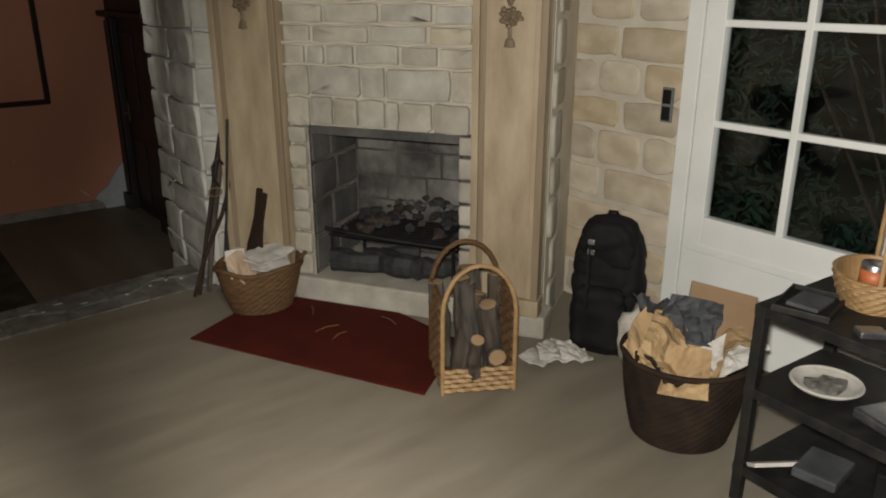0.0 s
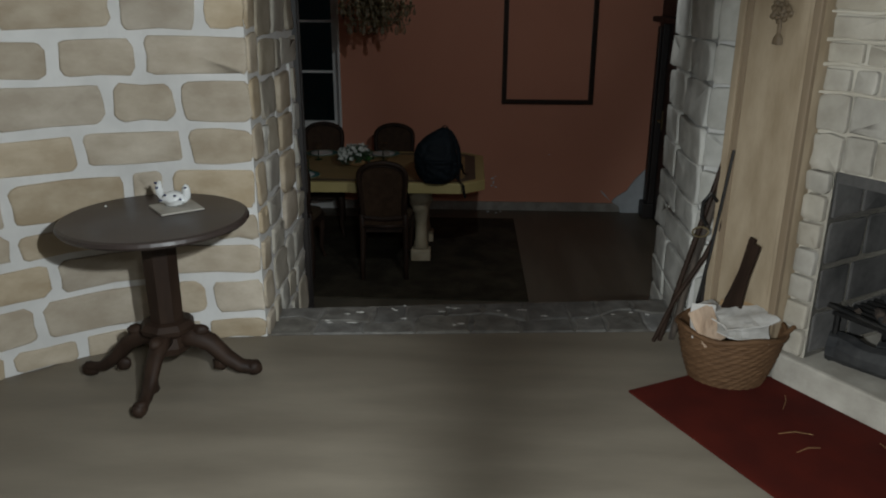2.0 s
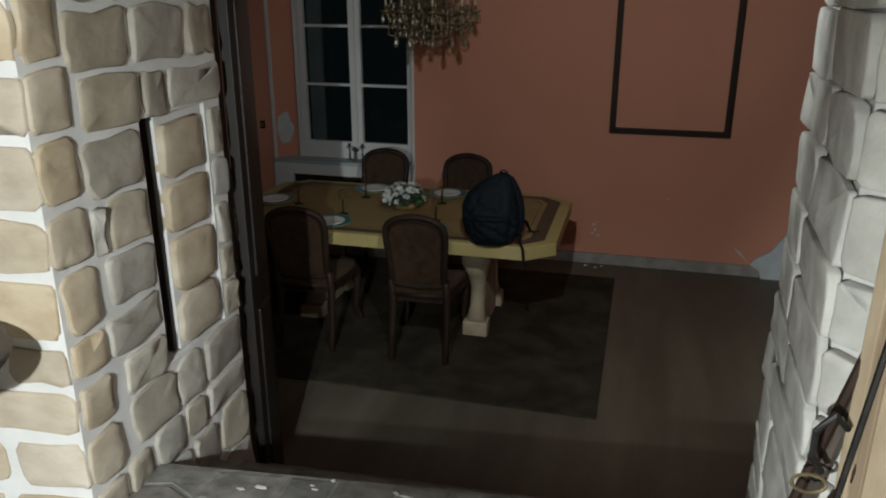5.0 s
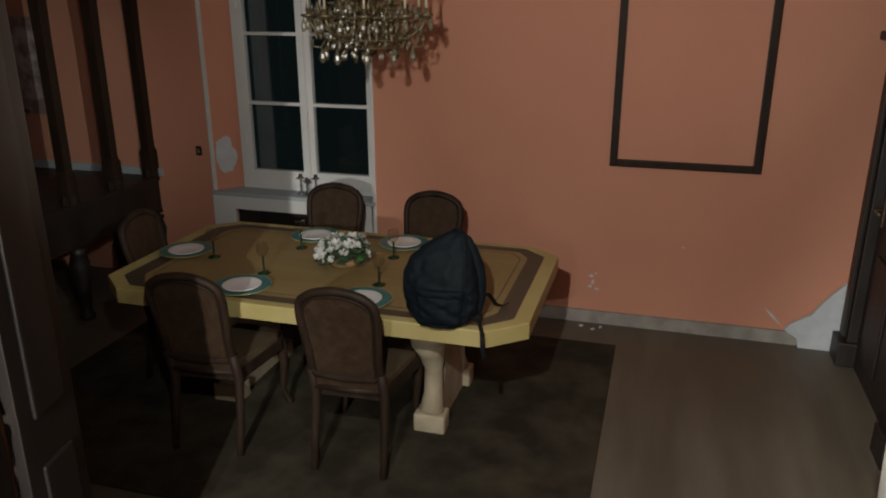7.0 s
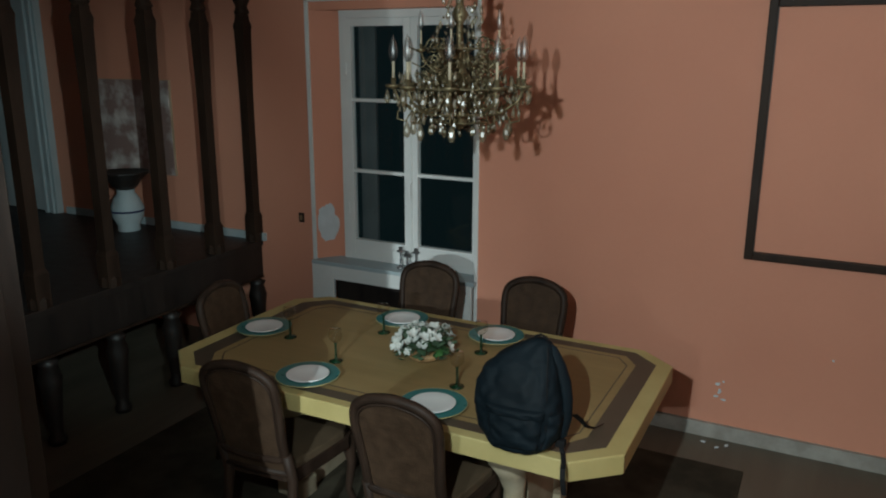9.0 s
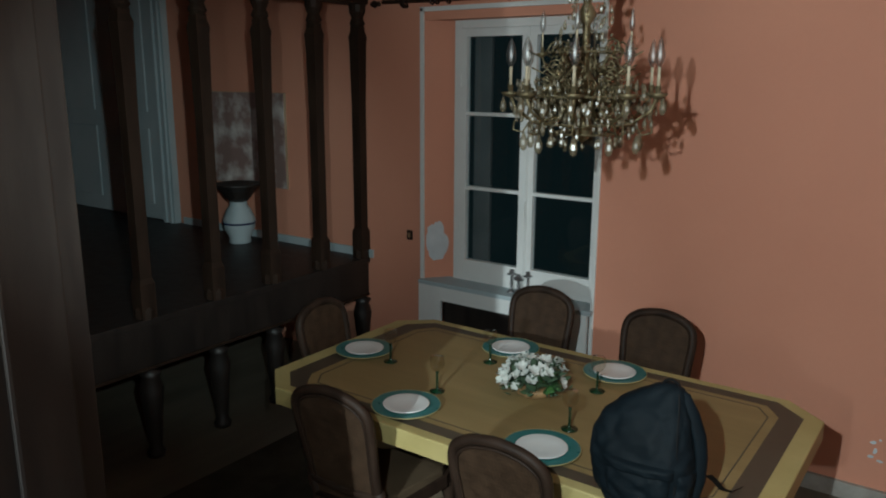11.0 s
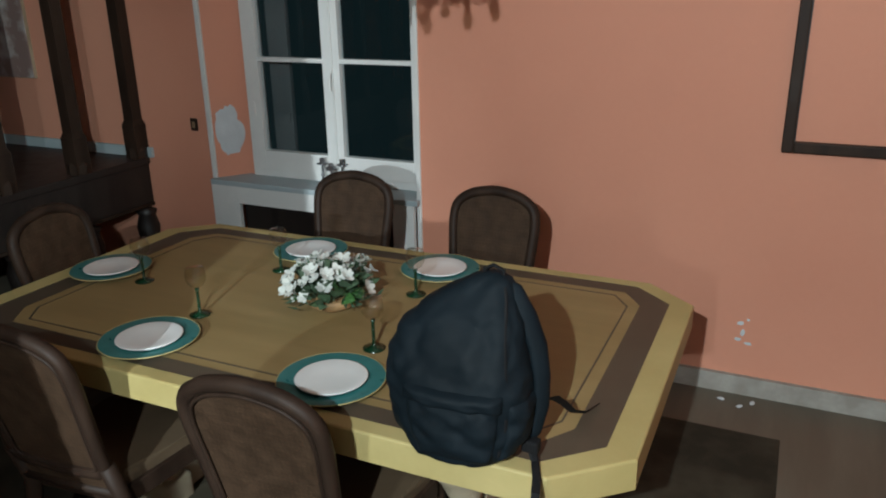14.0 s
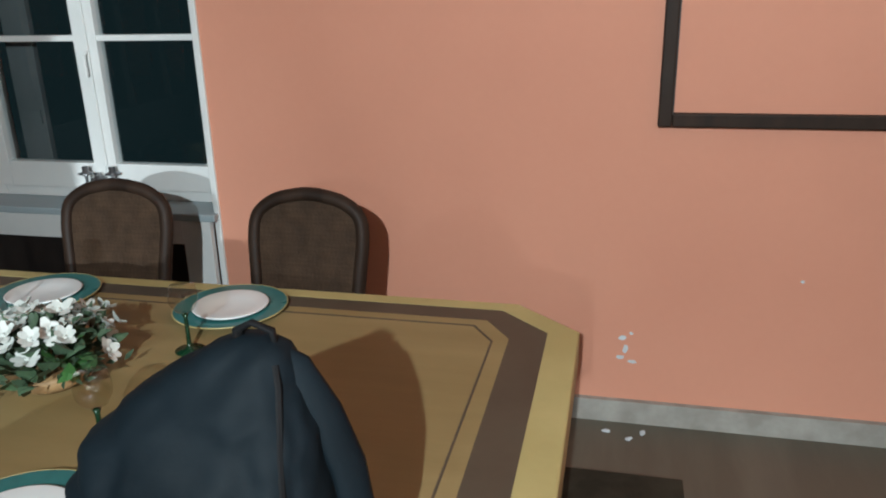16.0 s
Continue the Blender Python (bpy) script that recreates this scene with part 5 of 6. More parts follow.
for x in (0.16, 1.68):
    part("bracket", tube(bmesh.new(), [(x, 0.07, -0.03), (x, 0.03, -0.035), (x, 0.0, -0.02)], 0.012, 6), "darkwood", rod)

sw = thing("light_switch", pose(-2.375, 8.40, 0.358), "small dark brown square switch on the salmon wall", "switch")
part("plate", B((-0.024, -0.010, -0.036), (0.024, 0.0, 0.036), None, 0.004), "darkwood", sw)
part("rocker", B((-0.010, -0.015, -0.018), (0.010, -0.009, 0.018), None, 0.002), "card", sw)


def patch(name, pts, y, label, material="plaster", depth=0.003):
    bm = prism(bmesh.new(), pts, 0, depth, pose(0, y, 0, 90, 0, 0))
    return structure(name, bm, material, label)


rnd = random.Random(6)
pts = []
for k in range(34):
    a = k * 2 * math.pi / 34
    n = 1 + 0.30 * noise.noise(Vector((math.cos(a) * 1.6, math.sin(a) * 1.6, 4.2))) + 0.13 * noise.noise(Vector((math.cos(a) * 5, math.sin(a) * 5, 1.0)))
    pts.append((0.088 + 0.080 * math.cos(a) * n, 0.315 + 0.150 * math.sin(a) * n))
structure("plaster_patch", prism(bmesh.new(), pts, 0, 0.003, pose(-2.2495, 8.4045, 0, 0, 0, 52.4) @ pose(0, 0, 0, 90, 0, 0)), "plaster", "bare pale ragged plaster patch on the window reveal")
patch("plaster_patch", [(2.025, FLOOR2), (2.01, -0.64), (1.93, -0.59), (1.96, -0.55), (2.03, -0.50), (2.08, -0.47), (2.12, -0.40), (2.17, -0.33), (2.25, -0.24), (2.359, -0.2), (2.359, FLOOR2)], 8.372, "pale bare plaster where the salmon paint has come off in the corner", depth=0.03)
patch("plaster_sliver", [(1.80, -0.47), (1.85, -0.53), (1.93, -0.60), (1.915, -0.585), (1.86, -0.515)], 8.398, "thin pale scratch in the salmon paint")
for k, (x, z, w, h) in enumerate(((0.66, -0.36, 0.014, 0.010), (0.672, -0.405, 0.010, 0.018), (0.655, -0.44, 0.018, 0.008), (0.70, -0.455, 0.018, 0.007), (0.69, -0.34, 0.007, 0.006), (1.25, -0.1, 0.006, 0.006))):
    patch("plaster_chip", [(x + w * math.cos(a * 0.9 + k) * (1 + 0.3 * math.sin(a * 2 + k)), z + h * math.sin(a * 0.9 + k)) for a in range(7)], 8.398, "small white chip in the paint")
for k, (x, y) in enumerate(((0.62, 8.30), (0.70, 8.26), (0.75, 8.31))):
    single("plaster_crumb", blob(bmesh.new(), (0, 0, 0.004), (0.017, 0.009, 0.005), 0.4, k, 2), "plaster", pose(x, y, FLOOR2, 0, 0, k * 40), "white plaster crumb fallen on the floor", "debris", "plaster crumbs by the wall")

# dark panelled door with its casing in the east wall
ed = tagged(new("door_3"), "near-black wooden panelled door in a heavy dark casing, closed", kind="structure")
ed.matrix_world = pose(2.359, 8.36, FLOOR2, 0, 0, -90)
# local x runs along the wall away from the corner, local y out of the room
DH = 1.96
for x0, nm in ((0.06, "casing"), (1.20, "casing")):
    part(nm, B((x0, -0.10, 0.16), (x0 + 0.16, 0.0, DH), None, 0.006), "blackwood", ed)
    part("casing_fillet", B((x0 + 0.035, -0.125, 0.18), (x0 + 0.125, -0.101, DH - 0.04), None, 0.006), "blackwood", ed)
    part("plinth_block", B((x0 - 0.02, -0.15, 0.0), (x0 + 0.18, 0.0, 0.16), None, 0.010), "blackwood", ed)
part("cornice", B((0.02, -0.17, DH), (1.40, 0.0, DH + 0.05), None, 0.012), "blackwood", ed)
part("frieze", B((0.06, -0.09, DH + 0.051), (1.36, 0.0, DH + 0.42), None, 0.006), "blackwood", ed)
part("top_cornice", B((0.0, -0.16, DH + 0.421), (1.42, 0.0, DH + 0.48), None, 0.012), "blackwood", ed)
dl = part("door_leaf", B((0.225, -0.045, 0.005), (1.195, -0.003, DH - 0.003), None, 0.003), "blackwood", ed)
for z0, z1 in ((0.14, 0.78), (1.06, 1.82)):
    for x0 in (0.34, 0.76):
        part("panel", B((x0, -0.058, z0), (x0 + 0.33, -0.044, z1), None, 0.010), "blackwood", dl)
part("escutcheon", B((0.262, -0.052, 0.93), (0.298, -0.045, 1.12), None, 0.003), "brass", dl)
part("door_handle", tube(bmesh.new(), [(0.28, -0.046, 1.03), (0.28, -0.090, 1.03), (0.30, -0.098, 1.03), (0.38, -0.094, 1.025)], 0.009, 8), "brass", dl, "worn brass lever handle", smooth=True)
# dark timber lining that stands at the opening's far side
ln = tagged(new("door_4"), "near-black tall timber shutter leaf folded back beside the opening", kind="structure")
ln.matrix_world = pose(-0.56, 4.72, FLOOR2, 0, 0, 102)
lf = part("door_leaf", B((0.0, -0.02, 0.01), (0.27, 0.022, 2.55), None, 0.004), "blackwood", ln)
for z0, z1 in ((0.15, 0.95), (1.10, 2.35)):
    for y0, y1 in ((-0.032, -0.019), (0.021, 0.034)):
        part("panel", B((0.06, y0, z0), (0.21, y1, z1), None, 0.008), "blackwood", lf)

pf = thing("picture_frame", pose(0.732, 8.375, 0.43), "empty dark brown wooden picture frame on the salmon wall", "picture frame")
FW, FH, FB = 0.933, 1.405, 0.045
for nm, lo, hi in (("frame_side", (0, -0.012, 0), (FB, 0.024, FH)), ("frame_side", (FW - FB, -0.012, 0), (FW, 0.024, FH)), ("frame_rail", (FB, -0.012, 0), (FW - FB, 0.024, FB)), ("frame_rail", (FB, -0.012, FH - FB), (FW - FB, 0.024, FH))):
    part(nm, B(lo, hi, None, 0.006), "darkwood", pf)
for lo, hi in (((FB - 0.006, -0.004, FB - 0.006), (FB + 0.004, 0.018, FH - FB)), ((FW - FB - 0.004, -0.004, FB - 0.006), (FW - FB + 0.006, 0.018, FH - FB))):
    part("inner_slip", B(lo, hi), "blackwood", pf)
cor = thing("wall_cornice", pose(0.63, 8.40, 1.852), "dark wooden shelf moulding above the picture frame", "moulding")
part("moulding", B((0, -0.10, 0.02), (1.13, 0, 0.06), None, 0.008), "darkwood", cor)
part("lower_step", B((0.03, -0.06, 0.0), (1.10, 0, 0.021), None, 0.004), "darkwood", cor)


def candlestick(m):
    c = thing("candlestick", m, "small tarnished silver candlestick on the window board", "candlestick", "candlesticks on the window board")
    part("stem", lathe(bmesh.new(), [(0.028, 0.0), (0.030, 0.006), (0.010, 0.014), (0.006, 0.05), (0.011, 0.06), (0.006, 0.07), (0.006, 0.11), (0.012, 0.12), (0.0, 0.121)], None, 12), "silver", c, smooth=True)
    part("cup", lathe(bmesh.new(), [(0.010, 0.118), (0.030, 0.124), (0.032, 0.128), (0.013, 0.132), (0.014, 0.155), (0.0, 0.156)], None, 12), "silver", c, smooth=True)
    return c


cs1 = candlestick(pose(-1.56, 8.46, 0.055))
for x, y in ((-1.49, 8.44), (-1.44, 8.47), (-1.52, 8.48)):
    copy_thing(cs1, pose(x, y, 0.055, 0, 0, 30) @ Matrix.Diagonal((1, 1, 1.0 if x > -1.45 else 0.8, 1)))

# ---- the gallery behind its row of posts ----
fascia = thing("gallery_beam", pose(-2.8, 4.76, 0), "near-black timber beam carrying the gallery floor", "beam")
part("beam", B((-0.05, 0, -0.14), (0.035, 3.63, 0.10), None, 0.006), "blackwood", fascia)
part("top_board", B((-0.07, 0, 0.101), (0.05, 3.63, 0.142), None, 0.006), "blackwood", fascia)
part("bottom_bead", B((-0.055, 0, -0.158), (0.042, 3.63, -0.138), None, 0.004), "darkwood", fascia)
tb = thing("top_beam", pose(-2.8, 4.76, 1.96), "dark timber beam on top of the gallery posts", "beam")
part("beam", B((-0.07, 0, 0), (0.07, 3.63, 0.17), None, 0.008), "darkwood", tb)
ys = [5.12, 5.58, 6.05, 6.52, 7.0, 7.46, 7.92, 8.35]
p0 = thing("post", pose(-2.8, ys[0], 0.142), "slender dark brown turned post between gallery and beam", "post", "posts of the gallery")
part("shaft", lathe(bmesh.new(), [(0.066, 0.0), (0.066, 0.20), (0.050, 0.23), (0.050, 1.1), (0.060, 1.55), (0.066, 1.60), (0.050, 1.64), (0.050, 1.67)], pose(0, 0, 0, 0, 0, 45), 4), "darkwood", p0)
part("capital", lathe(bmesh.new(), [(0.036, 1.66), (0.056, 1.69), (0.040, 1.73), (0.058, 1.77), (0.062, 1.82), (0.0, 1.821)], None, 12), "darkwood", p0, smooth=False)
part("base", lathe(bmesh.new(), [(0.060, 0.0), (0.060, 0.05), (0.046, 0.07), (0.0, 0.071)], None, 8), "darkwood", p0)
for y in ys[1:]:
    copy_thing(p0, pose(-2.8, y, 0.142))
l0 = thing("gallery_leg", pose(-2.8, ys[0], FLOOR2), "near-black turned leg under the gallery beam", "leg", "legs under the gallery")
part("leg_shaft", lathe(bmesh.new(), [(0.050, 0.0), (0.055, 0.03), (0.036, 0.06), (0.042, 0.12), (0.060, 0.34), (0.070, 0.42), (0.050, 0.49), (0.065, 0.52), (0.0, 0.547)], None, 12), "blackwood", l0, smooth=True)
for y in ys[1:]:
    copy_thing(l0, pose(-2.8, y, FLOOR2))

pt = thing("wall_painting", pose(-4.58, 8.38, 0.58), "unframed faded grey and pink canvas on the salmon wall", "painting")
part("canvas", B((0.004, -0.003, 0.004), (0.966, 0.0, 0.756)), "painting", pt)
for lo, hi in (((0, 0.001, 0), (0.04, 0.02, 0.76)), ((0.93, 0.001, 0), (0.97, 0.02, 0.76)), ((0.04, 0.001, 0), (0.93, 0.02, 0.04)), ((0.04, 0.001, 0.72), (0.93, 0.02, 0.76))):
    part("stretcher_bar", B(lo, hi), "pine", pt)
vs = thing("vase", pose(-3.95, 8.16, 0.14), "white porcelain vase with a dark wide mouth on the gallery", "vase")
part("vase_body", lathe(bmesh.new(), [(0.085, 0.0), (0.09, 0.01), (0.085, 0.04), (0.125, 0.13), (0.13, 0.19), (0.10, 0.27), (0.070, 0.31), (0.070, 0.34), (0.0, 0.34)], None, 24), "greywhite", vs, smooth=True)
part("blue_band", lathe(bmesh.new(), [(0.1310, 0.160), (0.1325, 0.168), (0.1325, 0.175)], None, 24), "blue", vs, smooth=True)
part("dark_mouth", lathe(bmesh.new(), [(0.06, 0.335), (0.10, 0.37), (0.14, 0.43), (0.19, 0.475), (0.19, 0.485), (0.13, 0.465), (0.0, 0.44)], None, 20), "blackwood", vs)
dd = tagged(new("door_2"), "pale grey-white double door and wide casing on the gallery", kind="structure")
dd.matrix_world = pose(-6.95, 8.35, 0.14)
part("casing", B((1.72, -0.02, 0), (1.90, 0.045, 2.5), None, 0.006), "greywhite", dd)
part("casing", B((1.75, -0.04, 0), (1.79, -0.018, 2.5), None, 0.004), "greywhite", dd)
part("casing", B((1.84, -0.04, 0), (1.87, -0.018, 2.5), None, 0.004), "greywhite", dd)
for x in (0.0, 0.86):
    lf = part("door_leaf", B((x + 0.004, 0.0, 0.01), (x + 0.854, 0.04, 2.4), None, 0.004), "greywhite", dd)
    for z0, z1 in ((0.15, 0.85), (1.0, 2.25)):
        part("panel", B((x + 0.14, -0.014, z0), (x + 0.72, 0.002, z1), None, 0.010), "greywhite", lf)
plant = thing("potted_plant", pose(-4.35, 6.55, 0.14), "dark leafy potted plant standing on the gallery", "plant")
part("pot", lathe(bmesh.new(), [(0.10, 0), (0.12, 0.02), (0.15, 0.22), (0.16, 0.24), (0.13, 0.24), (0.0, 0.22)], None, 20), "blackwood", plant, smooth=True)
bm = bmesh.new()
rnd = random.Random(31)
for k in range(46):
    a, b, ln = rnd.uniform(0, 6.28), rnd.uniform(0.25, 1.2), rnd.uniform(0.25, 0.5)
    q = pose(0.03 * math.cos(a), 0.03 * math.sin(a), 0.22) @ Matrix.Rotation(a, 4, "Z") @ Matrix.Rotation(b, 4, "Y")
    pts = [(0, 0, 0), (0.018, 0, ln * 0.4), (0, 0, ln), (-0.018, 0, ln * 0.4)]
    f = bm.faces.new([bm.verts.new(q @ Vector((y * 1.0, x * 1.5, z))) for x, y, z in pts])
part("leaves", bm, "leaf", plant)
tagged(plant.children[1], kind="stuff")

# ---- carpet, dining table ----
single("carpet", B((-2.35, 5.83, FLOOR2 + 0.001), (0.875, 8.03, FLOOR2 + 0.012), None, 0.003), "carpet", Matrix(), "dark worn brown carpet under the dining table", "carpet")

TZ = 0.07
dt = thing("dining_table", pose(-0.602, 7.013, FLOOR2), "long eight-cornered dining table, ochre top, dark inlay, yellow edge", "table")


def oct_(inx, iny, cx, cy):
    """The table's eight-cornered outline, drawn in by inx and iny, with corners cut by cx and cy."""
    x0, x1, y0, y1 = TX0 + inx, TX1 - inx * 0.9, TY0 + iny, TY1 - iny
    return [(x0 + cx, y0), (x1 - cx, y0), (x1, y0 + cy), (x1, y1 - cy), (x1 - cx, y1), (x0 + cx, y1), (x0, y1 - cy), (x0, y0 + cy)]


TX0, TX1, TY0, TY1 = -1.163, 1.140, -0.628, 0.628
top_z = TZ - FLOOR2
part("tabletop_core", prism(bmesh.new(), oct_(0.01, 0.01, 0.17, 0.15), top_z - 0.085, top_z - 0.014), "rim", dt)
rimpts, innerpts = oct_(0, 0, 0.17, 0.15), oct_(0.085, 0.052, 0.13, 0.12)


def ring_slab(outer, inner, z0, z1, bevel=0.0):
    bm = bmesh.new()
    n = len(outer)
    vs = [[bm.verts.new((x, y, z)) for x, y in pts] for pts, z in ((outer, z0), (outer, z1), (inner, z1), (inner, z0))]
    for a, b in ((0, 1), (1, 2), (2, 3), (3, 0)):
        for k in range(n):
            bm.faces.new((vs[a][k], vs[a][(k + 1) % n], vs[b][(k + 1) % n], vs[b][k]))
    if bevel:
        es = [e for e in bm.edges if all(v in vs[1] for v in e.verts)]
        bmesh.ops.bevel(bm, geom=es, offset=bevel, segments=2, profile=0.5, affect="EDGES")
    return bm


part("edge_band", ring_slab(rimpts, innerpts, top_z - 0.082, top_z, 0.006), "rim", dt, "yellow painted edge band")
in2 = oct_(0.185, 0.120, 0.07, 0.10)
part("inlay_band", ring_slab(innerpts, in2, top_z - 0.020, top_z - 0.001), "band", dt, "dark brown inlay band")
part("field", prism(bmesh.new(), in2, top_z - 0.020, top_z - 0.0015), "felt", dt, "ochre veneered field")
part("inlay_line", ring_slab(oct_(0.225, 0.155, 0.06, 0.085), oct_(0.231, 0.161, 0.058, 0.082), top_z - 0.003, top_z - 0.0006), "band", dt)
part("apron", prism(bmesh.new(), oct_(0.16, 0.16, 0.1, 0.1), top_z - 0.12, top_z - 0.084), "blackwood", dt)
for px in (0.60, -0.60):
    ped = part("pedestal", prism(bmesh.new(), [(-0.30, 0.0), (0.30, 0.0), (0.30, 0.07), (0.22, 0.09), (0.15, 0.30), (0.20, 0.50), (0.30, 0.60), (0.30, 0.66), (-0.30, 0.66), (-0.30, 0.60), (-0.20, 0.50), (-0.15, 0.30), (-0.22, 0.09), (-0.30, 0.07)], -0.045, 0.045,
                               pose(px, 0, 0, 90, 0, 90), 0, 0.008), "carved", dt, "cream carved stone pedestal")
    for s in (-1, 1):
        bm = bmesh.new()
        box(bm, (px - 0.085, s * 0.27 - 0.06, 0.0), (px + 0.085, s * 0.27 + 0.06, 0.11), None, 0.012)
        tube(bm, [(px, s * 0.26, 0.10), (px, s * 0.23, 0.20), (px, s * 0.22, 0.34), (px, s * 0.26, 0.46), (px, s * 0.31, 0.54), (px, s * 0.30, 0.62), (px, s * 0.24, 0.66)], [0.070, 0.052, 0.050, 0.072, 0.095, 0.085, 0.06], 12)
        blob(bm, (px, s * 0.345, 0.575), (0.095, 0.070, 0.082), 0.25, 3, 2)
        blob(bm, (px - 0.05, s * 0.31, 0.60), (0.05, 0.05, 0.05), 0.25, 4, 2)
        blob(bm, (px + 0.05, s * 0.31, 0.60), (0.05, 0.05, 0.05), 0.25, 5, 2)
        part("scroll_leg", bm, "carved", ped, smooth=True)


def rounded(loop, n=4):
    """A closed line of points drawn smooth through its corners."""
    out = []
    for k in range(len(loop)):
        p0, p1, p2, p3 = (Vector(loop[(k + d) % len(loop)]) for d in (-1, 0, 1, 2))
        for i in range(n):
            t = i / n
            out.append(tuple(0.5 * (2 * p1 + (p2 - p0) * t + (2 * p0 - 5 * p1 + 4 * p2 - p3) * t * t + (3 * p1 - p0 - 3 * p2 + p3) * t ** 3)))
    return out


def dining_chair(m):
    """Facing +y; carved dark frame, cane back, leather seat."""
    c = thing("dining_chair", m, "dark carved wooden dining chair with a cane back and tan seat", "chair", "chairs round the dining table")
    seat_outline = [(-0.17, -0.20), (0.17, -0.20), (0.21, 0.02), (0.235, 0.18), (0.215, 0.26), (0.11, 0.295), (0.0, 0.305), (-0.11, 0.295), (-0.215, 0.26), (-0.235, 0.18), (-0.21, 0.02)]
    part("seat_frame", prism(bmesh.new(), seat_outline, 0.375, 0.43, None, 0, 0.008), "darkwood", c)
    bm = prism(bmesh.new(), [(x * 0.93, y * 0.93) for x, y in seat_outline], 0.43, 0.465, None, 0, 0.02)
    part("seat", bm, "seatfab", c, smooth=False)
    rails = bmesh.new()
    lean = pose(0, -0.215, 0.40, 13, 0, 0)
    loop = [(-0.155, 0.12), (-0.162, 0.20), (-0.172, 0.34), (-0.178, 0.44), (-0.165, 0.505), (-0.115, 0.545), (-0.055, 0.562), (0.0, 0.568), (0.055, 0.562), (0.115, 0.545), (0.165, 0.505), (0.178, 0.44), (0.172, 0.34), (0.162, 0.20), (0.155, 0.12),
            (0.08, 0.105), (0.0, 0.098), (-0.08, 0.105)]
    tube(rails, [lean @ Vector((x, 0, z)) for x, z in rounded(loop)], 0.0225, 8, close=True, flat=0.9)
    tube(rails, [lean @ Vector((x * 0.90, -0.012, 0.13 + (z - 0.12) * 0.93)) for x, z in rounded(loop)], 0.006, 6, close=True)
    part("backrest_frame", rails, "darkwood", c, smooth=True)
    panel = [(x * 0.93, 0.12 + (z - 0.12) * 0.965) for x, z in rounded(loop, 2)]
    part("backrest", prism(bmesh.new(), panel, -0.006, 0.006, lean @ pose(0, 0, 0, 90, 0, 0)), "cane", c, "brown woven cane back panel")
    part("lower_rail", tube(bmesh.new(), [lean @ Vector((-0.165, 0, 0.035)), lean @ Vector((0, 0, 0.028)), lean @ Vector((0.165, 0, 0.035))], 0.017, 8), "darkwood", c, smooth=True)
    part("lower_band", prism(bmesh.new(), [(-0.16, 0.045), (0.16, 0.045), (0.165, 0.095), (0.0, 0.08), (-0.165, 0.095)], -0.005, 0.005, lean @ pose(0, 0, 0, 90, 0, 0)), "cane", c)
    for s in (-1, 1):
        part("rear_leg", tube(bmesh.new(), [(0.172 * s, -0.275, 0.0), (0.172 * s, -0.235, 0.20), (0.168 * s, -0.205, 0.40), tuple(lean @ Vector((0.168 * s, 0, 0.14)))], [0.018, 0.021, 0.026, 0.024], 8), "darkwood", c, smooth=True)
        part("front_leg", tube(bmesh.new(), [(0.225 * s, 0.275, 0.0), (0.215 * s, 0.265, 0.03), (0.195 * s, 0.240, 0.12), (0.205 * s, 0.26, 0.26), (0.20 * s, 0.245, 0.36), (0.19 * s, 0.22, 0.42)], [0.022, 0.016, 0.017, 0.025, 0.036, 0.034], 8), "darkwood", c, smooth=True)
    return c


TALL = Matrix.Diagonal((1.02, 1.0, 1.035, 1))
ch = dining_chair(pose(-0.28, 6.50, FLOOR2, 0, 0, 3) @ TALL)
copy_thing(ch, pose(-1.05, 6.48, FLOOR2, 0, 0, 5))
copy_thing(ch, pose(-0.33, 7.56, FLOOR2, 0, 0, 180))
copy_thing(ch, pose(-1.01, 7.59, FLOOR2, 0, 0, 184))
copy_thing(ch, pose(-1.55, 7.0, FLOOR2, 0, 0, -86))


def place(m):
    p = thing("plate", m, "white porcelain plate on a wider teal-rimmed plate", "plate", "plates on the dining table")
    part("under_plate", lathe(bmesh.new(), [(0.0, 0.0), (0.09, 0.0), (0.150, 0.012), (0.152, 0.015), (0.148, 0.016), (0.095, 0.006), (0.0, 0.005)], None, 44), "teal", p, "teal-rimmed charger", smooth=True)
    part("gilt_edge", tube(bmesh.new(), [(0.151 * math.cos(a * math.pi / 22), 0.151 * math.sin(a * math.pi / 22), 0.0145) for a in range(44)], 0.0018, 6, close=True), "rim", p)
    part("inner_plate", lathe(bmesh.new(), [(0.0, 0.007), (0.06, 0.007), (0.098, 0.014), (0.102, 0.019), (0.098, 0.020), (0.064, 0.012), (0.0, 0.012)], None, 44), "porcelain", p, smooth=True)
    return p


pl = place(pose(-0.305, 6.568, TZ))
for x, y in ((-0.971, 6.571), (-1.58, 6.99), (-0.97, 7.46), (-0.389, 7.464)):
    copy_thing(pl, pose(x, y, TZ))


def wine(m):
    g = thing("wine_glass", m, "small clear wine glass on a dark green stem and foot", "wine glass", "wine glasses on the dining table")
    part("foot", lathe(bmesh.new(), [(0.034, 0.0), (0.035, 0.003), (0.012, 0.007), (0.0055, 0.016), (0.005, 0.085), (0.008, 0.095), (0.0, 0.097)], None, 20), "greenglass", g, "dark green glass foot and stem", smooth=True)
    part("bowl", lathe(bmesh.new(), [(0.004, 0.096), (0.022, 0.106), (0.033, 0.125), (0.034, 0.145), (0.029, 0.168)], None, 24), "wineglass", g, smooth=True)
    return g


gl = wine(pose(-0.299, 6.795, TZ))
for x, y in ((-0.962, 6.788), (-1.37, 6.95), (-0.96, 7.24), (-0.37, 7.22)):
    copy_thing(gl, pose(x, y, TZ))

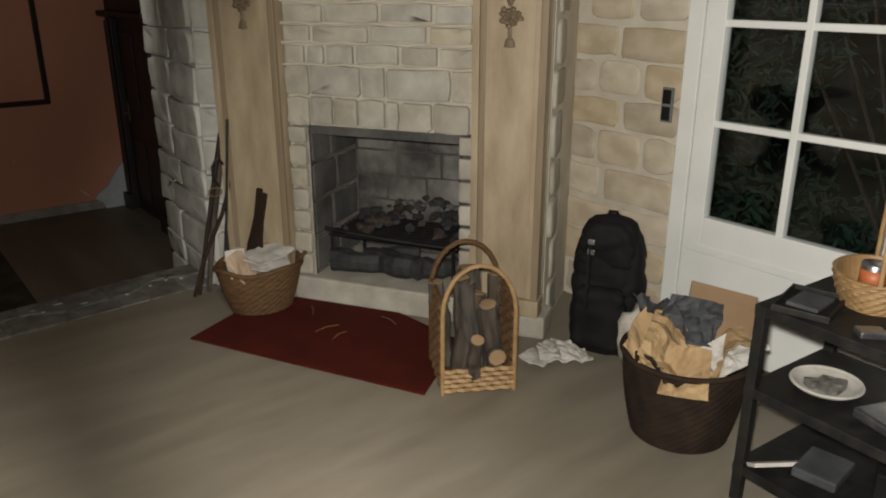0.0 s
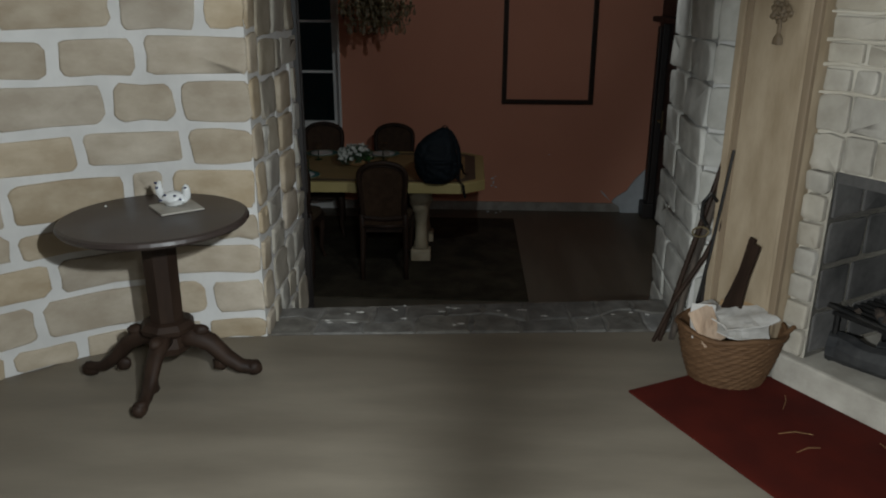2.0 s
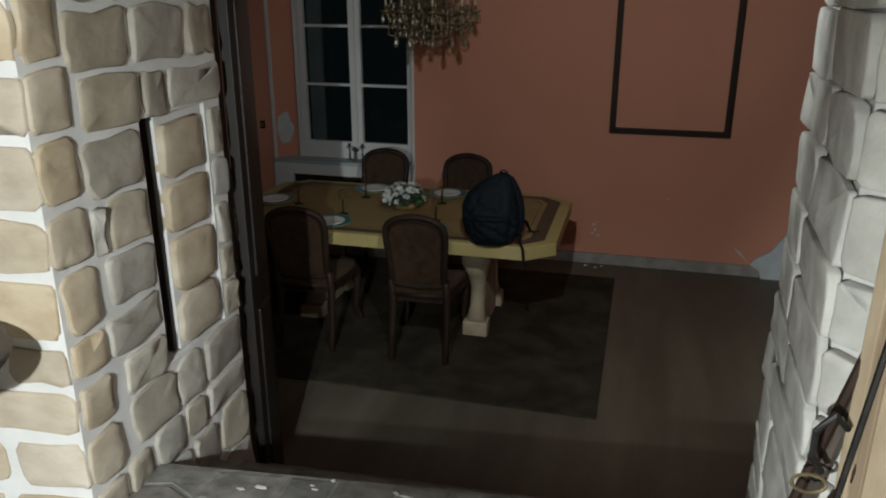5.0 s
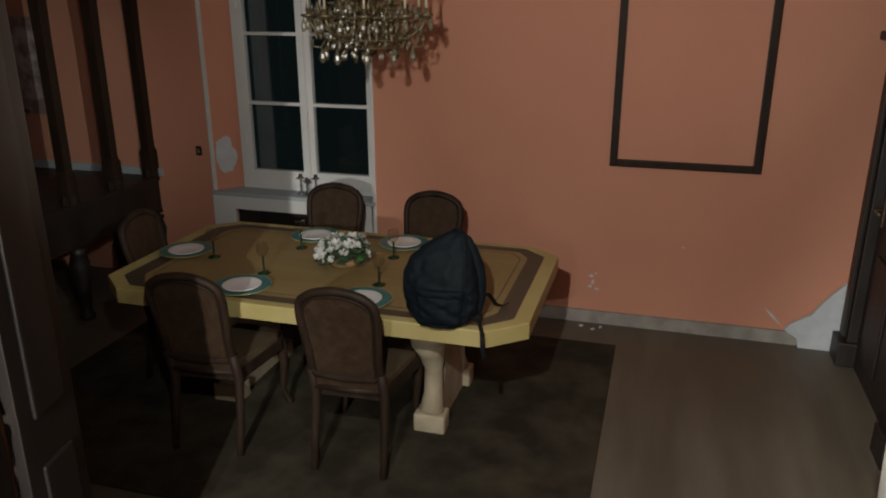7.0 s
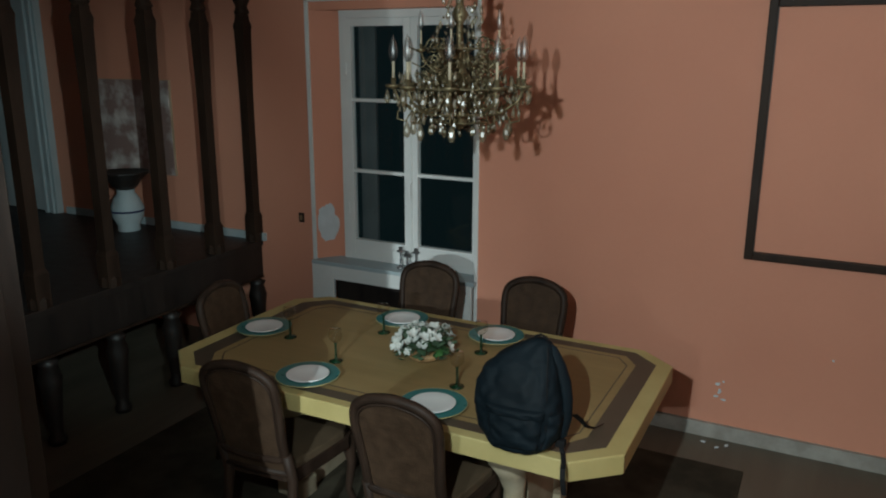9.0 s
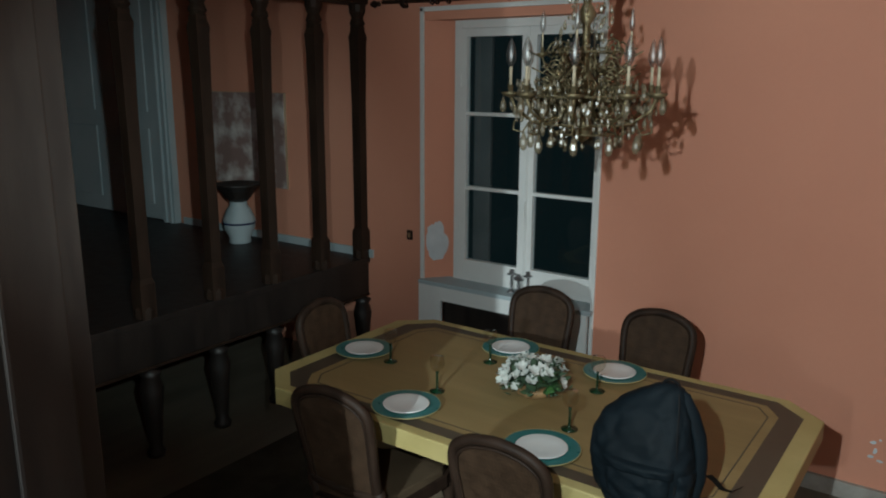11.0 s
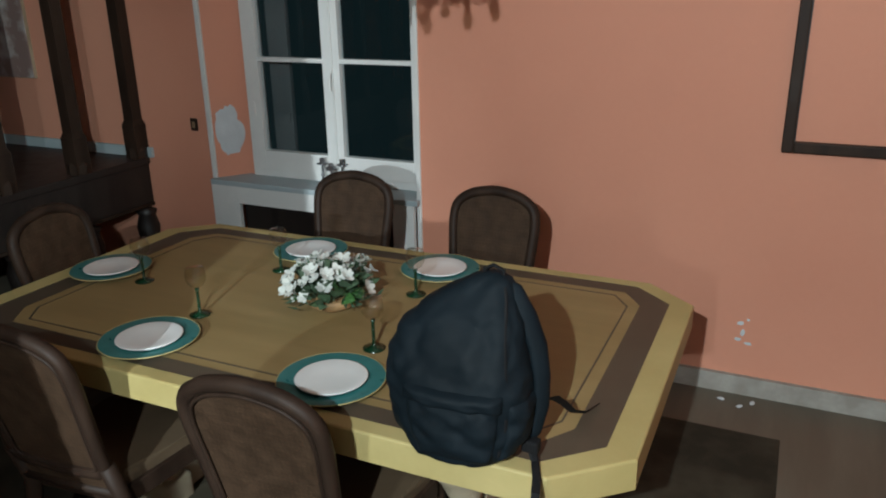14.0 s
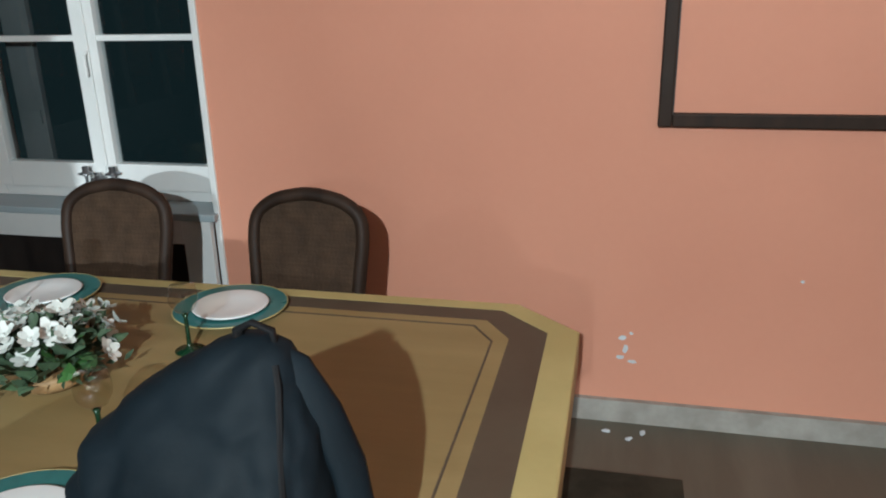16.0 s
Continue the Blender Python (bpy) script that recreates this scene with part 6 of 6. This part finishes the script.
fl = thing("flower_arrangement", pose(-0.585, 7.02, TZ), "round arrangement of white flowers and green leaves in a tan bowl", "flowers")
part("bowl", lathe(bmesh.new(), [(0.0, 0.0), (0.055, 0.0), (0.085, 0.02), (0.098, 0.045), (0.092, 0.050), (0.0, 0.046)], None, 24), "palewicker", fl, smooth=True)
rnd = random.Random(21)
verts, faces = [], []
for k in range(420):
    a, b = rnd.uniform(0, 6.28), rnd.uniform(-0.1, 1.5)
    r = rnd.uniform(0.06, 0.165)
    p = Vector((r * math.cos(a) * math.cos(b), r * math.sin(a) * math.cos(b), 0.045 + 0.75 * r * math.sin(b)))
    d = (p - Vector((0, 0, 0.02))).normalized() + Vector((rnd.uniform(-0.6, 0.6), rnd.uniform(-0.6, 0.6), rnd.uniform(-0.6, 0.6)))
    d.normalize()
    q = d.orthogonal().normalized()
    ln = rnd.uniform(0.018, 0.036)
    i = len(verts)
    verts += [tuple(p - d * ln * 0.6), tuple(p + q * ln * 0.3), tuple(p + d * ln), tuple(p - q * ln * 0.3)]
    faces.append((i, i + 1, i + 2, i + 3))
me = bpy.data.meshes.new("foliage")
me.from_pydata(verts, [], faces)
me.materials.append(M["leaf"])
tagged(part("foliage", me, "leaf", fl), kind="stuff")


def blossom(seed):
    rr = random.Random(seed)
    bm = bmesh.new()
    for k in range(7):
        a = k * 2 * math.pi / 7 + rr.uniform(-0.2, 0.2)
        tilt = rr.uniform(0.1, 0.6)
        q = Matrix.Rotation(a, 4, "Z") @ Matrix.Rotation(-tilt, 4, "Y")
        L, Wd = rr.uniform(0.018, 0.025), rr.uniform(0.007, 0.010)
        pts = [(0.002, 0, 0.0), (L * 0.5, -Wd, 0.002), (L, -Wd * 0.5, 0.004), (L * 1.06, 0, 0.004), (L, Wd * 0.5, 0.004), (L * 0.5, Wd, 0.002)]
        bm.faces.new([bm.verts.new(q @ Vector(p)) for p in pts])
    blob(bm, (0, 0, 0.003), (0.005, 0.005, 0.004), 0.1, seed, 1)
    return finish("blossom", bm, "petal")


blooms = [blossom(s) for s in range(5)]
for k in range(95):
    a = k * 2.39996
    u = (k + 0.5) / 95
    b = math.asin(min(1.0, u ** 0.8))
    r = 0.150 + rnd.uniform(-0.03, 0.022)
    if noise.noise(Vector((math.cos(a) * 1.6, math.sin(a) * 1.6, b * 1.4 + 5))) < -0.22 or (b < 0.52 and math.cos(a + 0.75) > 0.62):
        continue
    p = Vector((r * math.cos(a) * math.cos(b), r * math.sin(a) * math.cos(b), 0.055 + 0.80 * r * math.sin(b)))
    d = Vector((p.x, p.y, (p.z - 0.03) * 1.3)).normalized() + Vector((rnd.uniform(-0.3, 0.3), rnd.uniform(-0.3, 0.3), 0.1))
    f = part("flower_head", blooms[k % 5], "petal", fl)
    f.matrix_basis = Matrix.Translation(p) @ d.to_track_quat("Z", "Y").to_matrix().to_4x4() @ Matrix.Scale(rnd.uniform(0.9, 1.5), 4)

# broad dark leaves where the arrangement has few flowers
bm = bmesh.new()
rows = [[bm.verts.new((w * x, 0.075 * k / 4, 0.018 * math.sin(k * 0.7) - 0.010 * x * x * (k % 4 > 0))) for x in (-1, 0, 1)] for k, w in enumerate((0.004, 0.019, 0.023, 0.015, 0.001))]
for lower, upper in zip(rows, rows[1:]):
    for i in range(2):
        bm.faces.new((lower[i], lower[i + 1], upper[i + 1], upper[i]))
for v in bm.verts:
    v.co.z += abs(v.co.x) * 0.35
leaf_me = bpy.data.meshes.new("leaf")
bm.to_mesh(leaf_me)
leaf_me.materials.append(M["leaf"])
for k in range(34):
    a, b = -0.75 + rnd.uniform(-0.85, 0.85), rnd.uniform(-0.05, 0.75)
    if k > 25:
        a, b = rnd.uniform(0, 6.28), rnd.uniform(0.0, 0.4)
    r = rnd.uniform(0.085, 0.12)
    p = Vector((r * math.cos(a) * math.cos(b), r * math.sin(a) * math.cos(b), 0.050 + 0.70 * r * math.sin(b)))
    d = Vector((p.x, p.y, p.z - 0.04)).normalized() + Vector((rnd.uniform(-0.4, 0.4), rnd.uniform(-0.4, 0.4), rnd.uniform(-0.1, 0.5)))
    f = part("leaf", leaf_me, "leaf", fl)
    f.matrix_basis = Matrix.Translation(p) @ d.to_track_quat("Y", "Z").to_matrix().to_4x4() @ Matrix.Rotation(rnd.uniform(-0.8, 0.8), 4, "Y") @ Matrix.Scale(rnd.uniform(0.7, 1.05), 4)

# ---- backpack on the table ----
BX, BY = 0.145, 6.44
bp = thing("backpack", pose(BX, BY, TZ) @ Matrix.Diagonal((1, 1, 0.94, 1)), "dark navy nylon backpack standing on the table edge", "backpack")
PACK = [(0.0, 0.010, 0.080, 0.066, -0.018), (0.012, 0.006, 0.112, 0.088, -0.018), (0.05, 0.002, 0.146, 0.108, -0.012), (0.12, -0.003, 0.171, 0.118, -0.004), (0.20, -0.006, 0.178, 0.118, 0.0),
        (0.27, -0.008, 0.168, 0.106, 0.006), (0.33, -0.001, 0.149, 0.090, 0.014), (0.38, 0.018, 0.117, 0.070, 0.022), (0.42, 0.038, 0.083, 0.052, 0.030), (0.45, 0.056, 0.048, 0.034, 0.034), (0.463, 0.064, 0.018, 0.014, 0.036)]


def pack_at(z):
    """Centre x, half width, half depth and centre y of the pack at a height."""
    for a, b in zip(PACK, PACK[1:]):
        if z <= b[0]:
            t = (z - a[0]) / (b[0] - a[0])
            return [p + (q - p) * t for p, q in zip(a[1:], b[1:])]
    return list(PACK[-1][1:])


def crease(x, y, z):
    """Soft folds and wrinkles of the cloth."""
    a = abs(noise.noise(Vector((x * 7 + z * 5, y * 6, z * 9 + 3))))
    b = abs(noise.noise(Vector((x * 16, y * 16 - z * 8, z * 17))))
    return -0.016 * (0.35 - min(a, 0.35)) ** 1.0 - 0.008 * (0.3 - min(b, 0.3)) + 0.006 * noise.noise(Vector((x * 30, y * 30, z * 30)))


def pack_shell(z0, z1, a0, a1, out, nz=34, na=64, close=True, square=0.72):
    """A piece of the pack's skin between heights and angles (-90: towards the hall), raised by out."""
    bm = bmesh.new()
    rows = []
    for i in range(nz + 1):
        z = z0 + (z1 - z0) * i / nz
        cx, hw, hd, cy = pack_at(z)
        row = []
        for k in range(na + (0 if close else 1)):
            a = radians(a0 + (a1 - a0) * k / na)
            c, s = math.cos(a), math.sin(a)
            x, y = cx + hw * math.copysign(abs(c) ** square, c), cy + hd * math.copysign(abs(s) ** square, s)
            edge = 1.0 if close else min(1, 4 * min(i / nz, 1 - i / nz, k / na, 1 - k / na) + 0.0)
            d = crease(x, y, z) + out * (edge ** 0.5 if not close else 0) - (0.004 if not close and edge < 0.05 else 0)
            nrm = Vector((c / max(hw, .02), s / max(hd, .02), 0)).normalized()
            row.append(bm.verts.new((x + nrm.x * d, y + nrm.y * d, z + 0.0)))
        rows.append(row)
    n = len(rows[0])
    for r0, r1 in zip(rows, rows[1:]):
        for k in range(n if close else n - 1):
            bm.faces.new((r0[k], r0[(k + 1) % n], r1[(k + 1) % n], r1[k]))
    if close:
        bm.faces.new(rows[0])
        bm.faces.new(rows[-1])
    return bm


part("body", pack_shell(0.0, 0.463, 0, 360, 0, 60, 96), "navyfab", bp, smooth=True)
part("front_pocket", pack_shell(0.030, 0.200, -112, -48, 0.016, 30, 30, False), "navyfab", bp, smooth=True)
part("pocket_flap", pack_shell(0.172, 0.215, -116, -44, 0.020, 8, 30, False), "navyfab", bp, smooth=True)
part("side_pocket", pack_shell(0.03, 0.19, -38, 10, 0.012, 20, 20, False), "navyfab", bp, smooth=True)
part("carry_loop", tube(bmesh.new(), [(0.045, 0.03, 0.445), (0.045, 0.03, 0.470), (0.062, 0.032, 0.480), (0.085, 0.034, 0.470), (0.088, 0.036, 0.440)], 0.008, 8, flat=0.6), "blackfab", bp, smooth=True)
zip_pts = []
for k in range(20):
    z = 0.05 + 0.39 * k / 19
    cx, hw, hd, cy = pack_at(z)
    zip_pts.append((cx + hw * 0.80 + 0.002, cy - hd * 0.66 - 0.002, z))
part("zip_seam", tube(bmesh.new(), zip_pts, 0.004, 6, flat=0.5), "blackfab", bp)
part("shoulder_strap", tube(bmesh.new(), [(0.075, 0.030, 0.450), (0.112, 0.030, 0.425), (0.143, 0.030, 0.365), (0.170, 0.026, 0.295), (0.183, 0.022, 0.22), (0.186, 0.018, 0.14), (0.176, 0.010, 0.075), (0.160, 0.004, 0.045)], [0.014, 0.020, 0.023, 0.023, 0.021, 0.018, 0.014, 0.011], 10, flat=0.45), "navyfab", bp, smooth=True)
part("strap_web", tube(bmesh.new(), [(0.183, 0.03, 0.150), (0.200, 0.07, 0.140), (0.207, 0.13, 0.090), (0.216, 0.18, 0.040), (0.235, 0.23, 0.012), (0.255, 0.295, 0.006)], [0.011, 0.011, 0.010, 0.009, 0.008, 0.005], 6, flat=0.25), "blackfab", bp)
part("strap_web", tube(bmesh.new(), [(0.165, 0.0, 0.045), (0.185, -0.02, 0.012), (0.205, -0.07, 0.006), (0.218, -0.118, 0.003), (0.222, -0.131, -0.03), (0.232, -0.133, -0.10)], 0.010, 6, flat=0.25), "blackfab", bp)
part("buckle", B((0.150, -0.02, 0.030), (0.190, 0.01, 0.062), None, 0.006), "blackfab", bp)

# ---- chandelier ----
CH = Vector((-0.375, 6.95, 1.17))
cd = thing("chandelier", Matrix.Translation(CH) @ Matrix.Diagonal((0.94, 0.94, 1, 1)), "aged brass chandelier with crystal drops and candle bulbs", "chandelier")
part("centre_stem", lathe(bmesh.new(), [(0.0, 0.05), (0.03, 0.07), (0.05, 0.11), (0.02, 0.16), (0.035, 0.22), (0.055, 0.28), (0.02, 0.33), (0.015, 0.50), (0.04, 0.54), (0.018, 0.58), (0.012, 0.72), (0.03, 0.76), (0.010, 0.80), (0.0, 0.81)], None, 16), "brass", cd, smooth=True)
part("chain", tube(bmesh.new(), [(0, 0, 0.80), (0, 0, CEIL2 - CH.z - 0.02)], 0.007, 8), "brass", cd)
part("ceiling_rose", lathe(bmesh.new(), [(0.02, CEIL2 - CH.z - 0.07), (0.06, CEIL2 - CH.z - 0.02), (0.065, CEIL2 - CH.z), (0.0, CEIL2 - CH.z)], None, 20), "brass", cd, smooth=True)
arm_bm = bmesh.new()
tube(arm_bm, [(0.03, 0, 0.24), (0.10, 0, 0.15), (0.20, 0, 0.13), (0.28, 0, 0.18), (0.305, 0, 0.235)], 0.007, 7)
tube(arm_bm, [(0.06, 0, 0.21), (0.10, 0, 0.27), (0.15, 0, 0.27), (0.165, 0, 0.22), (0.14, 0, 0.19)], 0.0045, 6)
tube(arm_bm, [(0.22, 0, 0.135), (0.25, 0, 0.09), (0.29, 0, 0.10), (0.285, 0, 0.135)], 0.004, 6)
lathe(arm_bm, [(0.004, 0.225), (0.036, 0.238), (0.040, 0.248), (0.010, 0.246), (0.013, 0.275), (0.0, 0.276)], pose(0.305, 0, 0), 12)
arm_me = finish("arm", arm_bm, "brass", True)
candle_me = finish("candle", lathe(bmesh.new(), [(0.0065, 0.27), (0.0065, 0.345), (0.0, 0.346)], pose(0.305, 0, 0), 12), "carved", True)
bulb_me = finish("bulb", lathe(bmesh.new(), [(0.007, 0.345), (0.019, 0.370), (0.021, 0.392), (0.012, 0.430), (0.0, 0.456)], pose(0.305, 0, 0), 12), "bulbglass", True)
drop_bm = bmesh.new()
lathe(drop_bm, [(0.0, -0.075), (0.010, -0.070), (0.0165, -0.052), (0.014, -0.034), (0.005, -0.012), (0.0, 0.0)], None, 8)
drop_me = finish("crystal_drop", drop_bm, "crystal")
bead_me = finish("crystal_bead", blob(bmesh.new(), (0, 0, 0), (0.009, 0.009, 0.009), 0.0, 1, 1), "crystal")
for ringno, (count, scl, dz, off) in enumerate(((9, 1.0, 0.0, 8.0), (4, 0.60, 0.20, 14))):
    for k in range(count):
        m = pose(0, 0, dz, 0, 0, off + 360 * k / count) @ Matrix.Diagonal((scl, scl, 1 if ringno == 0 else 0.8, 1))
        a = part("arm", arm_me, "brass", cd)
        a.matrix_basis = m
        c = part("candle", candle_me, "carved", a, "white candle sleeve")
        b = part("bulb", bulb_me, "bulbglass", a, "clear flame-shaped bulb")
rnd = random.Random(2)
for k in range(10):
    for rr, z, s in ((0.335, 0.235, 0.9), (0.275, 0.222, 0.9), (0.245, 0.10, 1.1)):
        d = part("crystal_drop", drop_me, "crystal", cd)
        a = radians(36 * k + (0 if rr > 0.3 else 9 * (z > 0.2)) + rnd.uniform(-3, 3))
        d.matrix_basis = Matrix.Translation((rr * math.cos(a), rr * math.sin(a), z)) @ Matrix.Scale(s, 4)
for k in range(22):
    for rr, z, s in ((0.21, 0.125, 0.62), (0.14, 0.085, 0.66), (0.07, 0.07, 0.7)):
        if rr < 0.1 and k % 2 or (rr < 0.2 and k % 3 == 0):
            continue
        d = part("crystal_drop", drop_me, "crystal", cd)
        a = radians(360 / 26 * k + rnd.uniform(-4, 4))
        d.matrix_basis = Matrix.Translation((rr * math.cos(a), rr * math.sin(a), z + rnd.uniform(-0.01, 0.01))) @ Matrix.Scale(s, 4)
rnd = random.Random(14)
for k in range(290):
    a, t = rnd.uniform(0, 6.283), rnd.random()
    rr, z = 0.06 + 0.26 * t ** 0.7, 0.11 + 0.17 * rnd.random() + 0.05 * t
    d = part("crystal_drop", drop_me, "crystal", cd)
    d.matrix_basis = Matrix.Translation((rr * math.cos(a), rr * math.sin(a), z)) @ Matrix.Rotation(rnd.uniform(-0.3, 0.3), 4, "X") @ Matrix.Scale(rnd.uniform(0.40, 0.66), 4)
curl = bmesh.new()
tube(curl, [(0.10 + 0.030 * (1 - k / 16) * math.cos(k * 0.75), 0, 0.17 + 0.034 * (1 - k / 16) * math.sin(k * 0.75)) for k in range(14)], 0.0032, 5)
tube(curl, [(0.10 + 0.03, 0, 0.17), (0.15, 0, 0.15), (0.19, 0, 0.17)], 0.003, 5)
curl_me = finish("scroll", curl, "brass", True)
for k in range(96):
    d = part("scroll", curl_me, "brass", cd)
    d.matrix_basis = pose(0, 0, rnd.uniform(-0.03, 0.20), rnd.uniform(-25, 25), 0, k * 137.5) @ Matrix.Scale(rnd.uniform(0.7, 1.35), 4)
bm = bmesh.new()
for rr, z, r in ((0.215, 0.13, 0.004), (0.14, 0.09, 0.004), (0.25, 0.235, 0.0035), (0.15, 0.40, 0.0035)):
    tube(bm, [(rr * math.cos(a * math.pi / 16), rr * math.sin(a * math.pi / 16), z) for a in range(32)], r, 6, close=True)
part("ring", bm, "brass", cd)
for k in range(16):
    a0 = radians(22.5 * k)
    for i in range(7):
        t = i / 7
        rr, z = 0.15 + 0.16 * t, 0.40 - 0.17 * t - 0.07 * math.sin(math.pi * t)
        b = part("crystal_bead", bead_me, "crystal", cd)
        b.matrix_basis = Matrix.Translation((rr * math.cos(a0), rr * math.sin(a0), z)) @ Matrix.Scale(0.75, 4)
for k in range(10):
    a0 = radians(36 * k + 8)
    for i in range(9):
        t = i / 9
        rr, z = 0.02 + 0.13 * t, 0.72 - 0.32 * t - 0.05 * math.sin(math.pi * t)
        b = part("crystal_bead", bead_me, "crystal", cd)
        b.matrix_basis = Matrix.Translation((rr * math.cos(a0), rr * math.sin(a0), z)) @ Matrix.Scale(0.7, 4)

for k in range(26):
    b = part("crystal_bead", bead_me, "crystal", cd)
    b.matrix_basis = Matrix.Translation((0.022 * math.cos(k * 2.4), 0.022 * math.sin(k * 2.4), 0.34 + 0.017 * k)) @ Matrix.Scale(1.0, 4)

# crystal sprays round the stem, above the candles
for k in range(54):
    d = part("crystal_drop", drop_me, "crystal", cd)
    a, t = k * 2.4, (k % 18) / 17
    rr = 0.045 + 0.10 * (1 - t) * (0.6 + 0.4 * math.sin(k * 1.7))
    d.matrix_basis = Matrix.Translation((rr * math.cos(a), rr * math.sin(a), 0.42 + 0.34 * t)) @ Matrix.Rotation(0.25 * math.sin(k), 4, "X") @ Matrix.Scale(0.55, 4)
